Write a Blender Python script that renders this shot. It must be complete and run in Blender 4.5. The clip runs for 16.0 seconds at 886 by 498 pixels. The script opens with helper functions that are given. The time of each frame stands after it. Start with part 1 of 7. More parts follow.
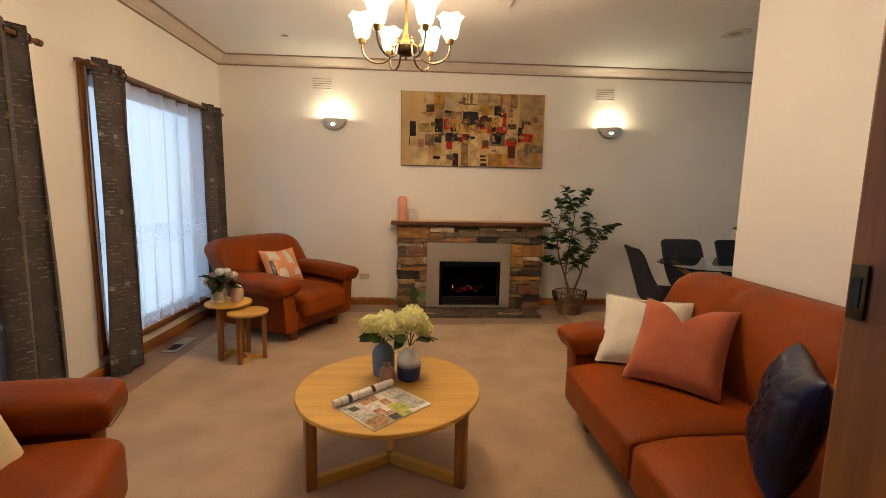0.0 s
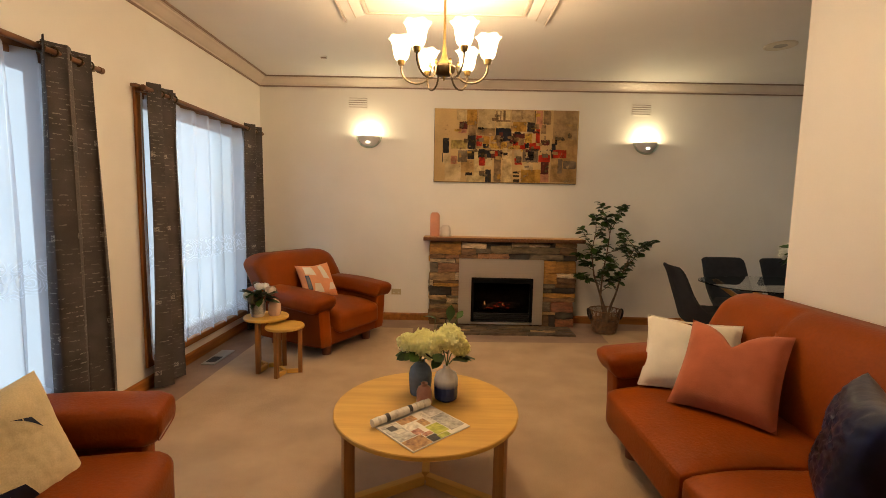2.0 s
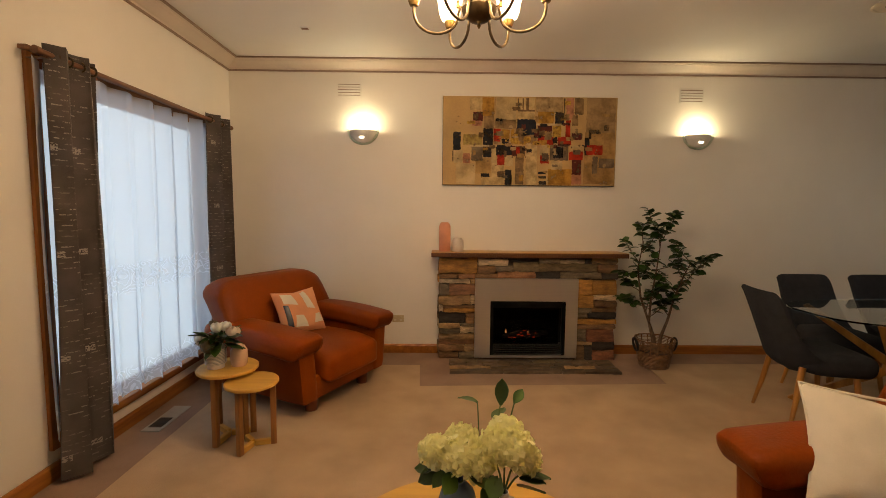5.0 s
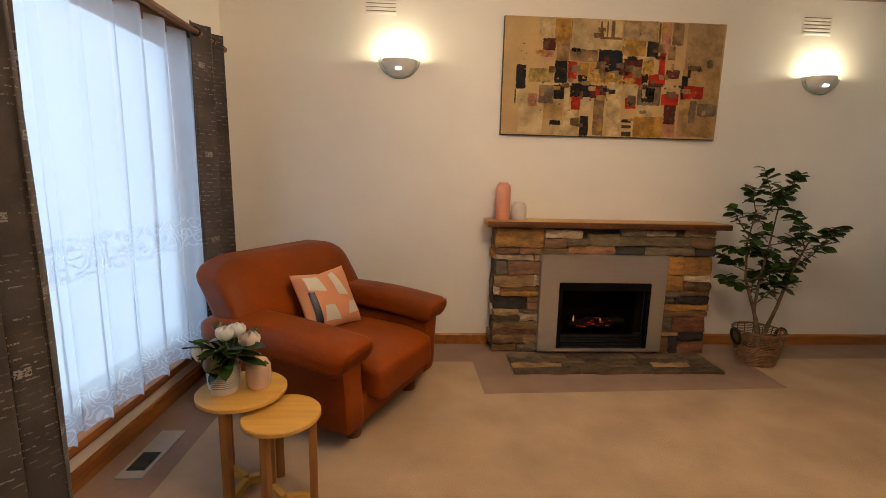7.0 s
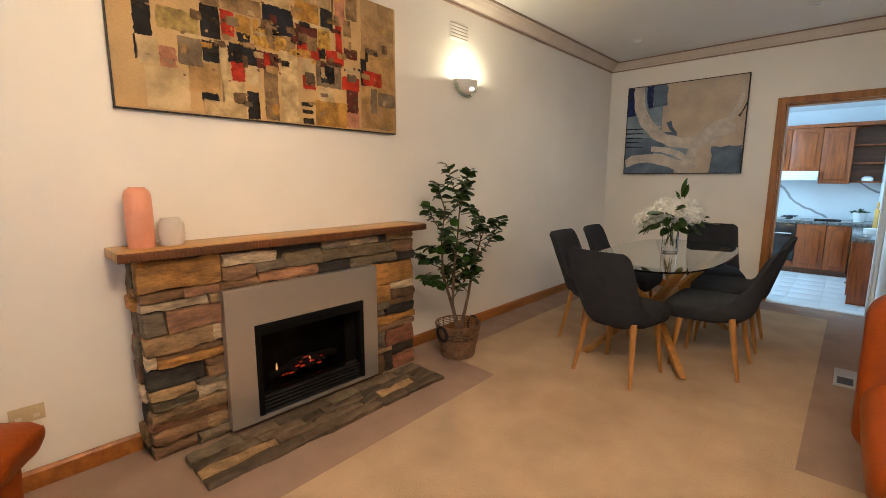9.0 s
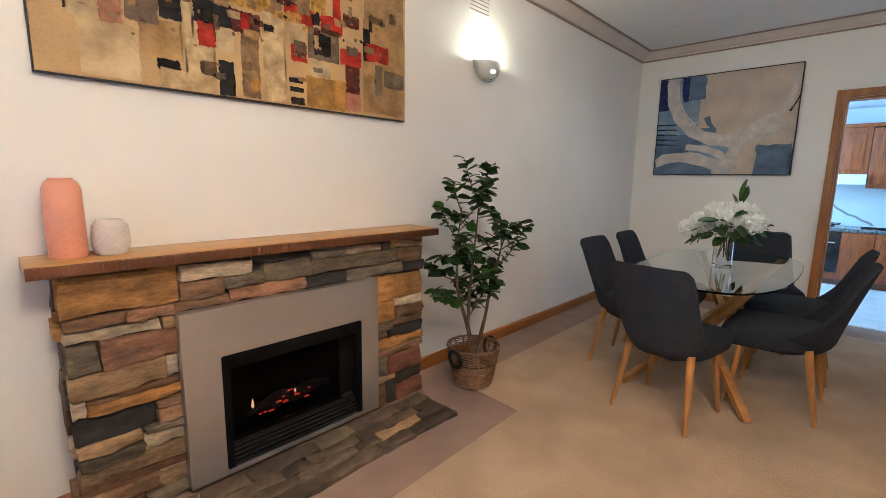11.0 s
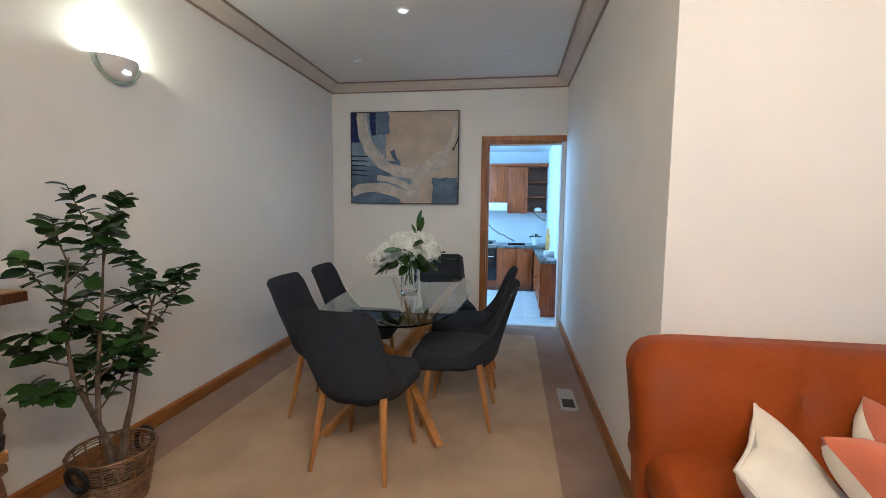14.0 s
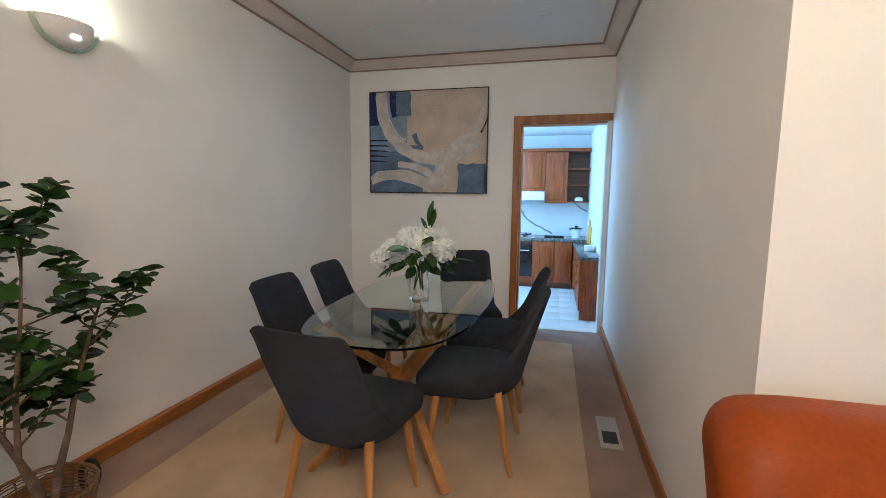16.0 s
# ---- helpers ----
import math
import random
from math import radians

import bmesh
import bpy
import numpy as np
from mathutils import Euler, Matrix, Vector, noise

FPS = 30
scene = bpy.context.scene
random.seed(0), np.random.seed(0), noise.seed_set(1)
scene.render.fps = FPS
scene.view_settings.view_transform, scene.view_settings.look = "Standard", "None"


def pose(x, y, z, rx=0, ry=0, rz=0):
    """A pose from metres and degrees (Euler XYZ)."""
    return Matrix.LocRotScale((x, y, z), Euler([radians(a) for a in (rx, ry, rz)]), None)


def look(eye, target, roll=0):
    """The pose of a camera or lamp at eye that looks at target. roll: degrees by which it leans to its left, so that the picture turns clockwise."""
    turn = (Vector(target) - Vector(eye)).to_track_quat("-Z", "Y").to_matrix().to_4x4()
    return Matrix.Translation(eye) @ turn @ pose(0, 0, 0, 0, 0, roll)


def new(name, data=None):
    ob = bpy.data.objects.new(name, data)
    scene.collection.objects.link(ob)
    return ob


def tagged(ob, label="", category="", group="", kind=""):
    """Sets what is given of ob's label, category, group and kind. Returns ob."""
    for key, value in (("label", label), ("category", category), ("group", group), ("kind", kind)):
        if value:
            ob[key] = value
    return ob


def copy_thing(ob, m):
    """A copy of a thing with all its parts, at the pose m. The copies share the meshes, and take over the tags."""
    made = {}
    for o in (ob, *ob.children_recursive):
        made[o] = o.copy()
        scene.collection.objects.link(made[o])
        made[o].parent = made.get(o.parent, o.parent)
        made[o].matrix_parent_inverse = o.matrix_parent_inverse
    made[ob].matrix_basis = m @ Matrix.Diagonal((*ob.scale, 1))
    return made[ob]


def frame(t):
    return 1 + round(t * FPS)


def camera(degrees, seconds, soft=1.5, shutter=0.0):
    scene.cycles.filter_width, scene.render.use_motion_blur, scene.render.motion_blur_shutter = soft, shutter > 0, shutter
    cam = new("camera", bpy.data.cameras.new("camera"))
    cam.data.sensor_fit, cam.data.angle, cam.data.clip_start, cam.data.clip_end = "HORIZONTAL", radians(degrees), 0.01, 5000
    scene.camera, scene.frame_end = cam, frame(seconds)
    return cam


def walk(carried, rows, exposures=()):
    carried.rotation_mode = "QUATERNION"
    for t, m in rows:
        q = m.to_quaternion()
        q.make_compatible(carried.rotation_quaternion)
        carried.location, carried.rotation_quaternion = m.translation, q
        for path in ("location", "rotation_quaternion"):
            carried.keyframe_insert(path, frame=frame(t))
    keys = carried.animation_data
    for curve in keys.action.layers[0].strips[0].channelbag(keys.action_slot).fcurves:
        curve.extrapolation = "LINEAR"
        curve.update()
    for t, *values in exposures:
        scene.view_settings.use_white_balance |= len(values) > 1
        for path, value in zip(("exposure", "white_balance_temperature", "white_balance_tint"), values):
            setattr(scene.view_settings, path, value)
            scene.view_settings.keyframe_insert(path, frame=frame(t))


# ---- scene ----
cam = camera(90.2, 16.0, soft=0.75)
EXPOSURES = [(0, 0.05, 6300, 6), (2, 0.02, 7100, 6), (3.3, 0.0, 7100, 7), (4, -0.32, 8000, 8), (6.5, -0.04, 6200, 7), (7.3, 0.02, 6300, 6), (8.0, 0.0, 6900, 6), (8.5, 0.62, 6400, 6), (9, 0.65, 5900, 5), (11.3, 0.8, 4900, 3), (12.5, 0.82, 5000, 2), (13.2, 0.72, 5000, 2), (14.0, 0.65, 4800, 2), (14.5, 0.45, 4800, 2), (15.2, 0.42, 4950, 2), (16, 0.72, 5000, 2)]
PATH = [
    (0, (-0.011, 0.239, 1.325), (0.108, 2.219, 1.07), 1.1),
    (0.5, (-0.01, 0.23, 1.34), (0.062, 2.215, 1.101), 1.2),
    (1, (-0.008, 0.234, 1.345), (0.016, 2.221, 1.118), 1.0),
    (1.5, (-0.048, 0.245, 1.342), (-0.042, 2.233, 1.129), 1.1),
    (2, (-0.064, 0.248, 1.347), (-0.07, 2.239, 1.152), 1.1),
    (2.5, (-0.093, 0.26, 1.375), (-0.101, 2.253, 1.205), 1.1),
    (3, (-0.124, 0.319, 1.399), (-0.112, 2.314, 1.259), 1.0),
    (3.5, (-0.148, 0.509, 1.374), (-0.133, 2.506, 1.268), 0.6),
    (4, (-0.158, 0.716, 1.396), (-0.197, 2.713, 1.288), 0.3),
    (6.5, (-0.635, 1.823, 1.307), (-0.498, 3.796, 1.008), 1.0),
    (7, (-0.78, 2.021, 1.302), (-0.673, 3.992, 0.979), 1.3),
    (7.5, (-0.779, 2.174, 1.328), (-0.646, 4.135, 0.961), 1.6),
    (8, (-0.73, 2.432, 1.313), (-0.284, 4.349, 0.958), 1.3),
    (8.5, (-0.713, 2.643, 1.315), (0.2, 4.387, 0.962), 2.1),
    (9, (-0.693, 2.913, 1.309), (0.755, 4.256, 0.996), 0.1),
    (11.5, (-0.327, 3.296, 1.288), (1.093, 4.67, 0.977), 1.5),
    (12, (-0.319, 3.292, 1.292), (1.086, 4.682, 0.991), 1.8),
    (12.5, (-0.283, 3.258, 1.295), (1.177, 4.599, 1.03), 1.7),
    (13, (-0.217, 3.231, 1.321), (1.468, 4.288, 1.107), 1.0),
    (13.5, (-0.102, 3.22, 1.317), (1.762, 3.913, 1.1), 0.2),
    (14, (0.068, 3.249, 1.336), (2.036, 3.552, 1.15), 0.6),
    (14.5, (0.191, 3.285, 1.344), (2.178, 3.443, 1.17), 0.2),
    (15, (0.335, 3.297, 1.347), (2.312, 3.535, 1.161), 0.3),
    (15.5, (0.509, 3.253, 1.342), (2.464, 3.624, 1.146), 0.4),
    (16, (0.589, 3.193, 1.346), (2.516, 3.669, 1.108), 0.6),
]
walk(cam, [(t, look(eye, target, roll)) for t, eye, target, roll in PATH],
     [(t, e, k, g) for t, e, k, g in EXPOSURES])

# ---- world, lights ----
world = bpy.data.worlds.new("sky")
scene.world = world
world.use_nodes = True
wn = world.node_tree.nodes
sky = wn.new("ShaderNodeTexSky")
sky.sky_type, sky.sun_disc = "NISHITA", False
sky.sun_elevation, sky.sun_rotation = radians(40), radians(60)
wn["Background"].inputs["Strength"].default_value = 0.1
world.node_tree.links.new(sky.outputs[0], wn["Background"].inputs["Color"])


def lamp(name, kind, m, energy, color, size=0.05, size_y=None, spot=None):
    d = bpy.data.lights.new(name, kind)
    d.energy, d.color = energy, color
    if kind == "AREA":
        d.shape, d.size, d.size_y = "RECTANGLE", size, size_y or size
    else:
        d.shadow_soft_size = size
    if spot:
        d.spot_size, d.spot_blend = radians(spot), 0.6
    ob = new(name, d)
    ob.matrix_world = m
    return ob


sun = lamp("sun", "SUN", look((6, 4, 8), (0, 2, 0)), 2.0, (1.0, 0.95, 0.88))
sun.data.angle = radians(0.6)
WARM = (1.0, 0.71, 0.44)
COOL = (0.62, 0.80, 1.0)
lamp("window_daylight", "AREA", look((-2.36, 4.12, 1.12), (0, 4.12, 1.12)), 19, COOL, 2.3, 2.5)
lamp("window_daylight", "AREA", look((-2.36, 1.95, 1.12), (0, 1.95, 1.12)), 20, COOL, 2.3, 2.5)
lamp("kitchen_daylight", "AREA", look((6.4, 4.4, 1.7), (6.6, 2.9, 1.0)), 38, (0.48, 0.74, 1.0), 1.6, 1.2)

# ---- materials ----
def mat(name, color, rough=0.6, metal=0.0, var=0.12, scale=8.0, bump=0.15, bscale=60.0, color2=None, spec=0.5, rand=0.0, coat=0.0, sheen=0.0, stretch=None, detail=6.0):
    """A surface with colour variation at two scales and fine relief."""
    m = bpy.data.materials.new(name)
    m.use_nodes = True
    nt, n = m.node_tree, m.node_tree.nodes
    b = n["Principled BSDF"]
    b.inputs["Roughness"].default_value, b.inputs["Metallic"].default_value = rough, metal
    b.inputs["Specular IOR Level"].default_value = spec
    b.inputs["Coat Weight"].default_value = coat
    b.inputs["Sheen Weight"].default_value = sheen
    co = n.new("ShaderNodeTexCoord")
    mp = n.new("ShaderNodeMapping")
    if stretch:
        mp.inputs["Scale"].default_value = stretch
    nt.links.new(co.outputs["Object"], mp.inputs["Vector"])
    big, fine = n.new("ShaderNodeTexNoise"), n.new("ShaderNodeTexNoise")
    big.inputs["Scale"].default_value, fine.inputs["Scale"].default_value = scale, bscale
    big.inputs["Detail"].default_value, fine.inputs["Detail"].default_value = detail, 4.0
    for t in (big, fine):
        nt.links.new(mp.outputs[0], t.inputs["Vector"])
    ramp = n.new("ShaderNodeValToRGB")
    dark = color2 or [c * (1 - 2.2 * var) for c in color]
    lite = [min(1, c * (1 + var)) for c in color]
    ramp.color_ramp.elements[0].position, ramp.color_ramp.elements[1].position = 0.3, 0.7
    ramp.color_ramp.elements[0].color, ramp.color_ramp.elements[1].color = (*dark, 1), (*lite, 1)
    add = n.new("ShaderNodeMath")
    add.operation = "MULTIPLY_ADD"
    add.inputs[1].default_value = 0.35
    nt.links.new(fine.outputs["Fac"], add.inputs[0])
    sub = n.new("ShaderNodeMath")
    sub.operation = "SUBTRACT"
    sub.inputs[1].default_value = 0.175
    nt.links.new(big.outputs["Fac"], sub.inputs[0])
    nt.links.new(sub.outputs[0], add.inputs[2])
    nt.links.new(add.outputs[0], ramp.inputs["Fac"])
    last = ramp.outputs["Color"]
    if rand:
        oi, hs = n.new("ShaderNodeObjectInfo"), n.new("ShaderNodeHueSaturation")
        mr = n.new("ShaderNodeMapRange")
        mr.inputs["To Min"].default_value, mr.inputs["To Max"].default_value = 1 - rand, 1 + rand
        nt.links.new(oi.outputs["Random"], mr.inputs["Value"])
        nt.links.new(mr.outputs[0], hs.inputs["Value"])
        nt.links.new(last, hs.inputs["Color"])
        last = hs.outputs["Color"]
    nt.links.new(last, b.inputs["Base Color"])
    if bump:
        bp = n.new("ShaderNodeBump")
        bp.inputs["Strength"].default_value, bp.inputs["Distance"].default_value = bump, 0.004
        nt.links.new(fine.outputs["Fac"], bp.inputs["Height"])
        nt.links.new(bp.outputs[0], b.inputs["Normal"])
    return m


def glow(m, color, strength):
    b = m.node_tree.nodes["Principled BSDF"]
    b.inputs["Emission Color"].default_value, b.inputs["Emission Strength"].default_value = (*color, 1), strength
    return m


def wood(name, color, dark, axis=0, rough=0.42, scale=1.0, rand=0.0):
    s = [14.0 * scale] * 3
    s[axis] = 1.1 * scale
    return mat(name, color, rough, var=0.10, scale=1.6, bscale=7.0, bump=0.06, color2=dark, stretch=s, rand=rand)


def glass(name, color=(1, 1, 1), rough=0.0, ior=1.45):
    m = mat(name, color, rough, var=0.0, bump=0.0)
    b = m.node_tree.nodes["Principled BSDF"]
    b.inputs["Transmission Weight"].default_value, b.inputs["IOR"].default_value = 1.0, ior
    return m


M_WALL = mat("wall_paint", (0.88, 0.84, 0.785), 0.55, var=0.015, scale=2.5, bump=0.05, bscale=160)
M_CEIL = mat("ceiling_paint", (0.80, 0.77, 0.73), 0.7, var=0.015, scale=2.0, bump=0.04, bscale=140)
M_CORN = mat("cornice_paint", (0.66, 0.56, 0.48), 0.5, var=0.03, scale=5, bump=0.03)
M_CORN_LINE = mat("cornice_bead", (0.30, 0.20, 0.15), 0.45, var=0.08, scale=9, bump=0.03)
M_CARPET = mat("light_carpet", (0.515, 0.368, 0.243), 0.95, var=0.08, scale=3.0, bump=0.9, bscale=260, sheen=0.0, spec=0.1)
M_CARPET_D = mat("mauve_carpet", (0.335, 0.228, 0.175), 0.95, var=0.08, scale=4.0, bump=0.9, bscale=260, sheen=0.0, spec=0.1)
M_TIMBER = wood("timber_trim_along_x", (0.40, 0.150, 0.026), (0.23, 0.075, 0.012), 0)
M_TIMBER_Y = wood("timber_trim_along_y", (0.40, 0.150, 0.026), (0.23, 0.075, 0.012), 1)
M_TIMBER_Z = wood("timber_trim_upright", (0.40, 0.150, 0.026), (0.23, 0.075, 0.012), 2)
M_DARKTIMBER = wood("dark_timber", (0.20, 0.085, 0.035), (0.10, 0.038, 0.016), 1)
# shelf timber is painted golden to carry the light falling on its top
M_MANTEL_LIT = wood("mantel_timber_lit", (0.54, 0.29, 0.075), (0.40, 0.19, 0.045), 0, 0.35)
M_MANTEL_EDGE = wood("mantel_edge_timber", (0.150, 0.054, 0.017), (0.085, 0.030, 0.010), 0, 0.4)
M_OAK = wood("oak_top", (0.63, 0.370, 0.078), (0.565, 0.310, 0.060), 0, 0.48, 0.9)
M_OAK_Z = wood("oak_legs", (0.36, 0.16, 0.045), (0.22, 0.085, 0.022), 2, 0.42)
M_BEECH = wood("beech_legs", (0.46, 0.215, 0.050), (0.32, 0.130, 0.027), 2, 0.4)
M_LEATHER = mat("terracotta_leather", (0.232, 0.044, 0.0035), 0.44, var=0.10, scale=3, bump=0.36, bscale=80, spec=0.14)
M_FOOT = mat("stained_feet", (0.16, 0.045, 0.02), 0.4, var=0.1, bump=0.03)
M_CHAIR = mat("charcoal_fabric", (0.030, 0.032, 0.040), 0.95, var=0.08, scale=16, bump=0.5, bscale=330, sheen=0.0, spec=0.2)
M_STEEL = mat("brushed_steel", (0.56, 0.54, 0.52), 0.36, metal=0.85, var=0.02, scale=3, bump=0.015, bscale=90, stretch=(1, 1, 30))
M_BLACK = mat("black_metal", (0.007, 0.007, 0.007), 0.55, var=0.1, bump=0.05)
M_BLACKGLOSS = mat("black_enamel", (0.010, 0.010, 0.011), 0.2, var=0.1, bump=0.0)
M_BRONZE = mat("antique_bronze", (0.075, 0.047, 0.020), 0.42, metal=0.6, var=0.2, scale=20, bump=0.05)
M_BRASS = mat("aged_brass", (0.26, 0.165, 0.055), 0.38, metal=0.85, var=0.12, scale=20, bump=0.03)
M_WHITE = mat("white_enamel", (0.80, 0.80, 0.78), 0.35, var=0.02, bump=0.0)
M_VENT = mat("cream_vent", (0.70, 0.62, 0.50), 0.5, var=0.04, bump=0.02)
M_REGISTER = mat("register_metal", (0.40, 0.36, 0.30), 0.45, var=0.05, bump=0.02)
M_IVORY = mat("ivory_plastic", (0.58, 0.47, 0.30), 0.4, var=0.03, bump=0.0)
M_LEAF = mat("green_leaf", (0.040, 0.098, 0.012), 0.40, var=0.2, scale=9, bump=0.1, bscale=40, rand=0.45, spec=0.5)
M_BARK = mat("brown_bark", (0.16, 0.105, 0.065), 0.85, var=0.2, scale=25, bump=0.5, bscale=70)
M_WICKER = mat("brown_wicker", (0.22, 0.105, 0.042), 0.55, var=0.2, scale=30, bump=0.3, bscale=90)
M_STEM = mat("green_stem", (0.07, 0.12, 0.03), 0.5, var=0.15, bump=0.1)
M_CREAMFLOWER = mat("cream_green_petals", (0.97, 0.95, 0.66), 0.6, var=0.04, scale=30, bump=0.15, bscale=60, rand=0.05)
M_WHITEFLOWER = mat("white_petals", (0.93, 0.92, 0.88), 0.6, var=0.05, scale=30, bump=0.15, bscale=60)
M_BLUSHFLOWER = mat("blush_petals", (0.80, 0.66, 0.56), 0.6, var=0.06, scale=30, bump=0.15, bscale=60)
M_DARKFLOWER = mat("olive_brown_petals", (0.16, 0.12, 0.06), 0.6, var=0.1, scale=30, bump=0.15)
M_PINKCER = mat("salmon_ceramic", (0.76, 0.33, 0.21), 0.38, var=0.05, scale=10, bump=0.12, bscale=70)
M_WHITECER = mat("white_ceramic", (0.74, 0.66, 0.60), 0.4, var=0.03, scale=10, bump=0.05)
M_BLUECER = mat("slate_blue_ceramic", (0.17, 0.225, 0.30), 0.16, var=0.12, scale=14, bump=0.1, bscale=40)
M_PINKVASE = mat("dusty_pink_ceramic", (0.42, 0.20, 0.155), 0.3, var=0.08, scale=14, bump=0.06)
M_BLUSHVASE = mat("blush_ceramic", (0.66, 0.46, 0.36), 0.22, var=0.05, scale=12, bump=0.03)
M_GREYVASE = mat("grey_woven_ceramic", (0.40, 0.41, 0.39), 0.5, var=0.15, scale=40, bump=0.5, bscale=130)
M_CREAMCLOTH = mat("cream_linen", (0.70, 0.65, 0.56), 0.9, var=0.04, scale=10, bump=0.35, bscale=300, sheen=0.2, spec=0.1)
M_BUTTERCLOTH = mat("butter_cloth", (0.72, 0.59, 0.37), 0.85, var=0.12, scale=5, bump=0.35, bscale=220, sheen=0.1, spec=0.1)
M_PINKVELVET = mat("terracotta_velvet", (0.41, 0.118, 0.060), 0.9, var=0.10, scale=7, bump=0.2, bscale=240, sheen=0.15, spec=0.1)
M_NAVY = mat("navy_sateen", (0.006, 0.009, 0.040), 0.30, var=0.5, scale=7, bump=0.6, bscale=16, spec=0.35)
M_PAPER = mat("magazine_paper", (0.78, 0.74, 0.66), 0.4, var=0.03, bump=0.0)
M_GLASS = glass("clear_glass")
M_TABLEGLASS = glass("table_glass", (0.86, 0.95, 0.92))
M_EDGEGLASS = glass("green_edge_glass", (0.80, 0.95, 0.86))
M_KWALL = mat("kitchen_paint", (0.80, 0.82, 0.82), 0.5, var=0.01, bump=0.02)
M_KTILE = mat("pale_floor_tile", (0.72, 0.74, 0.74), 0.3, var=0.03, scale=3, bump=0.03, rand=0.03)
M_CABINET = wood("kitchen_timber", (0.33, 0.080, 0.011), (0.15, 0.033, 0.005), 2, 0.36, 2.2)
M_STONETOP = mat("granite_top", (0.17, 0.17, 0.165), 0.2, var=0.35, scale=60, bump=0.02)
M_HEARTH = mat("brown_slate", (0.115, 0.075, 0.045), 0.6, var=0.25, scale=9, bump=0.5, bscale=40, rand=0.35)
M_FIREGLASS = glass("smoked_glass", (0.35, 0.34, 0.33), 0.0, 1.12)
M_SOOT = mat("sooty_lining", (0.004, 0.004, 0.004), 0.9, var=0.2, bump=0.3, spec=0.1)
M_BACKDROP = glow(mat("overcast_garden", (0.6, 0.7, 0.8), 1.0, var=0.05, scale=0.6, bump=0.0), (0.60, 0.76, 1.0), 0.30)


def thin(m, color, share):
    """Lets part of the light through, as petals and young leaves do."""
    nt, n = m.node_tree, m.node_tree.nodes
    tl, mx = n.new("ShaderNodeBsdfTranslucent"), n.new("ShaderNodeMixShader")
    tl.inputs["Color"].default_value = (*color, 1)
    mx.inputs[0].default_value = share
    nt.links.new(n["Principled BSDF"].outputs[0], mx.inputs[1])
    nt.links.new(tl.outputs[0], mx.inputs[2])
    nt.links.new(mx.outputs[0], n["Material Output"].inputs["Surface"])


thin(M_CREAMFLOWER, (0.95, 0.92, 0.42), 0.45)
thin(M_WHITEFLOWER, (0.95, 0.94, 0.90), 0.22)


def marble():
    m = mat("veined_marble", (0.78, 0.81, 0.82), 0.2, var=0.03, scale=2, bump=0.0)
    nt, n = m.node_tree, m.node_tree.nodes
    w, r, mix = n.new("ShaderNodeTexWave"), n.new("ShaderNodeValToRGB"), n.new("ShaderNodeMixRGB")
    co, mp = n.new("ShaderNodeTexCoord"), n.new("ShaderNodeMapping")
    mp.inputs["Rotation"].default_value = (radians(-28), 0, 0)
    nt.links.new(co.outputs["Object"], mp.inputs["Vector"])
    nt.links.new(mp.outputs[0], w.inputs["Vector"])
    w.bands_direction = "Z"
    for k, v in (("Scale", 0.55), ("Distortion", 4.0), ("Detail", 4.0), ("Detail Scale", 1.3), ("Phase Offset", 2.0)):
        w.inputs[k].default_value = v
    r.color_ramp.elements[0].position, r.color_ramp.elements[1].position = 0.0, 0.012
    r.color_ramp.elements[0].color, r.color_ramp.elements[1].color = (0.34, 0.33, 0.33, 1), (1, 1, 1, 1)
    nt.links.new(w.outputs["Fac"], r.inputs["Fac"])
    b = n["Principled BSDF"]
    src = b.inputs["Base Color"].links[0].from_socket
    mix.blend_type = "MULTIPLY"
    mix.inputs["Fac"].default_value = 1
    nt.links.new(src, mix.inputs[1])
    nt.links.new(r.outputs[0], mix.inputs[2])
    nt.links.new(mix.outputs[0], b.inputs["Base Color"])
    return m


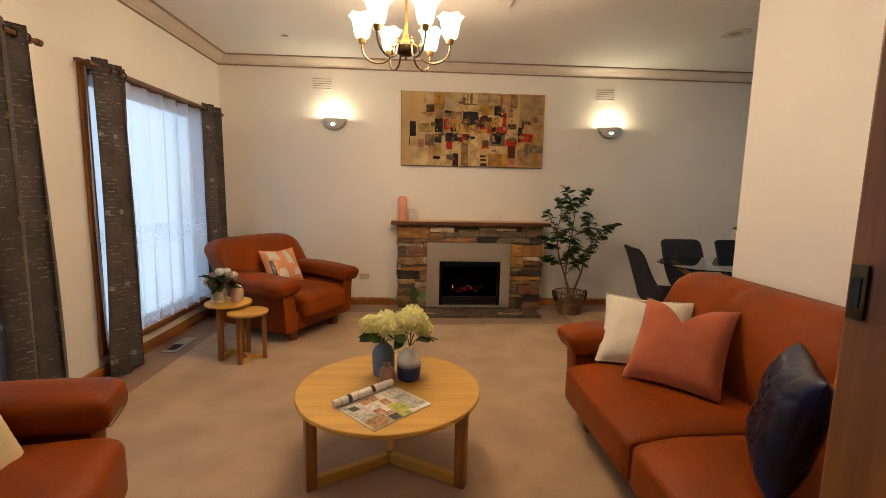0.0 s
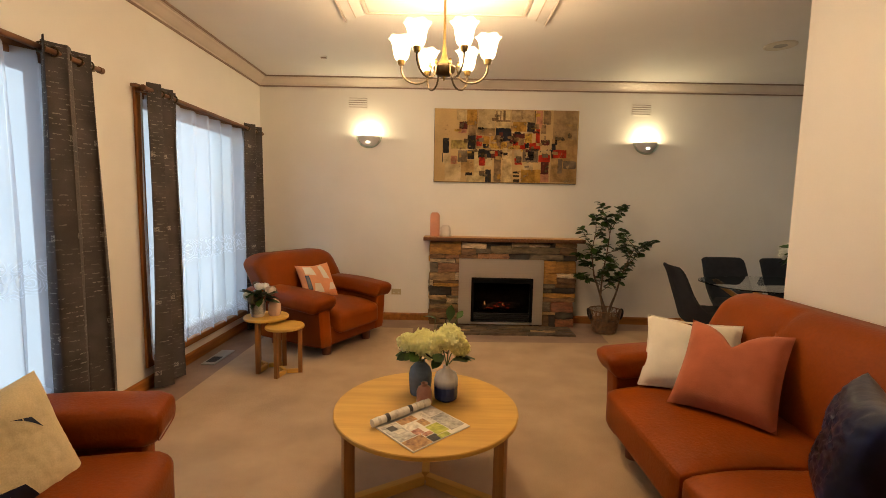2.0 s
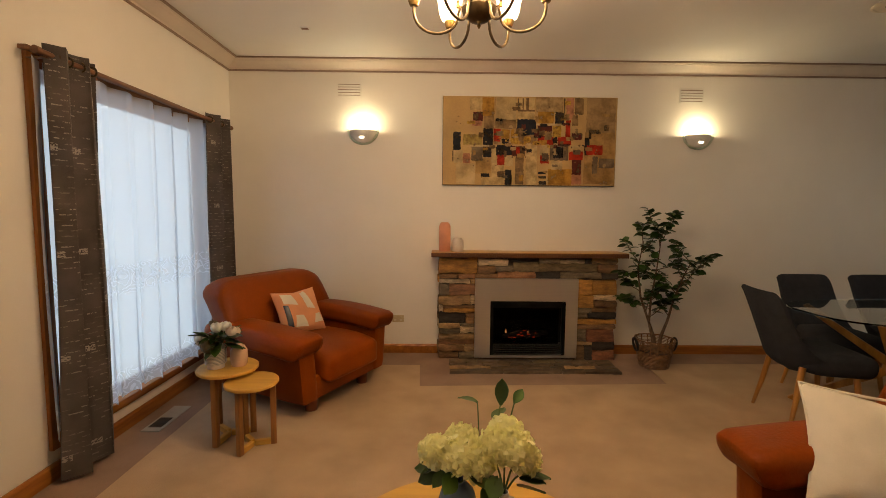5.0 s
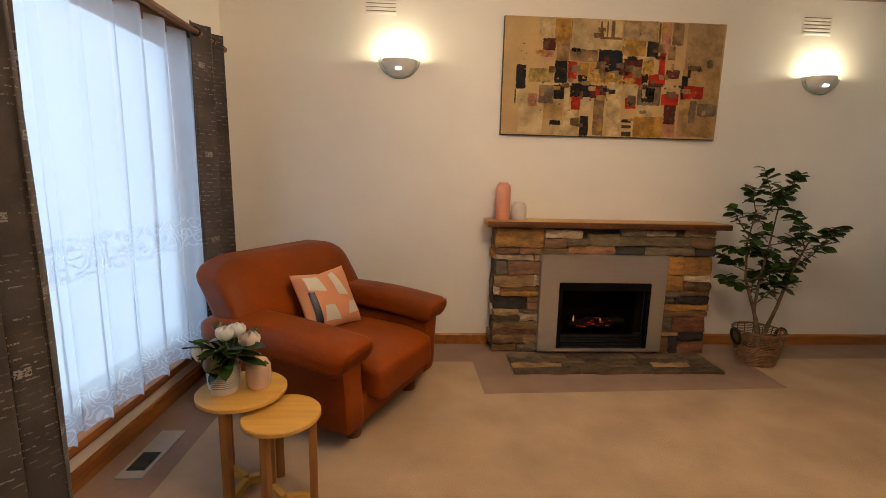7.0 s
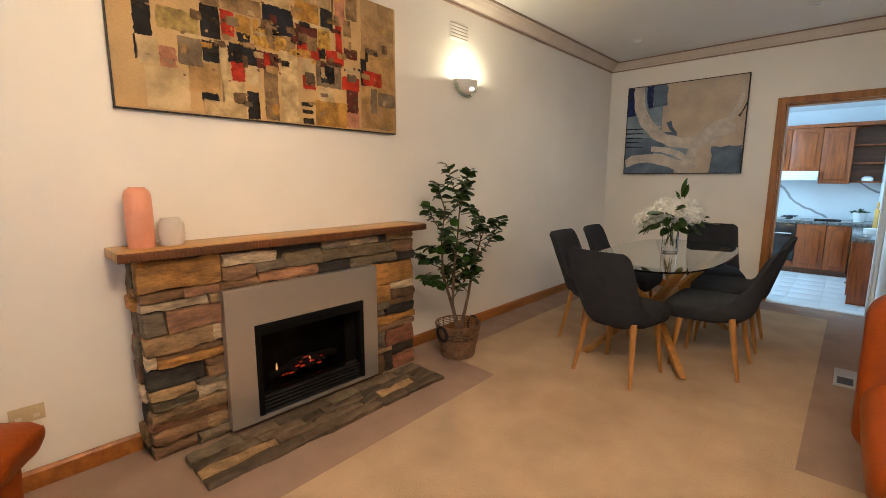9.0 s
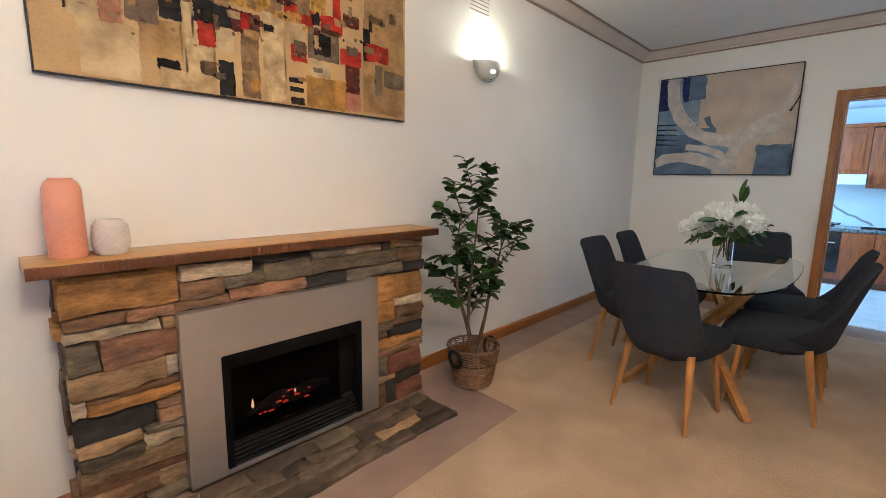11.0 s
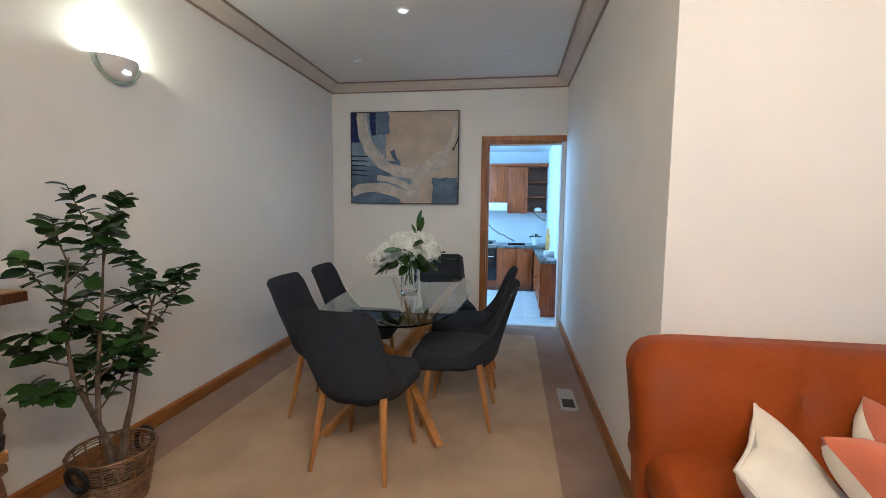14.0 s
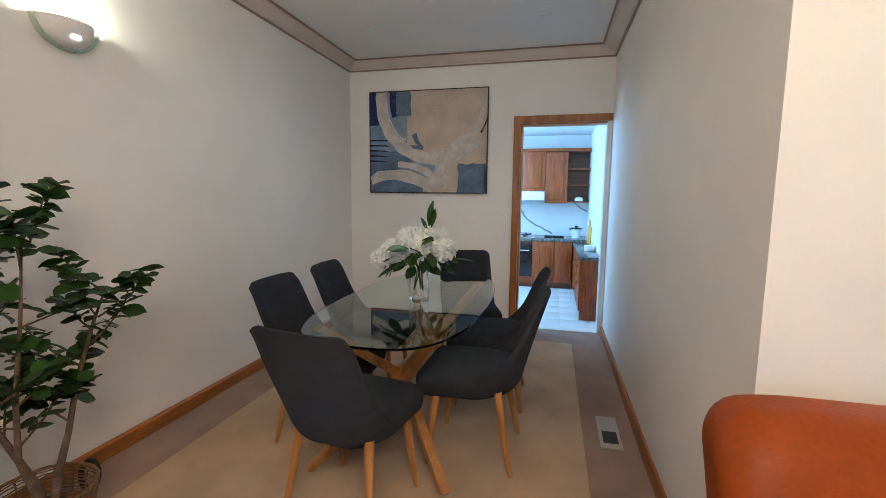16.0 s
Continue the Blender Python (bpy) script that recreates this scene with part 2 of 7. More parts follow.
def stone_material(name, tone):
    """Split slate or sandstone of one tone, cloudy and grained along its bed."""
    m = mat(name + "_stone", (0.5, 0.5, 0.5), 0.75, var=0.0, scale=6, bump=0.0)
    nt, n = m.node_tree, m.node_tree.nodes
    b = n["Principled BSDF"]
    oi, ramp = n.new("ShaderNodeObjectInfo"), n.new("ShaderNodeValToRGB")
    e = ramp.color_ramp.elements
    e[0].color, e[1].color = (*[c * 0.78 for c in tone], 1), (*[c * 1.22 for c in tone], 1)
    nt.links.new(oi.outputs["Random"], ramp.inputs["Fac"])
    co, mp = n.new("ShaderNodeTexCoord"), n.new("ShaderNodeMapping")
    mp.inputs["Scale"].default_value = (1, 1, 3.2)
    nt.links.new(co.outputs["Object"], mp.inputs["Vector"])
    n1, n2 = n.new("ShaderNodeTexNoise"), n.new("ShaderNodeTexNoise")
    for t, s in ((n1, 7.0), (n2, 42.0)):
        t.inputs["Scale"].default_value, t.inputs["Detail"].default_value = s, 8
        t.inputs["Roughness"].default_value = 0.65
        nt.links.new(mp.outputs[0], t.inputs["Vector"])
    off = n.new("ShaderNodeVectorMath")
    off.operation = "ADD"
    nt.links.new(mp.outputs[0], off.inputs[0])
    nt.links.new(oi.outputs["Random"], off.inputs[1])
    nt.links.new(off.outputs[0], n1.inputs["Vector"])
    r2 = n.new("ShaderNodeValToRGB")
    r2.color_ramp.elements[0].position, r2.color_ramp.elements[0].color = 0.30, (0.30, 0.25, 0.21, 1)
    r2.color_ramp.elements[1].position, r2.color_ramp.elements[1].color = 0.68, (1.55, 1.35, 1.05, 1)
    nt.links.new(n1.outputs["Fac"], r2.inputs["Fac"])
    r3 = n.new("ShaderNodeValToRGB")
    r3.color_ramp.elements[0].position, r3.color_ramp.elements[0].color = 0.3, (0.65, 0.65, 0.65, 1)
    r3.color_ramp.elements[1].position, r3.color_ramp.elements[1].color = 0.7, (1.15, 1.15, 1.15, 1)
    nt.links.new(n2.outputs["Fac"], r3.inputs["Fac"])
    x1, x2 = n.new("ShaderNodeMixRGB"), n.new("ShaderNodeMixRGB")
    for x in (x1, x2):
        x.blend_type = "MULTIPLY"
        x.inputs["Fac"].default_value = 0.9
    nt.links.new(ramp.outputs[0], x1.inputs[1])
    nt.links.new(r2.outputs[0], x1.inputs[2])
    nt.links.new(x1.outputs[0], x2.inputs[1])
    nt.links.new(r3.outputs[0], x2.inputs[2])
    nt.links.new(x2.outputs[0], b.inputs["Base Color"])
    bp = n.new("ShaderNodeBump")
    bp.inputs["Strength"].default_value, bp.inputs["Distance"].default_value = 0.7, 0.012
    s = n.new("ShaderNodeMath")
    s.operation = "ADD"
    nt.links.new(n1.outputs["Fac"], s.inputs[0])
    nt.links.new(n2.outputs["Fac"], s.inputs[1])
    nt.links.new(s.outputs[0], bp.inputs["Height"])
    nt.links.new(bp.outputs[0], b.inputs["Normal"])
    return m


def sheer_material():
    """White voile: light passes through it; the threads are denser in embroidered bands near its foot."""
    m = bpy.data.materials.new("white_voile")
    m.use_nodes = True
    nt, n = m.node_tree, m.node_tree.nodes
    n.remove(n["Principled BSDF"])
    out = n["Material Output"]
    tl, tp, df = n.new("ShaderNodeBsdfTranslucent"), n.new("ShaderNodeBsdfTransparent"), n.new("ShaderNodeBsdfDiffuse")
    tl.inputs["Color"].default_value, df.inputs["Color"].default_value = (0.72, 0.80, 0.94, 1), (0.80, 0.82, 0.88, 1)
    co, sep = n.new("ShaderNodeTexCoord"), n.new("ShaderNodeSeparateXYZ")
    nt.links.new(co.outputs["Object"], sep.inputs[0])
    vor = n.new("ShaderNodeTexVoronoi")
    vor.inputs["Scale"].default_value = 11
    vor.feature = "F1"
    rings = n.new("ShaderNodeMath")
    rings.operation = "SINE"
    mul = n.new("ShaderNodeMath")
    mul.operation = "MULTIPLY"
    mul.inputs[1].default_value = 30
    warp, bend = n.new("ShaderNodeTexNoise"), n.new("ShaderNodeVectorMath")
    warp.inputs["Scale"].default_value, warp.inputs["Detail"].default_value = 9.0, 2.0
    bend.operation = "MULTIPLY_ADD"
    bend.inputs[1].default_value = (0.0, 0.16, 0.16)
    nt.links.new(co.outputs["Object"], warp.inputs["Vector"])
    nt.links.new(warp.outputs["Color"], bend.inputs[0])
    nt.links.new(co.outputs["Object"], bend.inputs[2])
    nt.links.new(bend.outputs[0], vor.inputs["Vector"])
    nt.links.new(vor.outputs["Distance"], mul.inputs[0])
    nt.links.new(mul.outputs[0], rings.inputs[0])
    band = n.new("ShaderNodeValToRGB")
    el = band.color_ramp.elements
    el[0].position, el[0].color = 0.0, (1, 1, 1, 1)
    el[1].position, el[1].color = 0.19, (0, 0, 0, 1)
    for p, c in ((0.17, 1), (0.39, 0), (0.40, 1), (0.47, 1), (0.48, 0)):
        x = el.new(p)
        x.color = (c, c, c, 1)
    sc = n.new("ShaderNodeMath")
    sc.operation = "MULTIPLY"
    sc.inputs[1].default_value = 0.46
    nt.links.new(sep.outputs["Z"], sc.inputs[0])
    nt.links.new(sc.outputs[0], band.inputs["Fac"])
    gt = n.new("ShaderNodeMath")
    gt.operation = "GREATER_THAN"
    gt.inputs[1].default_value = 0.55
    nt.links.new(rings.outputs[0], gt.inputs[0])
    pat = n.new("ShaderNodeMath")
    pat.operation = "MULTIPLY"
    nt.links.new(gt.outputs[0], pat.inputs[0])
    nt.links.new(band.outputs[0], pat.inputs[1])
    m1, m2 = n.new("ShaderNodeMixShader"), n.new("ShaderNodeMixShader")
    m1.inputs[0].default_value = 0.35
    nt.links.new(tl.outputs[0], m1.inputs[1])
    nt.links.new(df.outputs[0], m1.inputs[2])
    dens = n.new("ShaderNodeMapRange")
    dens.inputs["To Min"].default_value, dens.inputs["To Max"].default_value = 0.66, 0.88
    nt.links.new(pat.outputs[0], dens.inputs["Value"])
    nt.links.new(dens.outputs[0], m2.inputs[0])
    nt.links.new(tp.outputs[0], m2.inputs[1])
    nt.links.new(m1.outputs[0], m2.inputs[2])
    nt.links.new(m2.outputs[0], out.inputs["Surface"])
    return m


def drape_material():
    """Brown-grey woven drape printed with pale lines and small blocks."""
    m = mat("printed_drape", (0.084, 0.070, 0.068), 0.85, var=0.18, scale=6, bump=0.35, bscale=300, sheen=0.15, spec=0.15)
    nt, n = m.node_tree, m.node_tree.nodes
    b = n["Principled BSDF"]
    src = b.inputs["Base Color"].links[0].from_socket
    uv = n.new("ShaderNodeUVMap")
    br = n.new("ShaderNodeTexBrick")
    br.inputs["Color1"].default_value, br.inputs["Color2"].default_value, br.inputs["Mortar"].default_value = (0, 0, 0, 1), (1, 1, 1, 1), (0, 0, 0, 1)
    for k, v in (("Scale", 1.0), ("Mortar Size", 0.010), ("Brick Width", 0.05), ("Row Height", 0.026), ("Bias", -0.1), ("Mortar Smooth", 0.0)):
        br.inputs[k].default_value = v
    nt.links.new(uv.outputs[0], br.inputs["Vector"])
    fine = n.new("ShaderNodeTexNoise")
    fine.inputs["Scale"].default_value = 130
    blot = n.new("ShaderNodeTexNoise")
    blot.inputs["Scale"].default_value = 5.5
    for t in (fine, blot):
        nt.links.new(uv.outputs[0], t.inputs["Vector"])
    g1, g2 = n.new("ShaderNodeMath"), n.new("ShaderNodeMath")
    g1.operation = g2.operation = "GREATER_THAN"
    g1.inputs[1].default_value, g2.inputs[1].default_value = 0.47, 0.44
    nt.links.new(fine.outputs["Fac"], g1.inputs[0])
    nt.links.new(blot.outputs["Fac"], g2.inputs[0])
    p1, p2 = n.new("ShaderNodeMath"), n.new("ShaderNodeMath")
    p1.operation = p2.operation = "MULTIPLY"
    nt.links.new(g1.outputs[0], p1.inputs[0])
    nt.links.new(g2.outputs[0], p1.inputs[1])
    nt.links.new(p1.outputs[0], p2.inputs[0])
    nt.links.new(br.outputs["Color"], p2.inputs[1])
    sq = n.new("ShaderNodeTexBrick")
    sq.offset = 0.5
    sq.inputs["Color1"].default_value, sq.inputs["Color2"].default_value, sq.inputs["Mortar"].default_value = (1, 1, 1, 1), (1, 1, 1, 1), (0, 0, 0, 1)
    for k, v in (("Scale", 1.0), ("Mortar Size", 0.112), ("Brick Width", 0.26), ("Row Height", 0.255), ("Mortar Smooth", 0.0)):
        sq.inputs[k].default_value = v
    nt.links.new(uv.outputs[0], sq.inputs["Vector"])
    p3 = n.new("ShaderNodeMath")
    p3.operation = "MULTIPLY"
    g3 = n.new("ShaderNodeMath")
    g3.operation = "GREATER_THAN"
    g3.inputs[1].default_value = 0.47
    nt.links.new(fine.outputs["Fac"], g3.inputs[0])
    nt.links.new(sq.outputs["Color"], p3.inputs[0])
    nt.links.new(g3.outputs[0], p3.inputs[1])
    mx = n.new("ShaderNodeMath")
    mx.operation = "MAXIMUM"
    nt.links.new(p2.outputs[0], mx.inputs[0])
    nt.links.new(p3.outputs[0], mx.inputs[1])
    half = n.new("ShaderNodeMath")
    half.operation = "MULTIPLY"
    half.inputs[1].default_value = 0.62
    nt.links.new(mx.outputs[0], half.inputs[0])
    mix = n.new("ShaderNodeMixRGB")
    mix.inputs[2].default_value = (0.44, 0.41, 0.37, 1)
    nt.links.new(half.outputs[0], mix.inputs["Fac"])
    nt.links.new(src, mix.inputs[1])
    nt.links.new(mix.outputs[0], b.inputs["Base Color"])
    return m


def ombre_material():
    """White glaze above, navy below, with a soft uneven line."""
    m = mat("white_and_navy_glaze", (0.70, 0.68, 0.64), 0.25, var=0.03, scale=14, bump=0.05)
    nt, n = m.node_tree, m.node_tree.nodes
    b = n["Principled BSDF"]
    co, sep, r = n.new("ShaderNodeTexCoord"), n.new("ShaderNodeSeparateXYZ"), n.new("ShaderNodeValToRGB")
    nt.links.new(co.outputs["Object"], sep.inputs[0])
    mr = n.new("ShaderNodeMapRange")
    mr.inputs["From Min"].default_value, mr.inputs["From Max"].default_value = 0.0, 0.17
    nt.links.new(sep.outputs["Z"], mr.inputs["Value"])
    nt.links.new(mr.outputs[0], r.inputs["Fac"])
    el = r.color_ramp.elements
    el[0].position, el[0].color = 0.40, (0.018, 0.038, 0.15, 1)
    el[1].position, el[1].color = 0.62, (0.82, 0.80, 0.76, 1)
    nt.links.new(r.outputs[0], b.inputs["Base Color"])
    return m


M_MARBLE, M_SHEER, M_DRAPE, M_OMBRE = marble(), sheer_material(), drape_material(), ombre_material()
STONE = {k: stone_material(k, c) for k, c in (("ochre", (0.42, 0.235, 0.070)), ("white", (0.62, 0.55, 0.45)), ("tan", (0.35, 0.25, 0.145)), ("brown", (0.215, 0.135, 0.08)), ("pink", (0.33, 0.185, 0.115)),
                                              ("dark", (0.050, 0.047, 0.050)), ("grey", (0.20, 0.175, 0.14)), ("olive", (0.155, 0.13, 0.09)), ("red", (0.23, 0.10, 0.065)))}


def shade_material():
    """Thin frosted glass, lit from within: part of the bulb's light goes straight through."""
    m = glow(mat("frosted_glass_shade", (0.85, 0.80, 0.68), 0.5, var=0.02, bump=0.0), (1.0, 0.78, 0.45), 2.2)
    nt, n = m.node_tree, m.node_tree.nodes
    tp, tl, a, b = n.new("ShaderNodeBsdfTransparent"), n.new("ShaderNodeBsdfTranslucent"), n.new("ShaderNodeMixShader"), n.new("ShaderNodeMixShader")
    tl.inputs["Color"].default_value = (0.9, 0.86, 0.76, 1)
    a.inputs[0].default_value, b.inputs[0].default_value = 0.5, 0.68
    nt.links.new(n["Principled BSDF"].outputs[0], a.inputs[1])
    nt.links.new(tl.outputs[0], a.inputs[2])
    nt.links.new(a.outputs[0], b.inputs[1])
    nt.links.new(tp.outputs[0], b.inputs[2])
    nt.links.new(b.outputs[0], n["Material Output"].inputs["Surface"])
    return m


M_SHADE = shade_material()
M_SCONCE = mat("plaster_sconce", (0.80, 0.77, 0.73), 0.6, var=0.03, bump=0.05)
M_LENS = glow(mat("lit_lens", (0.9, 0.9, 0.85), 0.3, var=0.0, bump=0.0), (1.0, 0.92, 0.75), 9.0)
M_EMBER = glow(mat("glowing_ember", (0.25, 0.03, 0.01), 0.8, var=0.3, scale=40, bump=0.4), (1.0, 0.07, 0.025), 0.5)
M_FLAME = glow(mat("gas_flame", (0.8, 0.4, 0.15), 0.6, var=0.1, bump=0.0), (1.0, 0.42, 0.16), 1.5)
M_LOG = mat("charred_log", (0.03, 0.025, 0.022), 0.9, var=0.3, scale=25, bump=0.6, bscale=50)

# ---- mesh helpers ----
def add_box(bm, c, s, bevel=0.0, m=None, seg=2):
    t = bmesh.new()
    bmesh.ops.create_cube(t, size=1.0)
    bmesh.ops.scale(t, vec=s, verts=t.verts)
    if bevel:
        bmesh.ops.bevel(t, geom=t.edges, offset=min(bevel, 0.45 * min(s)), segments=seg, profile=0.6, affect="EDGES")
    t.transform(Matrix.Translation(c) if m is None else m @ Matrix.Translation(c))
    me = bpy.data.meshes.new("tmp")
    t.to_mesh(me)
    t.free()
    bm.from_mesh(me)
    bpy.data.meshes.remove(me)


def boxes(*args, bevel=0.0):
    bm = bmesh.new()
    for lo, hi in args:
        add_box(bm, [(a + b) / 2 for a, b in zip(lo, hi)], [b - a for a, b in zip(lo, hi)], bevel)
    return bm


def rbox(size, r, n=8, crown=0.0, shape=None, c=(0, 0, 0)):
    """A soft rounded box; shape(p) may bend it."""
    bm = bmesh.new()
    bmesh.ops.create_cube(bm, size=1.0)
    bmesh.ops.subdivide_edges(bm, edges=bm.edges, cuts=n, use_grid_fill=True)
    h = [s / 2 for s in size]
    r = min(r, *h)
    for v in bm.verts:
        p = Vector((v.co[i] * size[i] for i in range(3)))
        q = Vector((max(-(h[i] - r), min(h[i] - r, p[i])) for i in range(3)))
        d = p - q
        if d.length > 1e-6:
            p = q + d.normalized() * r
        if crown:
            p.z += crown * (1 - (p.x / h[0]) ** 2) * (1 - (p.y / h[1]) ** 2) * (1 if p.z > 0 else 0)
        if shape:
            p = shape(p)
        v.co = p + Vector(c)
    return bm


def lathe(profile, seg=24, c=(0, 0, 0), rib=0.0, ribs=0):
    bm = bmesh.new()
    rings = []
    for r, z in profile:
        ring = []
        for i in range(seg):
            a = 2 * math.pi * i / seg
            rr = r * (1 + rib * math.cos(ribs * a)) if ribs else r
            ring.append(bm.verts.new((c[0] + rr * math.cos(a), c[1] + rr * math.sin(a), c[2] + z)))
        rings.append(ring)
    for a, b in zip(rings, rings[1:]):
        for i in range(seg):
            bm.faces.new((a[i], a[(i + 1) % seg], b[(i + 1) % seg], b[i]))
    if profile[0][0] > 1e-5:
        bm.faces.new(rings[0][::-1])
    if profile[-1][0] > 1e-5:
        bm.faces.new(rings[-1])
    bmesh.ops.remove_doubles(bm, verts=bm.verts, dist=1e-5)
    return bm


def tube(pts, radii, seg=8, bm=None):
    bm = bm or bmesh.new()
    pts = [Vector(p) for p in pts]
    if not hasattr(radii, "__len__"):
        radii = [radii] * len(pts)
    rings = []
    up = Vector((0.13, 0.21, 0.97))
    for i, p in enumerate(pts):
        d = (pts[min(i + 1, len(pts) - 1)] - pts[max(i - 1, 0)]).normalized()
        if abs(d.dot(up)) > 0.97:
            up = Vector((0.97, 0.21, 0.1))
        s = d.cross(up).normalized()
        t = s.cross(d)
        up = t
        rings.append([bm.verts.new(p + radii[i] * (math.cos(2 * math.pi * k / seg) * s + math.sin(2 * math.pi * k / seg) * t)) for k in range(seg)])
    for a, b in zip(rings, rings[1:]):
        for k in range(seg):
            bm.faces.new((a[k], a[(k + 1) % seg], b[(k + 1) % seg], b[k]))
    bm.faces.new(rings[0][::-1])
    bm.faces.new(rings[-1])
    return bm


def extrude_poly(pts, z0, z1, bevel=0.0):
    bm = bmesh.new()
    lo = [bm.verts.new((x, y, z0)) for x, y in pts]
    hi = [bm.verts.new((x, y, z1)) for x, y in pts]
    bm.faces.new(lo[::-1])
    bm.faces.new(hi)
    for i in range(len(pts)):
        j = (i + 1) % len(pts)
        bm.faces.new((lo[i], lo[j], hi[j], hi[i]))
    bmesh.ops.recalc_face_normals(bm, faces=bm.faces)
    if bevel:
        bmesh.ops.bevel(bm, geom=[e for e in bm.edges if abs(e.verts[0].co.z - e.verts[1].co.z) < 1e-6], offset=bevel, segments=2, profile=0.6, affect="EDGES")
    return bm


def finish(name, bm, material, smooth=True, angle=40):
    bmesh.ops.recalc_face_normals(bm, faces=bm.faces)
    me = bpy.data.meshes.new(name)
    bm.to_mesh(me)
    bm.free()
    if material:
        me.materials.append(material)
    if smooth:
        me.shade_smooth()
        me.set_sharp_from_angle(angle=radians(angle))
    return me


def part(name, bm, material, parent, label="", m=None, smooth=True):
    ob = new(name, bm if isinstance(bm, bpy.types.Mesh) else finish(name, bm, material, smooth))
    ob.parent = parent
    if m is not None:
        ob.matrix_basis = m
    return tagged(ob, label) if label else ob


def thing(name, m, label, category, group="", kind=""):
    ob = new(name)
    ob.empty_display_size = 0.1
    ob.matrix_basis = m
    return tagged(ob, label, category, group, kind)


def solid(name, bm, material, label="", category="", group="", kind="", m=None, smooth=True):
    ob = new(name, finish(name, bm, material, smooth))
    if m is not None:
        ob.matrix_basis = m
    return tagged(ob, label, category, group, kind)


def structure(name, bm, material, label="", category=""):
    return solid(name, bm, material, label or name.replace("_", " "), category or name.split("_")[0], kind="structure", smooth=False)


T = Matrix.Translation

# ---- the large structure ----
XW, XE, YN, YS = -2.177, 5.105, 5.355, 2.674
NIBX, YDOOR, CEIL = 1.828, 0.62, 2.733
W1, W2 = (1.15, 2.72), (3.285, 4.97)
WZ = (0.155, 2.10)

floor = structure("floor", boxes(((-2.4, -2.2, -0.12), (5.17, 5.6, 0.0))), M_CARPET_D, "mauve-brown carpet floor border along the walls", "floor")


def light_carpet():
    pts = [(-1.85, 0.75), (1.74, 0.75), (1.74, 2.98), (4.70, 2.98), (4.71, 5.05), (1.65, 5.04), (1.61, 4.57), (-0.372, 4.51), (-0.39, 4.985), (-1.85, 4.985)]
    return extrude_poly(pts, -0.004, 0.005)


structure("carpet", light_carpet(), M_CARPET, "light beige carpet with a straight cut edge", "carpet")
structure("ceiling", boxes(((-2.4, -2.2, CEIL), (5.3, 5.6, CEIL + 0.12))), M_CEIL, "off-white painted plaster ceiling", "ceiling")
structure("wall_north", boxes(((-2.4, YN, -0.1), (5.3, YN + 0.2, CEIL + 0.05))), M_WALL, "cream painted plaster wall behind the fireplace", "wall")
structure("wall_west", boxes(
    ((XW - 0.14, 0.3, -0.1), (XW, W1[0] + 0.05, CEIL + 0.05)), ((XW - 0.14, W1[1] - 0.05, -0.1), (XW, W2[0] + 0.05, CEIL + 0.05)),
    ((XW - 0.14, W2[1] - 0.05, -0.1), (XW, YN, CEIL + 0.05)),
    *[((XW - 0.14, a + 0.05, -0.1), (XW, b - 0.05, WZ[0] + 0.05)) for a, b in (W1, W2)],
    *[((XW - 0.14, a + 0.05, WZ[1] - 0.05), (XW, b - 0.05, CEIL + 0.05)) for a, b in (W1, W2)]), M_WALL, "cream painted wall with two tall windows", "wall")
DY = (2.705, 3.53)
DZ = 2.066
structure("wall_east", boxes(((XE, DY[1], -0.1), (XE + 0.13, YN, CEIL + 0.05)), ((XE, YS - 0.1, -0.1), (XE + 0.13, DY[0], CEIL + 0.05)),
                             ((XE, DY[0], DZ), (XE + 0.13, DY[1], CEIL + 0.05))), M_WALL, "white painted wall with a kitchen doorway", "wall")
structure("wall_dining_south", boxes(((NIBX, YS - 0.13, -0.1), (XE, YS, CEIL + 0.05))), M_WALL, "plain cream wall along the dining area", "wall")
structure("wall_sofa_side", boxes(((NIBX, 0.3, -0.1), (NIBX + 0.13, YS - 0.13, CEIL + 0.05))), M_WALL, "plain cream wall behind the sofa", "wall")
DOORX = (-0.62, 0.402)
structure("wall_south", boxes(((XW, YDOOR - 0.16, -0.1), (DOORX[0] - 0.02, YDOOR, CEIL + 0.05)), ((DOORX[1] + 0.03, YDOOR - 0.16, -0.1), (NIBX, YDOOR, CEIL + 0.05)),
                              ((DOORX[0] - 0.02, YDOOR - 0.16, 2.07), (DOORX[1] + 0.03, YDOOR, CEIL + 0.05))), M_WALL, "cream wall with the entrance doorway", "wall")
structure("wall_hall", boxes(((-1.2, -2.1, -0.1), (-1.05, YDOOR - 0.16, CEIL + 0.05)), ((1.05, -2.1, -0.1), (1.2, YDOOR - 0.16, CEIL + 0.05)),
                             ((-1.05, -2.1, -0.1), (1.05, -1.95, CEIL + 0.05))), M_WALL, "plain hall wall behind the doorway", "wall")


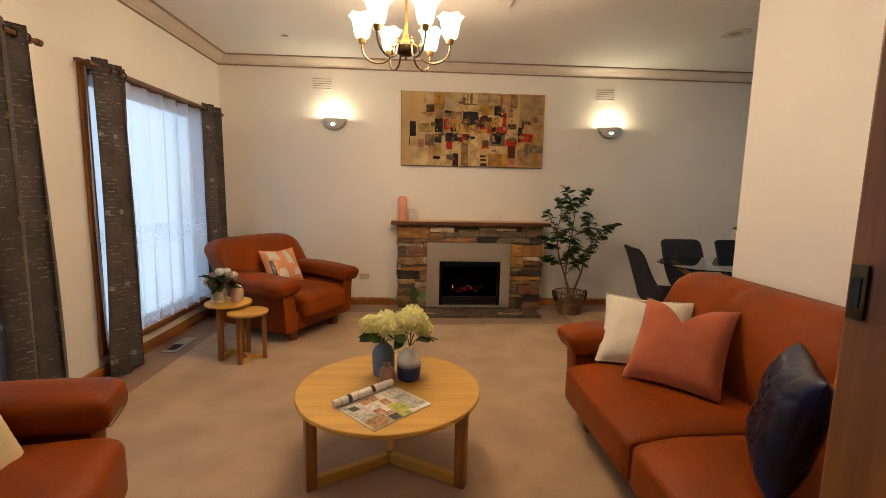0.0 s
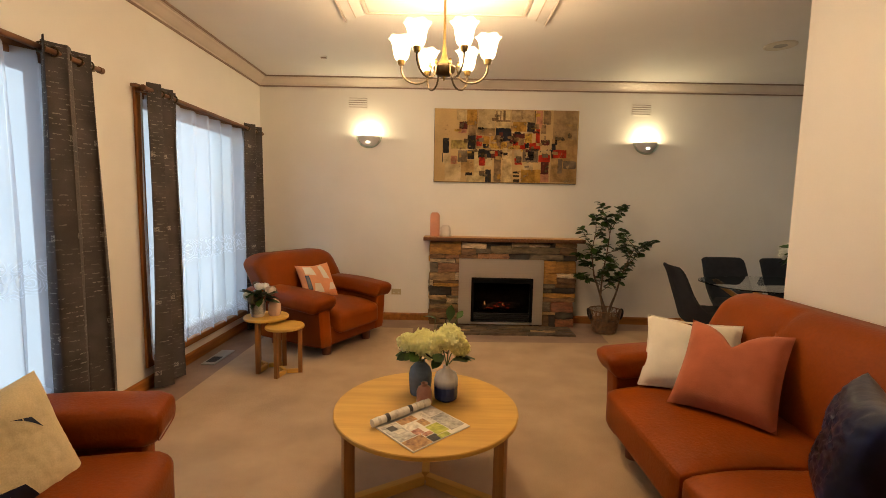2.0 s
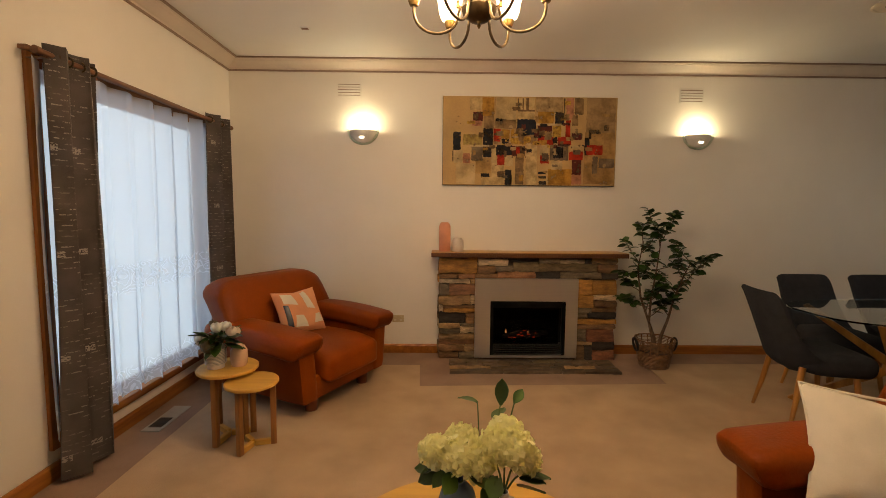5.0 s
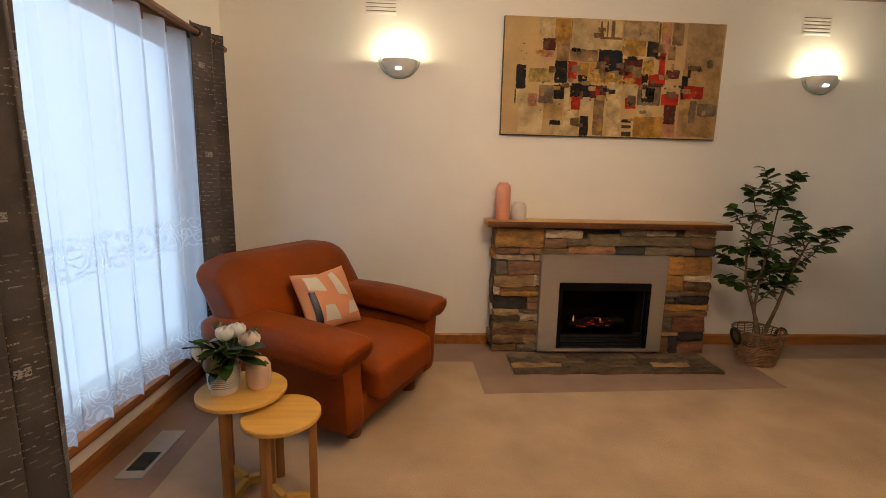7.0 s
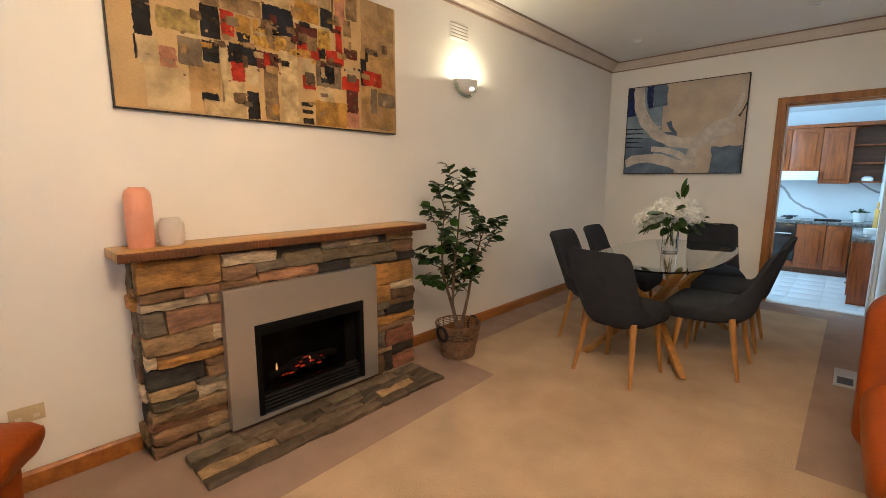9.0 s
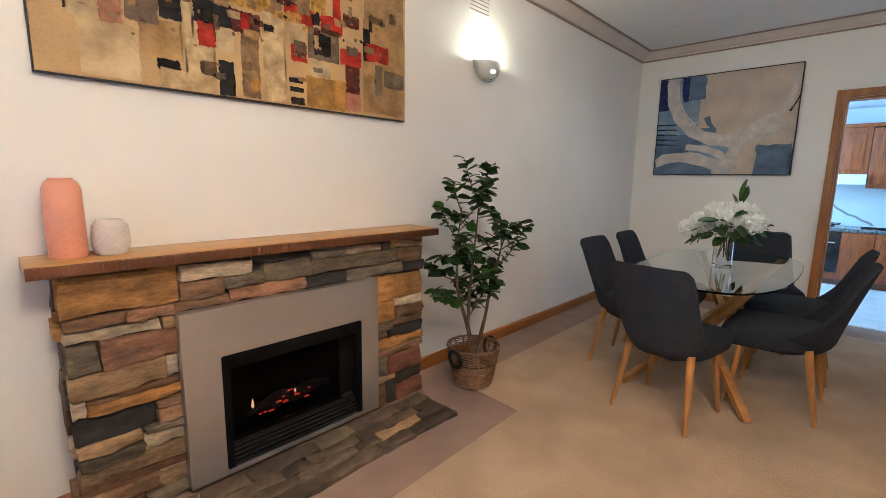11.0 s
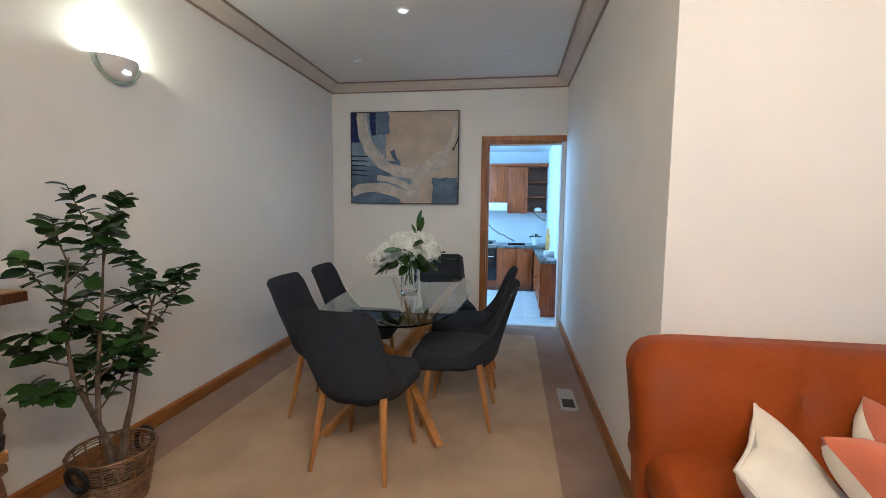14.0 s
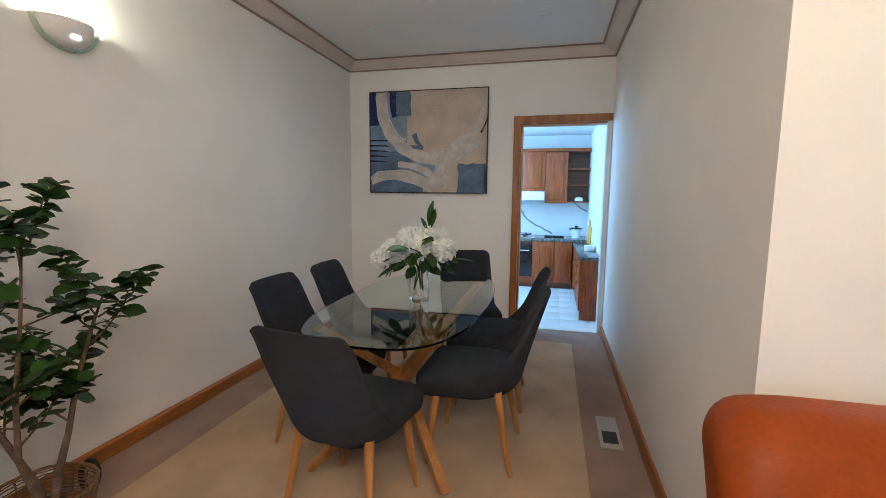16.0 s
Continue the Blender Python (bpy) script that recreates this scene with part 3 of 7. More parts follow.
def sweep(path, profile, closed=False):
    """Carries a profile (out from the wall, up) along a path of wall corners; the room lies on the left of the path."""
    bm = bmesh.new()
    rings = []
    P = [Vector((x, y)) for x, y in path]
    for i, p in enumerate(P):
        d0 = (p - P[i - 1]).normalized() if i else None
        d1 = (P[i + 1] - p).normalized() if i + 1 < len(P) else None
        d0, d1 = d0 or d1, d1 or d0
        n0, n1 = Vector((-d0.y, d0.x)), Vector((-d1.y, d1.x))
        mi = (n0 + n1) / (1 + n0.dot(n1))
        rings.append([bm.verts.new((p.x + mi.x * o, p.y + mi.y * o, z)) for o, z in profile])
    k = len(profile)
    for a, b in zip(rings, rings[1:]):
        for j in range(k):
            bm.faces.new((a[j], b[j], b[(j + 1) % k], a[(j + 1) % k]))
    bm.faces.new(rings[0])
    bm.faces.new(rings[-1][::-1])
    return bm


ROOM = [(NIBX, YDOOR), (NIBX, YS), (XE, YS), (XE, YN), (XW, YN), (XW, YDOOR), (NIBX, YDOOR + 0.0)]
C = CEIL - 0.001
cornice = sweep(ROOM, [(0.001, C), (0.001, C - 0.078), (0.016, C - 0.078), (0.020, C - 0.066), (0.036, C - 0.060), (0.060, C - 0.046), (0.085, C - 0.026), (0.100, C - 0.018), (0.104, C - 0.012), (0.122, C - 0.012), (0.122, C)])
structure("cornice_moulding", cornice, M_CORN, "stepped plaster cornice in pinkish beige", "cornice")
structure("cornice_bead_lower", sweep(ROOM, [(0.001, C - 0.0785), (0.001, C - 0.090), (0.018, C - 0.090), (0.018, C - 0.0785)]), M_CORN_LINE, "brown lower cornice bead", "cornice")
structure("cornice_bead_upper", sweep(ROOM, [(0.1225, C), (0.1225, C - 0.011), (0.140, C - 0.011), (0.140, C)]), M_CORN_LINE, "brown upper cornice bead", "cornice")

SK = [(0.001, 0.0), (0.001, 0.085), (0.010, 0.085), (0.018, 0.072), (0.018, 0.0)]
structure("baseboard_east", sweep([(XE, DY[1] + 0.07), (XE, YN), (1.425, YN)], SK), M_TIMBER, "honey-brown timber skirting", "baseboard")
structure("baseboard_north", sweep([(-0.235, YN), (XW, YN), (XW, YDOOR), (DOORX[0] - 0.08, YDOOR)], SK), M_TIMBER_Y, "honey-brown timber skirting", "baseboard")
structure("baseboard_dining", sweep([(NIBX, YDOOR), (NIBX, YS), (XE - 0.001, YS)], SK), M_TIMBER, "honey-brown timber skirting", "baseboard")


def window(name, y0, y1):
    w = thing(name, T((XW, 0, 0)), "tall timber-framed window with clear glass", "window", kind="structure")
    f, d = 0.065, 0.022
    z0, z1 = WZ
    part("jamb", boxes(((0.001, y0, z0), (d, y0 + f, z1)), bevel=0.004), M_TIMBER_Z, w)
    part("jamb", boxes(((0.001, y1 - f, z0), (d, y1, z1)), bevel=0.004), M_TIMBER_Z, w)
    part("head", boxes(((0.001, y0 + f, z1 - f), (d, y1 - f, z1)), ((0.001, y0 - 0.02, z1), (d + 0.02, y1 + 0.02, z1 + 0.022)), bevel=0.004), M_DARKTIMBER, w)
    part("sill", boxes(((-0.10, y0 + f, z0 + 0.03), (d + 0.025, y1 - f, z0 + f)), ((0.001, y0 + f, z0), (d, y1 - f, z0 + 0.029)), bevel=0.004), M_TIMBER_Y, w)
    g = 0.035
    part("sash", boxes(((-0.11, y0 + 0.05, z0 + f), (-0.07, y0 + f + g, z1 - 0.05)), ((-0.11, y1 - f - g, z0 + f), (-0.07, y1 - 0.05, z1 - 0.05)),
                       ((-0.11, y0 + f + g, z1 - f - g), (-0.07, y1 - f - g, z1 - 0.05)), ((-0.11, y0 + f + g, z0 + f), (-0.07, y1 - f - g, z0 + f + g)), bevel=0.003), M_TIMBER_Z, w, "timber sash")
    for za, zb in ((z0 + f + g, z1 - f - g),):
        p = part("pane", boxes(((-0.093, y0 + f + g, za), (-0.087, y1 - f - g, zb))), M_GLASS, w, "clear window pane", smooth=False)
        p.visible_shadow = False
    return w


window("window_1", *W1)
window("window_2", *W2)
structure("backdrop", boxes(((-5.2, -3, -1.5), (-5.15, 10, 6))), M_BACKDROP, "bright overcast daylight outside the windows", "backdrop")
structure("ground", boxes(((-60, -60, -1.62), (60, 60, -1.52))), mat("garden_ground", (0.10, 0.12, 0.06), 0.95, scale=0.8), "plain garden ground outside", "ground")

# kitchen doorway trim
structure("door_frame_kitchen", boxes(((XE - 0.02, DY[1] + 0.001, 0), (XE - 0.001, DY[1] + 0.067, DZ + 0.067)), ((XE - 0.02, YS + 0.004, DZ + 0.001), (XE - 0.001, DY[1], DZ + 0.067)),
                                      ((XE - 0.001, DY[1] - 0.02, 0), (XE + 0.14, DY[1] - 0.001, DZ - 0.001)), ((XE - 0.001, DY[0] + 0.02, DZ - 0.02), (XE + 0.14, DY[1] - 0.02, DZ - 0.001)), bevel=0.003), M_TIMBER_Z, "varnished timber door frame", "door frame")
structure("door_frame_white", boxes(((XE - 0.012, YS + 0.004, 0), (XE - 0.001, DY[0], DZ)), ((XE - 0.001, DY[0] + 0.001, 0), (XE + 0.14, DY[0] + 0.02, DZ - 0.001)), bevel=0.002), M_WHITE, "white door jamb against the side wall", "door frame")
structure("threshold", boxes(((XE + 0.0, DY[0] + 0.02, -0.01), (XE + 0.14, DY[1] - 0.02, 0.008))), M_WHITE, "pale metal threshold strip", "threshold")

# entrance door frame
structure("door_frame_entrance", boxes(((DOORX[1], YDOOR - 0.17, 0), (DOORX[1] + 0.03, YDOOR + 0.012, 2.07)), ((DOORX[0] - 0.03, YDOOR - 0.17, 0), (DOORX[0], YDOOR + 0.012, 2.07)),
                                       ((DOORX[0], YDOOR - 0.17, 2.04), (DOORX[1], YDOOR + 0.012, 2.07)), ((DOORX[1] + 0.031, YDOOR + 0.001, 0), (DOORX[1] + 0.095, YDOOR + 0.018, 2.13)),
                                       ((DOORX[0] - 0.095, YDOOR + 0.001, 0), (DOORX[0] - 0.031, YDOOR + 0.018, 2.13)), bevel=0.003), M_TIMBER_Z, "varnished timber entrance door frame", "door frame")
strike = thing("strike_plate", T((DOORX[1] - 0.001, 0.619, 1.24)), "dark bronze strike plate on the timber jamb", "strike plate")
part("plate", boxes(((-0.0025, -0.008, -0.026), (0, 0.008, 0.026)), bevel=0.001), M_BRONZE, strike)
part("keeper", boxes(((-0.004, -0.004, -0.014), (-0.0026, 0.004, 0.014))), M_BLACK, strike)

# ---- ceiling fixtures ----
CX, CY = -0.086, 2.915
rose = thing("ceiling_panel", T((CX, CY, CEIL)), "raised rectangular plaster ceiling panel with mouldings", "ceiling panel", kind="structure")
part("slab", boxes(((-0.55, -0.64, -0.018), (0.55, 0.64, -0.001)), bevel=0.004), M_CEIL, rose)
for x0, y0, x1, y1 in ((-0.575, -0.665, 0.575, -0.641), (-0.575, 0.641, 0.575, 0.665), (-0.575, -0.64, -0.551, 0.64), (0.551, -0.64, 0.575, 0.64)):
    part("moulding", boxes(((x0, y0, -0.026), (x1, y1, -0.001)), bevel=0.006), M_CORN, rose)
for s in (-1, 1):
    part("side_board", extrude_poly([(s * 0.59, -0.70), (s * 0.745, -0.82), (s * 0.745, 0.82), (s * 0.59, 0.70)], -0.014, -0.001, 0.004), M_CEIL, rose)
    part("bead", boxes(((s * 0.665 - 0.004, -0.74, -0.020), (s * 0.665 + 0.004, 0.74, -0.0145)), bevel=0.002), M_CORN, rose)
    part("bead", boxes(((s * 0.752 - 0.006, -0.825, -0.022), (s * 0.752 + 0.006, 0.825, -0.001)), bevel=0.004), M_CORN, rose)


def downlight(x, y, lit):
    d = thing("downlight", T((x, y, CEIL)), "small lit recessed downlight" if lit else "small unlit recessed downlight", "downlight", "ceiling downlights")
    part("trim_ring", lathe([(0.028, -0.002), (0.045, -0.002), (0.045, -0.006), (0.030, -0.009), (0.028, -0.002)], 20), M_WHITE, d)
    part("lens", lathe([(0.0, -0.004), (0.027, -0.003), (0.027, -0.001)], 20), M_LENS if lit else M_WHITE, d)
    if lit:
        lamp("downlight_lamp", "SPOT", T((x, y, CEIL - 0.012)), 14, (1.0, 0.88, 0.70), 0.10, spot=150)


downlight(3.27, 4.05, True)
downlight(4.25, 4.745, False)
downlight(4.22, 3.305, False)
sensor = thing("ceiling_sensor", T((-1.247, 4.597, CEIL)), "small dark alarm sensor on the ceiling", "sensor")
part("base", lathe([(0.0, -0.004), (0.034, -0.004), (0.036, -0.0005)], 20), M_CEIL, sensor)
part("eye", boxes(((-0.026, -0.012, -0.012), (0.026, 0.012, -0.0045)), bevel=0.003), M_CORN_LINE, sensor, "dark lens strip")
sp = thing("ceiling_speaker", T((2.705, 4.09, CEIL)), "round grey flush ceiling speaker", "speaker")
part("rim", lathe([(0.100, -0.001), (0.118, -0.001), (0.118, -0.008), (0.104, -0.012), (0.100, -0.008)], 32), M_VENT, sp)
part("grille", lathe([(0.0, -0.009), (0.099, -0.007), (0.099, -0.001)], 32), mat("speaker_mesh", (0.42, 0.38, 0.33), 0.7, bump=0.6, bscale=420), sp)


def chandelier():
    ch = thing("chandelier", T((CX, CY, 2.128)), "six-arm antique bronze chandelier with lit frosted tulip shades", "chandelier")
    part("canopy", lathe([(0.0, 0.604), (0.062, 0.604), (0.058, 0.590), (0.020, 0.566), (0.0, 0.562)], 20), M_BRONZE, ch)
    part("rod", lathe([(0.0075, 0.06), (0.0075, 0.58)], 10), M_BRASS, ch)
    part("column", lathe([(0.0, 0.145), (0.011, 0.14), (0.013, 0.10), (0.022, 0.065), (0.044, 0.042), (0.05, 0.03), (0.0, 0.03)], 20), M_BRASS, ch)
    part("bowl", lathe([(0.0, -0.03), (0.035, -0.026), (0.062, -0.004), (0.068, 0.018), (0.058, 0.03), (0.0, 0.03)], 24), M_BRONZE, ch)
    part("finial", lathe([(0.0, -0.058), (0.005, -0.05), (0.008, -0.044), (0.004, -0.036), (0.010, -0.029), (0.0, -0.027)], 12), M_BRASS, ch)
    for k in range(6):
        a = radians(-5 + 60 * k)
        R = Matrix.Rotation(a, 4, "Z")
        pts = [(0.060, 0, 0.022), (0.072, 0, 0.030)]
        for i in range(13):
            w = math.pi * (i / 12)
            pts.append((0.168 - 0.085 * math.cos(w), 0, -0.012 - 0.070 * math.sin(w) + 0.025 * (i / 12)))
        pts.append((0.253, 0, 0.045))
        arm = part("arm", tube(pts, 0.0058, 8), M_BRONZE, ch, "curved bronze arm", R)
        part("knob", lathe([(0.0, 0.02), (0.008, 0.024), (0.009, 0.034), (0.004, 0.042), (0.009, 0.048), (0.0, 0.056)], 10, (0.082, 0, 0.0)), M_BRASS, arm)
        part("cup", lathe([(0.0, 0.035), (0.016, 0.037), (0.022, 0.052), (0.024, 0.066), (0.0, 0.066)], 14, (0.253, 0, 0)), M_BRASS, arm)
        part("shade", tulip(), M_SHADE, arm, "lit frosted tulip glass shade", T((0.253, 0, 0.062)))
        lamp("chandelier_bulb", "POINT", T((CX, CY, 2.128)) @ R @ T((0.253, 0, 0.135)), 22, WARM, 0.03)
    return ch


def tulip():
    prof = [(0.020, 0.0), (0.036, 0.011), (0.045, 0.034), (0.049, 0.066), (0.054, 0.092), (0.064, 0.112), (0.075, 0.124)]
    bm = bmesh.new()
    rings = []
    seg = 24
    for side in (0, 1):
        for i, (r, z) in enumerate(prof if not side else prof[::-1]):
            j = i if not side else len(prof) - 1 - i
            wave = 0.055 * (j / (len(prof) - 1)) ** 3
            rings.append([bm.verts.new(((r - 0.0025 * side) * (1 + wave * math.cos(6 * t)) * math.cos(t), (r - 0.0025 * side) * (1 + wave * math.cos(6 * t)) * math.sin(t), z + 0.09 * wave * math.cos(6 * t))) for t in (2 * math.pi * q / seg for q in range(seg))])
    for a, b in zip(rings, rings[1:]):
        for q in range(seg):
            bm.faces.new((a[q], a[(q + 1) % seg], b[(q + 1) % seg], b[q]))
    return bm


chandelier()


# ---- wall fixtures ----
def sconce(x, z):
    s = thing("wall_sconce", T((x, YN, z)), "half-bowl plaster wall uplight with a glass rim, lit", "wall light", "wall sconces")
    bm = bmesh.new()
    n, k = 16, 8
    rows = []
    for inner in (0, 1):
        for j in range(k + 1) if not inner else range(k, -1, -1):
            b = (math.pi / 2) * j / k
            sc = 0.92 if inner else 1.0
            rows.append([bm.verts.new((sc * 0.125 * math.cos(a) * math.sin(b + 1e-3) ** 0.8, -sc * 0.105 * math.sin(a) * math.sin(b + 1e-3) ** 0.8 - 0.001, -0.115 * sc * math.cos(b))) for a in (math.pi * q / n for q in range(n + 1))])
    for a, b in zip(rows, rows[1:]):
        for q in range(n):
            bm.faces.new((a[q], a[q + 1], b[q + 1], b[q]))
    part("bowl", bm, M_SCONCE, s)
    pts = [(0.139 * math.cos(a), -0.030, 0.01 + 0.139 * math.sin(a) * 0.95) for a in (math.pi * (1 + q / 18) for q in range(19))]
    rim = tube(pts, 0.010, 8)
    part("glass_rim", rim, M_EDGEGLASS, s, "greenish glass rim")
    part("slot", boxes(((-0.022, -0.092, -0.079), (0.016, -0.078, -0.062)), bevel=0.002), M_LENS, s, "small lit slot")
    lamp("sconce_bulb", "POINT", T((x, YN - 0.058, z + 0.02)), 7.5, (1.0, 0.85, 0.55), 0.025)
    return s


sconce(-0.94, 2.112)
sconce(2.188, 2.098)


def wall_vent(x, z):
    v = thing("wall_vent", T((x, YN, z)), "cream painted slatted wall vent", "vent", "wall vents")
    part("frame", boxes(((-0.112, -0.003, -0.060), (0.112, -0.001, 0.060)), bevel=0.001), M_WALL, v)
    for i in range(5):
        part("slat", boxes(((-0.102, -0.0055, -0.05 + i * 0.0245 - 0.002), (0.102, -0.0032, -0.05 + i * 0.0245 + 0.011)), bevel=0.002), M_WALL, v)
        part("slot", boxes(((-0.102, -0.0040, -0.05 + i * 0.0245 + 0.0112), (0.102, -0.0032, -0.05 + i * 0.0245 + 0.0165))), M_CORN_LINE, v)


wall_vent(-1.07, 2.472)
wall_vent(2.122, 2.452)
ol = thing("power_outlet", T((-0.618, YN, 0.335)), "ivory double power outlet on the wall", "power outlet")
part("plate", boxes(((-0.056, -0.009, -0.034), (0.056, -0.001, 0.034)), bevel=0.003), M_IVORY, ol)
for x in (-0.028, 0.028):
    part("switch", boxes(((x - 0.007, -0.013, 0.008), (x + 0.007, -0.009, 0.022)), bevel=0.002), M_IVORY, ol)
    part("socket", boxes(((x - 0.010, -0.0098, -0.020), (x + 0.010, -0.0092, -0.004))), M_VENT, ol)


def floor_vent(x, y, turn):
    v = thing("floor_vent", pose(x, y, 0.0, 0, 0, turn), "metal floor heating register set in the carpet", "floor vent", "floor vents")
    part("plate", boxes(((-0.18, -0.058, 0.0), (0.18, 0.058, 0.007)), bevel=0.003), M_REGISTER, v)
    part("recess", boxes(((-0.13, -0.04, 0.0072), (0.0, 0.04, 0.0082))), M_BLACK, v)
    for i in range(8):
        part("slat", boxes(((-0.126 + i * 0.0157, -0.04, 0.0083), (-0.1225 + i * 0.0157, 0.04, 0.0095))), M_BRONZE, v)


floor_vent(-2.005, 3.96, 90)
floor_vent(3.155, 2.832, 0)

# ---- seating ----
def leather_seat(name, m, width, seats, label, category, lift=0.0):
    """Armchair or sofa: faces -y, its arms roll outwards over the sides."""
    s = thing(name, m, label, category, "terracotta leather suite")
    inner = width - 0.50
    body = boxes(((-inner / 2 - 0.10, -0.40, 0.10), (inner / 2 + 0.10, 0.40, 0.26 + lift)), bevel=0.02)
    part("base", body, M_LEATHER, s)
    for sx in (-1, 1):
        def flare(p, sx=sx):
            t = (p.z + 0.19) / 0.38
            return Vector((p.x + sx * 0.035 * t, p.y, p.z))
        part("side_panel", rbox((0.15, 0.83, 0.38 + lift), 0.03, 6, 0, flare, (sx * (inner / 2 + 0.085), 0.005, 0.285 + lift / 2)), M_LEATHER, s)

        def arm(p, sx=sx):
            t = (0.46 - p.y) / 0.92
            low = 0.5 - p.z / 0.13
            y = p.y + ((0.055 - lift) * low * (t - 0.5) * 2 if t > 0.5 else 0)
            z = p.z + 0.018 * math.sin(math.pi * t) - (0.030 - lift * 0.3) * t - 0.016 * max(0.0, sx * p.x / 0.14) ** 2
            return Vector((p.x * (1 - 0.06 * t) + sx * 0.012 * math.sin(math.pi * t), y, z))
        a = part("armrest", rbox((0.28, 0.92, 0.135), 0.052, 16, 0.010, arm, (sx * (inner / 2 + 0.125), -0.015, 0.512 + lift)), M_LEATHER, s, "flat padded leather armrest")
        rim = []
        for i in range(33):
            w = 2 * math.pi * i / 32
            cx, cz = math.copysign(abs(math.cos(w)) ** 0.5, math.cos(w)) * 0.108, math.copysign(abs(math.sin(w)) ** 0.6, math.sin(w)) * 0.036
            rim.append((sx * (inner / 2 + 0.125) + cx, -0.472 + (0.055 - lift) * (0.5 - cz / 0.13) + 0.004, 0.480 + lift + cz - 0.012 * max(0.0, sx * cx / 0.14) ** 2))
        part("seam", tube(rim, 0.0025, 6), M_LEATHER, a)
    w = inner / seats
    for i in range(seats):
        x = -inner / 2 + w * (i + 0.5)

        def seat(p):
            f = max(0.0, (-p.y - 0.10) / 0.30)
            return Vector((p.x, p.y - 0.01 * f, p.z - (0.045 - lift * 0.6) * f * f))
        c = part("seat_cushion", rbox((w - (0.003 if seats > 1 else 0.008), 0.77 + lift * 0.9, 0.185 + lift), 0.034 if seats > 1 else 0.05, 18, 0.020, seat, (x, -0.088 - lift * 0.45, 0.325 + lift * 1.5)), M_LEATHER, s)
        part("piping", tube([(x - w / 2 + 0.03 + (w - 0.06) * j / 16, -0.462 - lift * 0.9 - 0.004 * math.sin(math.pi * j / 16), 0.337 + lift * 1.9) for j in range(17)], 0.0035, 6), M_LEATHER, c)
    bw = inner + (0.575 if seats > 1 else 0.44)
    seams = ((-0.10, 0.48), (0.10, 0.62), (-0.62, 0.10)) if seats > 1 else ()

    def back(p):
        u = p.x / (bw / 2)
        t = (p.z + 0.29) / 0.58
        z = p.z - (0.032 if seats > 1 else 0.075) * max(0.0, (abs(p.x) - (bw / 2 - 0.22)) / 0.22) ** 2.2 * t
        y = p.y + (0.13 if seats > 1 else 0.17) * t - 0.05 * math.sin(math.pi * t) - 0.06 * u ** 6 * (1 - t)
        if p.y < 0 and seats > 1:
            y += sum(0.027 * math.exp(-abs(p.x - q0 - q1 * max(0.0, t) ** 1.7) / 0.030) for q0, q1 in seams)
        return Vector((p.x, y, z))
    part("backrest", rbox((bw, 0.22, 0.58), 0.085 if seats > 1 else 0.058, 72 if seats > 1 else 20, 0, back, (0, 0.27, 0.598 if seats > 1 else 0.57)), M_LEATHER, s, "leather backrest with rounded shoulders")
    for x in (-inner / 2 + 0.01, inner / 2 - 0.01):
        for y in (-0.31, 0.33):
            part("foot", lathe([(0.042, 0.0), (0.046, 0.06), (0.046, 0.11)], 16, (x, y, 0)), M_FOOT, s)
    return s


leather_seat("armchair", pose(-1.245, 4.490, 0.005, 0, 0, 62), 1.08, 1, "terracotta leather armchair angled by the window corner", "armchair")
leather_seat("armchair", pose(-1.400, 1.285, 0.005, 0, 0, 108), 1.08, 1, "terracotta leather armchair angled beside a window", "armchair", 0.045)
leather_seat("sofa", pose(1.296, 1.785, 0.005, 0, 0, -90), 2.02, 2, "terracotta leather sofa along the wall", "sofa")


def pillow(w, h, t, dent=0.0, pinch=0.09, crumple=0.0, n=24):
    """A stuffed cushion standing in the xz plane, foot at z = 0."""
    bm = bmesh.new()
    grid = {}
    for side in (-1, 1):
        for i in range(n + 1):
            for j in range(n + 1):
                u, v = 2 * i / n - 1, 2 * j / n - 1
                x = w / 2 * u * (1 - pinch * (1 - v * v))
                z = h / 2 * v * (1 - pinch * (1 - u * u))
                if v > 0:
                    z -= dent * h * math.exp(-abs(u) / 0.30) * v * v
                d = t / 2 * ((1 - u ** 4) * (1 - v ** 4)) ** 0.55
                d *= 1 - 0.5 * dent * math.exp(-(u / 0.2) ** 2) * max(0, v)
                d += 0.006 * noise.noise((u * 2.2, v * 2.2, side * 3.0 + w)) * (1 - u ** 4) * (1 - v ** 4)
                if crumple:
                    d += crumple * (0.35 - abs(noise.noise((u * 4.6 + v, v * 7.0 - u, side * 5.0)))) * (1 - u ** 4) * (1 - v ** 4)
                if side == 1 and (i in (0, n) or j in (0, n)):
                    grid[side, i, j] = grid[-1, i, j]
                else:
                    grid[side, i, j] = bm.verts.new((x, side * d, z + h / 2))
    for side in (-1, 1):
        for i in range(n):
            for j in range(n):
                bm.faces.new([grid[side, i + a, j + b] for a, b in ((0, 0), (1, 0), (1, 1), (0, 1))])
    return bm


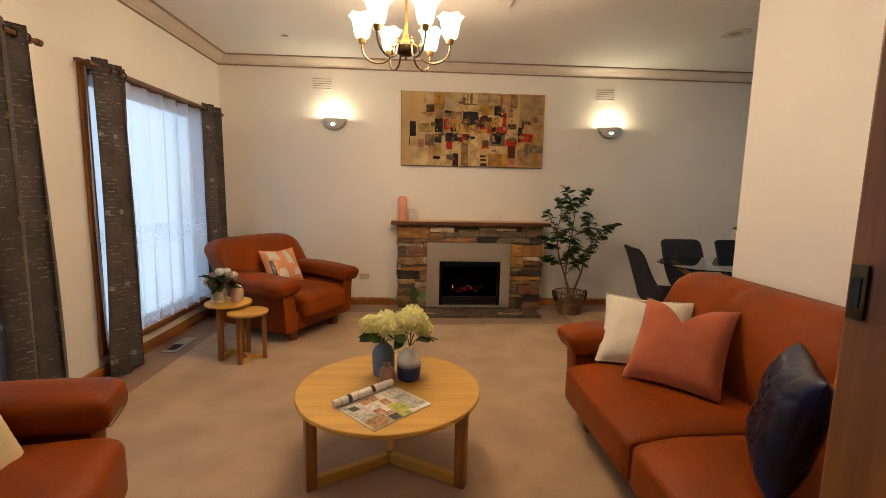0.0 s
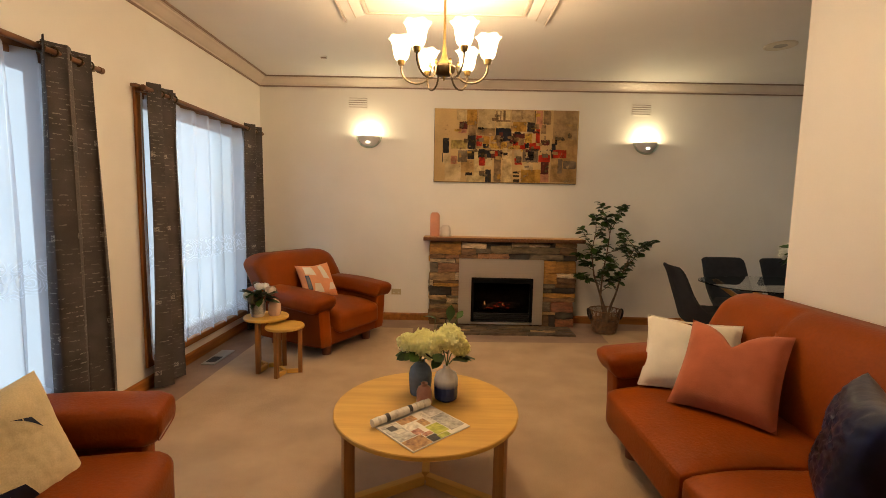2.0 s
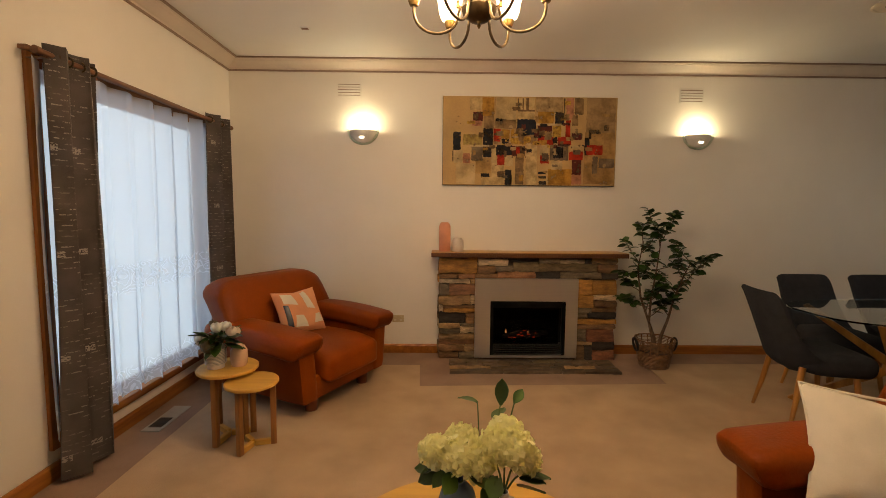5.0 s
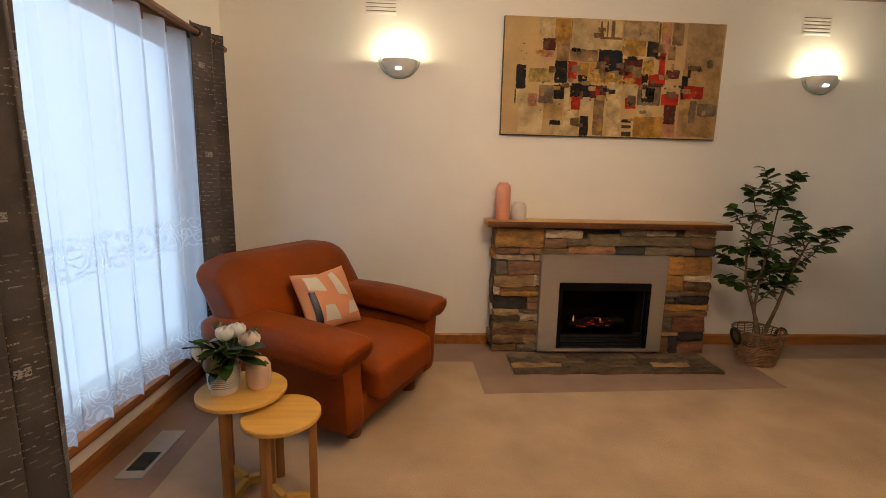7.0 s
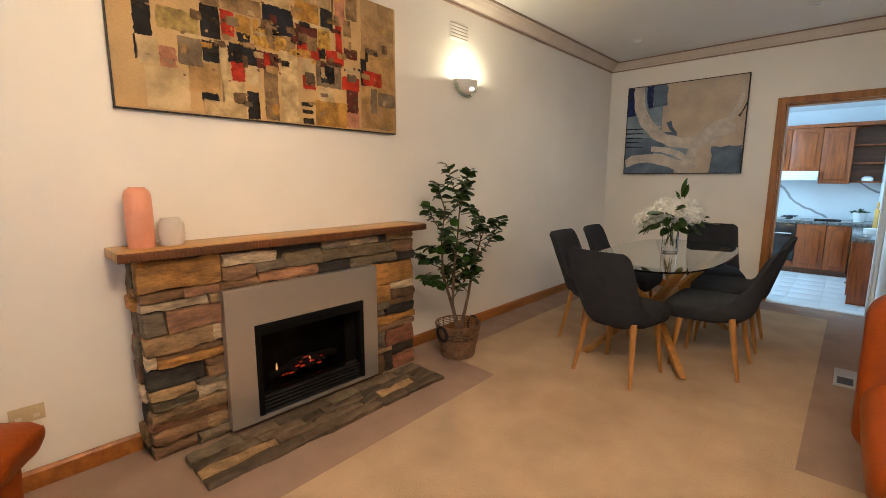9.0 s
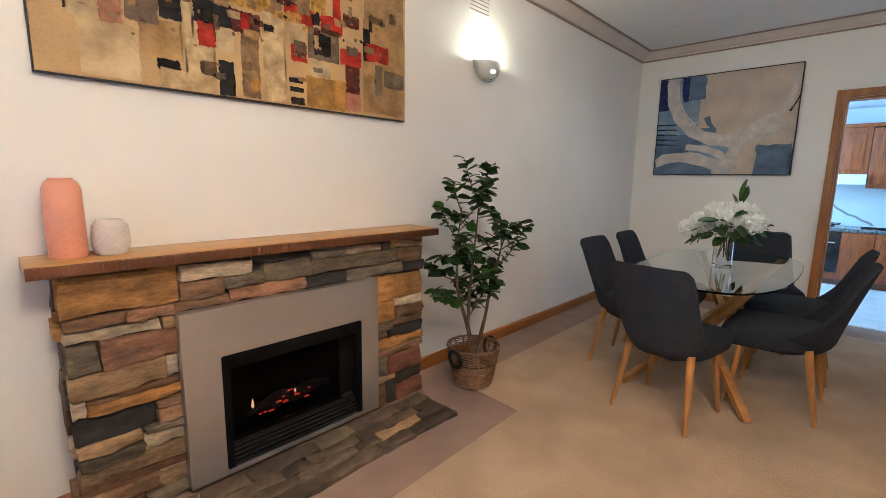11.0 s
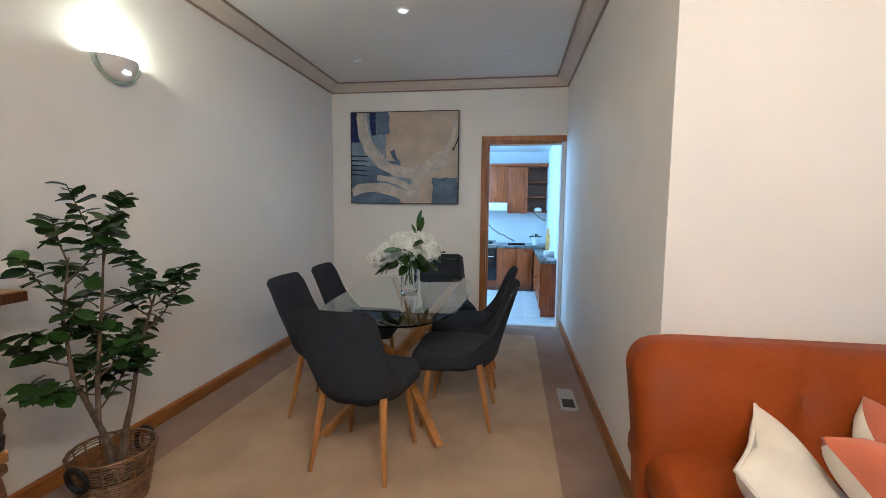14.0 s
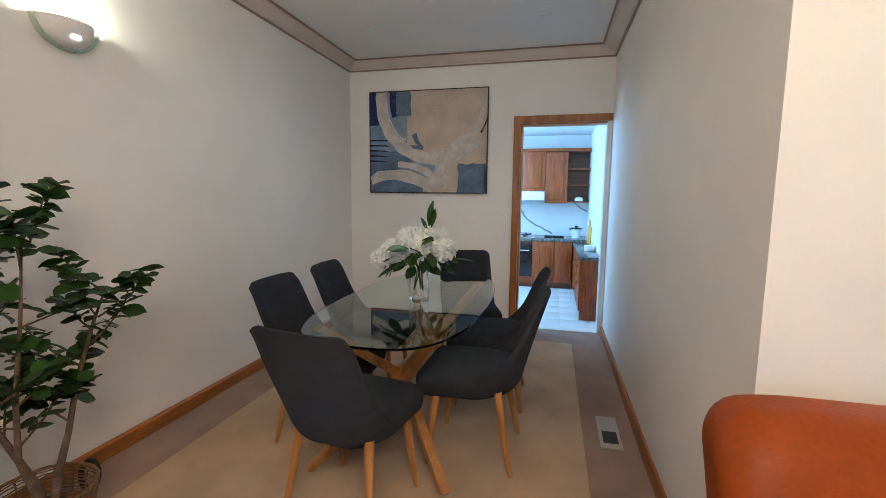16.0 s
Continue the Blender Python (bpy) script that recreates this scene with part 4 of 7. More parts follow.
def cushion(name, m, w, h, t, material, label, dent=0.0, piping=None, pinch=0.09, back=None, crumple=0.0):
    c = thing(name, m, label, "cushion", "scatter cushions")
    cover = part("cover", pillow(w, h, t, dent, pinch, crumple, 48 if crumple else 24), material, c)
    if back:
        cover.data.materials.append(back)
        for f in cover.data.polygons:
            f.material_index = 1 if f.center.y > 0.006 else 0
    if piping:
        pts = []
        for u, v, du, dv in ((-1, -1, 1, 0), (1, -1, 0, 1), (1, 1, -1, 0), (-1, 1, 0, -1)):
            for k in range(12):
                a, b = u + du * 2 * k / 12, v + dv * 2 * k / 12
                pts.append((w / 2 * a * (1 - pinch * (1 - b * b)), 0, h / 2 + h / 2 * b * (1 - pinch * (1 - a * a))))
        pts.append(pts[0])
        part("piping", tube(pts, 0.005, 6), piping, c)
    return c


cushion("cushion", pose(1.161, 2.379, 0.434, -41.4, 0, -31), 0.45, 0.42, 0.13, M_CREAMCLOTH, "cream linen cushion with a fringed edge on the sofa", 0.05, M_CREAMCLOTH)
cushion("cushion", pose(1.152, 2.115, 0.444, -43, 0, -45), 0.421, 0.475, 0.17, M_PINKVELVET, "terracotta velvet cushion with cream back and dented top", 0.33, None, 0.07, M_CREAMCLOTH)
cushion("cushion", pose(1.15, 1.54, 0.420, -12, 0, -124), 0.41, 0.42, 0.15, M_NAVY, "shiny navy patterned cushion on the sofa", 0.0, None, 0.10, None, 0.020)
ac = cushion("cushion", pose(-1.20, 1.38, 0.44, -24, 0, 88), 0.42, 0.40, 0.13, M_BUTTERCLOTH, "butter yellow cushion with navy patches on the armchair", 0.05, None, 0.09, M_PINKVELVET, 0.012)
gc = cushion("cushion", pose(-1.238, 4.462, 0.435, -29, 0, 52), 0.38, 0.36, 0.13, mat("peach_weave", (0.72, 0.32, 0.17), 0.9, var=0.05, bump=0.4, bscale=260), "peach cushion with white geometric shapes on the armchair", 0.03)


def cushion_shape(c, w, h, t, pts, material):
    """A sewn-on flat shape that follows the swell of the cushion's front."""
    bm = bmesh.new()
    n = 6
    (ax, az), (bx, bz), (cx, cz), (dx, dz) = pts
    g = {}
    for i in range(n + 1):
        for j in range(n + 1):
            s, q = i / n, j / n
            u = (ax * (1 - s) + bx * s) * (1 - q) + (dx * (1 - s) + cx * s) * q
            v = (az * (1 - s) + bz * s) * (1 - q) + (dz * (1 - s) + cz * s) * q
            d = t / 2 * ((1 - u ** 4) * (1 - v ** 4)) ** 0.55 + 0.006
            g[i, j] = bm.verts.new((w / 2 * u * (1 - 0.09 * (1 - v * v)), -d, h / 2 + h / 2 * v * (1 - 0.09 * (1 - u * u))))
    for i in range(n):
        for j in range(n):
            bm.faces.new((g[i, j], g[i + 1, j], g[i + 1, j + 1], g[i, j + 1]))
    part("applique", bm, material, c)


for pts in (((-0.8, 0.35), (-0.2, 0.2), (-0.35, 0.75), (-0.8, 0.8)), ((0.05, 0.75), (0.2, 0.0), (0.6, -0.1), (0.3, 0.85)), ((-0.55, -0.75), (0.05, -0.85), (-0.1, -0.3), (-0.45, -0.25)), ((0.35, -0.75), (0.85, -0.7), (0.75, -0.3), (0.5, -0.35))):
    cushion_shape(gc, 0.38, 0.36, 0.13, pts, M_CREAMCLOTH)
cushion_shape(gc, 0.38, 0.36, 0.13, ((-0.85, -0.8), (-0.62, -0.8), (-0.66, 0.25), (-0.85, 0.3)), M_NAVY)

for pts in (((0.10, 0.50), (0.42, 0.40), (0.52, 0.18), (0.30, 0.42)), ((-0.50, -0.35), (-0.05, -0.45), (0.12, -0.78), (-0.55, -0.85))):
    cushion_shape(ac, 0.42, 0.40, 0.13, pts, M_NAVY)


# ---- tables ----
def tripod_table(name, m, r, h, leg_r, lw, label, category, turn, thick=0.020):
    t = thing(name, m, label, category)
    part("tabletop", lathe([(0.0, h - thick), (r - 0.004, h - thick), (r, h - thick + 0.004), (r, h - 0.004), (r - 0.004, h), (0.0, h)], 72), M_OAK, t, "round oak veneer top")
    for k in range(3):
        R = Matrix.Rotation(radians(turn + 120 * k), 4, "Z")
        bm = bmesh.new()
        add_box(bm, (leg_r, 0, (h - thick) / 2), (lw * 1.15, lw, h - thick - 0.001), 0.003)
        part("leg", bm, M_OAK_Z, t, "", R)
        bm = bmesh.new()
        add_box(bm, (leg_r / 2, 0, lw * 0.55 + 0.002), (leg_r - lw * 0.6, lw * 0.9, lw * 1.1), 0.003)
        part("stretcher", bm, M_OAK, t, "", R)
    return t


tripod_table("coffee_table", pose(-0.135, 2.275, 0.005), 0.435, 0.390, 0.385, 0.042, "round light oak coffee table on three legs", "coffee table", 90, 0.022)
tripod_table("side_table", pose(-1.490, 3.738, 0.005), 0.172, 0.432, 0.132, 0.030, "taller round oak nesting side table", "side table", 22)
tripod_table("side_table", pose(-1.300, 3.622, 0.005), 0.147, 0.390, 0.112, 0.028, "lower round oak nesting side table", "side table", 15)


def leaf_mesh(name, l, w, curl=0.25):
    bm = bmesh.new()
    rows = []
    for i in range(6):
        s = i / 5
        ww = w / 2 * math.sin(math.pi * (0.05 + 0.95 * s) ** 1.15) ** 0.85 if i < 5 else 0.0
        z = -curl * l * s * s
        rows.append([bm.verts.new((-ww, l * s, z + 0.10 * w)), bm.verts.new((0, l * s, z)), bm.verts.new((ww, l * s, z + 0.10 * w))])
    for a, b in zip(rows, rows[1:]):
        for k in range(2):
            bm.faces.new((a[k], a[k + 1], b[k + 1], b[k]))
    bmesh.ops.remove_doubles(bm, verts=bm.verts, dist=1e-5)
    return bm


def leaf_set(l, w, material):
    return [finish("leaf", leaf_mesh("leaf", l * k, w * k * q, c), material) for k, q, c in ((1.0, 1.0, 0.2), (0.85, 1.1, 0.35), (1.12, 0.9, 0.05), (0.7, 1.0, 0.25))]


def put_leaf(meshes, parent, p, d, rng, scale=1.0):
    """A leaf at p that points along d."""
    q = Vector(d).to_track_quat("Y", "Z").to_matrix().to_4x4()
    m = T(p) @ q @ Matrix.Rotation(rng.uniform(-0.7, 0.7), 4, "Y") @ Matrix.Scale(scale, 4)
    return part("leaf", rng.choice(meshes), None, parent, "", m)


def blossom(r, count, rng, petal):
    """A round flower head of many small four-petalled florets."""
    bm = bmesh.new()
    for i in range(count):
        z = 1 - 2 * (i + 0.5) / count
        a = i * 2.39996
        d = Vector((math.sqrt(1 - z * z) * math.cos(a), math.sqrt(1 - z * z) * math.sin(a), z * 0.85))
        c = d * r * rng.uniform(0.80, 1.02)
        d = (d + Vector((rng.uniform(-1, 1), rng.uniform(-1, 1), rng.uniform(-1, 1))) * 0.24).normalized()
        s = d.cross((0.3, 0.2, 1)).normalized()
        t = d.cross(s)
        tw = rng.uniform(0, 1.5)
        for k in range(4):
            w = tw + k * math.pi / 2

            def at(a, rad, up):
                return bm.verts.new(c + (s * math.cos(w + a) + t * math.sin(w + a)) * petal * rad + d * up * petal)
            o, l, q, m1, tl, tr = at(0, 0, -0.25), at(0.7, 0.62, 0.14), at(-0.7, 0.62, 0.14), at(0, 0.65, 0.0), at(0.32, 1.12, 0.30 + rng.uniform(-0.2, 0.15)), at(-0.32, 1.12, 0.30 + rng.uniform(-0.2, 0.15))
            bm.faces.new((o, q, m1))
            bm.faces.new((o, m1, l))
            bm.faces.new((q, tr, m1))
            bm.faces.new((m1, tl, l))
            bm.faces.new((m1, tr, tl))
    core = lathe([(0.0, -0.6 * r), (0.55 * r, -0.45 * r), (0.74 * r, 0), (0.55 * r, 0.45 * r), (0.0, 0.66 * r)], 14)
    me = bpy.data.meshes.new("tmp")
    core.to_mesh(me)
    core.free()
    bm.from_mesh(me)
    bpy.data.meshes.remove(me)
    return bm


# ---- on the coffee table ----
ZT = 0.3955
V1 = (-0.173, 2.415)
V2 = (-0.043, 2.355)
vase = thing("vase", pose(*V1, ZT), "slate blue glazed bottle vase with cream hydrangeas", "vase")
part("body", lathe([(0.0, 0.0), (0.048, 0.0), (0.053, 0.010), (0.057, 0.06), (0.058, 0.105), (0.050, 0.135), (0.032, 0.155), (0.019, 0.165), (0.023, 0.172), (0.017, 0.172), (0.015, 0.15), (0.0, 0.14)], 32, rib=0.012, ribs=14), M_BLUECER, vase)
vase2 = thing("vase", pose(*V2, ZT), "ribbed white vase with a navy dipped base", "vase")
part("body", lathe([(0.0, 0.0), (0.046, 0.0), (0.056, 0.010), (0.058, 0.055), (0.058, 0.105), (0.050, 0.132), (0.026, 0.148), (0.015, 0.158), (0.015, 0.172), (0.012, 0.172), (0.011, 0.15), (0.0, 0.14)], 64, rib=0.02, ribs=16), M_OMBRE, vase2)
vase3 = thing("vase", pose(-0.147, 2.295, ZT), "small dusty pink ceramic bottle vase", "vase")
part("body", lathe([(0.0, 0.0), (0.033, 0.0), (0.037, 0.008), (0.037, 0.065), (0.030, 0.082), (0.016, 0.090), (0.015, 0.100), (0.018, 0.104), (0.013, 0.104), (0.011, 0.09), (0.0, 0.085)], 28), M_PINKVASE, vase3)
fl = thing("hydrangea_bouquet", pose(-0.105, 2.39, ZT + 0.14), "pale yellow-green hydrangeas with dark leaves in a vase", "flowers")
LS_H = leaf_set(0.085, 0.055, M_LEAF)
rg = random.Random(3)
for x, y, z, r in ((-0.130, 0.0, 0.132, 0.046), (-0.070, -0.015, 0.128, 0.054), (-0.018, -0.03, 0.108, 0.046), (-0.055, 0.05, 0.140, 0.046), (0.040, -0.005, 0.148, 0.050), (0.098, -0.01, 0.150, 0.054), (0.075, 0.04, 0.168, 0.050), (0.128, 0.0, 0.112, 0.042)):
    part("flower_head", blossom(r * 1.05, 44, rg, 0.021), M_CREAMFLOWER, fl, "", T((x, y, z)))
    base = (-0.07, 0.015, 0.02) if x < 0.02 else (0.065, -0.025, 0.02)
    part("stem", tube([base, ((x + base[0]) / 2, (y + base[1]) / 2, z * 0.5), (x, y, z - 0.04)], 0.003, 6), M_STEM, fl)
for i in range(20):
    a = rg.uniform(0, 6.28)
    c = (-0.07, 0.015) if i % 2 else (0.06, -0.02)
    put_leaf(LS_H, fl, (c[0] + 0.05 * math.cos(a), c[1] + 0.05 * math.sin(a), rg.uniform(0.060, 0.105)), (math.cos(a), math.sin(a), rg.uniform(-0.5, 0.3)), rg)
for x, y, z, d in ((0.0, 0.14, 0.215, (-0.8, 0.35, 0.4)), (0.075, 0.15, 0.205, (0.1, 0.3, 0.9)), (0.115, 0.12, 0.225, (0.6, 0.3, 0.9)), (0.05, 0.13, 0.165, (0.5, 0.7, 0.3))):
    part("stem", tube([(0.0, 0.01, 0.02), (x * 0.6, y * 0.45, z * 0.5), (x, y, z)], 0.0022, 6), M_STEM, fl)
    put_leaf(LS_H, fl, (x, y, z), d, rg, 0.9)

mg = thing("magazine", pose(-0.158, 2.072, ZT, 0, 0, 43), "open magazine with one page curled into a roll", "magazine")
part("page_block", boxes(((-0.15, -0.145, 0.0), (0.165, 0.125, 0.006)), bevel=0.001), M_PAPER, mg)
roll = lathe([(0.012, -0.165), (0.017, -0.165), (0.019, 0.0), (0.017, 0.155), (0.012, 0.155)], 18)
part("rolled_page", roll, M_PAPER, mg, "page rolled along the spine", T((0.0, 0.115, 0.024)) @ Matrix.Rotation(radians(90), 4, "Y"))
INK = {"ochre": ((0.50, 0.30, 0.12), (0.20, 0.09, 0.05)), "lime": ((0.50, 0.50, 0.10), (0.22, 0.26, 0.02)), "dark": ((0.05, 0.045, 0.045), (0.02, 0.02, 0.02)), "pink": ((0.62, 0.34, 0.24), (0.25, 0.08, 0.06)), "grey": ((0.55, 0.53, 0.49), (0.25, 0.24, 0.22)), "pale": ((0.72, 0.69, 0.62), (0.50, 0.46, 0.40))}
INKM = {k: mat("ink_" + k, v[0], 0.4, var=0.2, scale=55, bump=0.0, color2=v[1]) for k, v in INK.items()}
blocks = (("grey", -0.145, -0.06, -0.065, 0.085), ("ochre", -0.145, -0.142, -0.045, -0.064), ("dark", -0.125, 0.03, -0.09, 0.07), ("pale", -0.115, -0.005, -0.075, 0.025), ("dark", -0.042, -0.142, 0.005, -0.095), ("pink", -0.062, -0.060, -0.020, -0.018),
          ("pale", -0.060, -0.014, -0.004, 0.04), ("ochre", -0.058, 0.045, 0.03, 0.09), ("lime", 0.008, -0.11, 0.075, -0.03), ("lime", 0.0, -0.142, 0.055, -0.114), ("grey", 0.08, -0.12, 0.158, 0.02), ("pale", 0.06, -0.025, 0.078, 0.08), ("pale", 0.09, 0.03, 0.155, 0.085), ("ochre", 0.012, -0.02, 0.05, 0.035), ("pink", -0.04, -0.09, 0.004, -0.064))
for i, (k, x0, y0, x1, y1) in enumerate(blocks):
    part("printed_block", boxes(((x0, y0, 0.0060), (x1, y1, 0.0066 + 0.00004 * i))), INKM[k], mg, smooth=False)
for i in range(7):
    x = -0.14 + 0.042 * i
    part("printed_block", tube([(x, 0.115, 0.0245), (x + 0.012 + 0.006 * (i % 3), 0.115, 0.0245)], 0.0187, 18), INKM["dark" if i % 3 == 1 else "pale"], mg)

# ---- on the side table ----
sv = thing("vase", pose(-1.548, 3.712, 0.4375), "grey woven-textured vase with a white foot", "vase")
part("body", lathe([(0.049, 0.024), (0.054, 0.04), (0.058, 0.075), (0.056, 0.105), (0.047, 0.132), (0.041, 0.138), (0.036, 0.132), (0.0, 0.10)], 30), M_GREYVASE, sv)
part("foot", lathe([(0.0, 0.0), (0.046, 0.0), (0.049, 0.004), (0.049, 0.0238), (0.0, 0.0238)], 30), M_WHITECER, sv, "smooth white foot")
for i in range(11):
    w = 0.030 + 0.0085 * i
    q = 0.0545 + 0.0045 * math.sin(math.pi * (w - 0.02) / 0.11)
    part("woven_row", tube([((q + 0.0016 * (k % 2)) * math.cos(k * math.pi / 24), (q + 0.0016 * (k % 2)) * math.sin(k * math.pi / 24), w) for k in range(49)], 0.0018, 5), M_WHITECER, sv)
sv2 = thing("vase", pose(-1.428, 3.752, 0.4375), "glossy blush ceramic bud vase", "vase")
part("body", lathe([(0.0, 0.0), (0.038, 0.0), (0.046, 0.012), (0.050, 0.055), (0.047, 0.095), (0.032, 0.122), (0.014, 0.131), (0.013, 0.139), (0.010, 0.139), (0.009, 0.125), (0.0, 0.11)], 28), M_BLUSHVASE, sv2)
fb = thing("flower_posy", pose(-1.53, 3.712, 0.568) @ Matrix.Scale(1.26, 4), "posy of white and blush peonies with leaves", "flowers")
rg = random.Random(5)
LS_P = leaf_set(0.085, 0.042, M_LEAF)
def peony(r):
    """A round bud of cupped, overlapping petals."""
    bm = bmesh.new()
    for ring, (count, top, k) in enumerate(((3, 0.25, 0.80), (5, 0.55, 0.92), (6, 0.95, 1.04))):
        for i in range(count):
            a0 = 2 * math.pi * i / count + ring * 0.5
            half = 2.6 / count
            g = {}
            for u in range(6):
                for v in range(6):
                    s, t = 2 * u / 5 - 1, v / 5
                    lat = math.pi - (math.pi - top - 0.22 * s * s) * t
                    az = a0 + half * s * (0.35 + 0.65 * math.sin(math.pi * min(1.0, 0.15 + t * 0.7)))
                    q = r * k * (1 + 0.05 * s + (0.10 * t ** 4))
                    g[u, v] = bm.verts.new((q * math.sin(lat) * math.cos(az), q * math.sin(lat) * math.sin(az), q * math.cos(lat)))
            for u in range(5):
                for v in range(5):
                    bm.faces.new((g[u, v], g[u + 1, v], g[u + 1, v + 1], g[u, v + 1]))
    return bm


for x, y, z, r, mm in ((-0.070, -0.005, 0.028, 0.030, M_WHITEFLOWER), (0.0, -0.01, 0.092, 0.024, M_WHITEFLOWER), (0.066, 0.01, 0.064, 0.029, M_BLUSHFLOWER), (-0.015, -0.050, 0.012, 0.034, M_DARKFLOWER), (0.01, 0.055, 0.080, 0.025, M_WHITEFLOWER), (-0.035, 0.03, 0.098, 0.018, M_DARKFLOWER)):
    part("flower_head", peony(r), mm, fb, "", T((x, y, z)))
    part("stem", tube([(0, 0, -0.06), (x * 0.5, y * 0.5, -0.01), (x, y, z)], 0.0025, 6), M_STEM, fb)
for i in range(54):
    a = rg.uniform(0, 6.28)
    put_leaf(LS_P, fb, (0.035 * math.cos(a), 0.035 * math.sin(a), rg.uniform(-0.01, 0.06)), (math.cos(a), math.sin(a), rg.uniform(-0.35, 0.8)), rg, rg.uniform(0.7, 1.15))


# ---- dining ----
def dining_chair():
    c = thing("dining_chair", Matrix(), "charcoal fabric dining chair with tapered beech legs", "dining chair", "chairs round the dining table")

    def seat(p):
        t = (p.y + 0.235) / 0.47
        x = p.x * (1 - 0.04 * t - 0.36 * max(0.0, (t - 0.55) / 0.45) ** 2.2)
        low = max(0.0, -p.z / 0.07)
        return Vector((x * (1 - 0.05 * low), p.y * (1 - 0.03 * low), p.z - 0.012 * (1 - t) + 0.045 * low * max(0.0, (t - 0.6) / 0.4) ** 2))
    part("seat", rbox((0.455, 0.48, 0.14), 0.050, 14, 0.016, seat, (0, -0.03, 0.425)), M_CHAIR, c)
    bm = bmesh.new()
    n, k = 20, 20
    rows = {}
    for side in (0, 1):
        for j in range(k + 1):
            t = j / k
            half = 0.213 + 0.012 * (1 - t)
            for i in range(n + 1):
                u = 2 * i / n - 1
                rnd = max(0, (abs(u) - 0.78) / 0.22)
                foot = 0.352 + 0.085 * abs(u) ** 4
                zz = foot + (0.872 - foot) * t - 0.026 * rnd ** 2 * t ** 8
                curl = max(0.0, 1 - t / 0.16) ** 2
                wrap = 0.130 * abs(u) ** 3 * (1 - t) ** 4 + 0.030 * u * u
                y = 0.225 + 0.145 * t ** 1.15 - wrap - 0.075 * curl * (1 - 0.7 * abs(u))
                th = 0.060 * (1 - 0.40 * t) * (1 - rnd ** 3 * 0.55)
                th *= math.sqrt(max(0.12, 1 - t ** 12))
                rows[side, j, i] = bm.verts.new((half * u * (1 - 0.05 * curl), y + (0.0 if side else -th), zz))
    for side in (0, 1):
        for j in range(k):
            for i in range(n):
                bm.faces.new([rows[side, j + a, i + b] for a, b in ((0, 0), (0, 1), (1, 1), (1, 0))])
    for j in range(k):
        for i in (0, n):
            bm.faces.new((rows[0, j, i], rows[0, j + 1, i], rows[1, j + 1, i], rows[1, j, i]))
    for i in range(n):
        for j in (0, k):
            bm.faces.new((rows[0, j, i], rows[0, j, i + 1], rows[1, j, i + 1], rows[1, j, i]))
    part("backrest", bm, M_CHAIR, c)
    for sx in (-1, 1):
        for sy, y0, y1 in ((-1, -0.165, -0.205), (1, 0.14, 0.215)):
            part("leg", tube([(sx * 0.165, y0, 0.40), (sx * 0.185, (y0 + y1) / 2, 0.18), (sx * 0.205, y1, 0.0)], [0.020, 0.0165, 0.011], 12), M_BEECH, c)
    return c


ch = dining_chair()
ch.matrix_basis = pose(2.24, 3.99, 0.006, 0, 0, 82)
for x, y, r in ((2.80, 3.555, 179), (3.45, 3.56, 182), (2.77, 4.39, 0), (3.36, 4.38, 3), (4.03, 3.82, -72)):
    copy_thing(ch, pose(x, y, 0.006, 0, 0, r))


def dining_table():
    t = thing("dining_table", pose(3.07, 3.96, 0.005), "glass-topped dining table on a crossed beech base", "dining table")
    pts = []
    for i in range(96):
        a = 2 * math.pi * i / 96
        ca, sa = math.cos(a), math.sin(a)
        r = (abs(ca) ** 3.4 + abs(sa) ** 3.4) ** (-1 / 3.4)
        x, y = 0.89 * r * ca, 0.43 * r * sa
        pts.append((x, y * (1 - 0.08 * (x / 0.89) ** 2)))
    part("glass_top", extrude_poly(pts, 0.722, 0.733, 0.002), M_TABLEGLASS, t, "clear tempered glass top", smooth=False)
    for sx in (-1, 1):
        hub = Vector((sx * 0.27, 0, 0.36))
        for sy in (-1, 1):
            for name, tip in (("leg", Vector((sx * 0.67, sy * 0.335, 0.0))), ("brace", Vector((sx * 0.66, sy * 0.27, 0.720)))):
                bm = bmesh.new()
                d = (tip - hub).normalized()
                m = T((tip + hub) / 2) @ d.to_track_quat("Z", "Y").to_matrix().to_4x4()
                add_box(bm, (0, 0, 0), (0.046, 0.056, (tip - hub).length + 0.03), 0.006, m)
                for v in bm.verts:
                    v.co.z = max(0.0, min(0.721, v.co.z))
                part(name, bm, M_BEECH, t, "slanting beech " + name)
    part("beam", rbox((0.66, 0.075, 0.085), 0.012, 4, 0, None, (0, 0, 0.36)), M_BEECH, t)
    return t


dining_table()
VX, VY, VZ = 3.07, 3.95, 0.739
gv = thing("glass_vase", pose(VX, VY, VZ), "clear square-shouldered glass vase half full of water", "vase")
part("glass", lathe([(0.0, 0.0), (0.056, 0.0), (0.060, 0.004), (0.058, 0.19), (0.062, 0.20), (0.058, 0.20), (0.054, 0.19), (0.055, 0.014), (0.0, 0.014)], 32), M_GLASS, gv)
wh = thing("white_bouquet", pose(VX, VY, VZ + 0.185) @ Matrix.Scale(1.16, 4), "white hydrangea bouquet with green leaves in a glass vase", "flowers")
rg = random.Random(11)
for i in range(7):
    part("stem", tube([(0.028 * math.cos(i * 2.1), 0.028 * math.sin(i * 2.1), -0.115), (-0.01 * math.cos(i * 2.1), 0.01 * math.sin(i), 0.0), (0.09 * math.cos(i * 0.9), 0.09 * math.sin(i * 0.9), 0.12)], 0.0035, 6), M_STEM, wh)
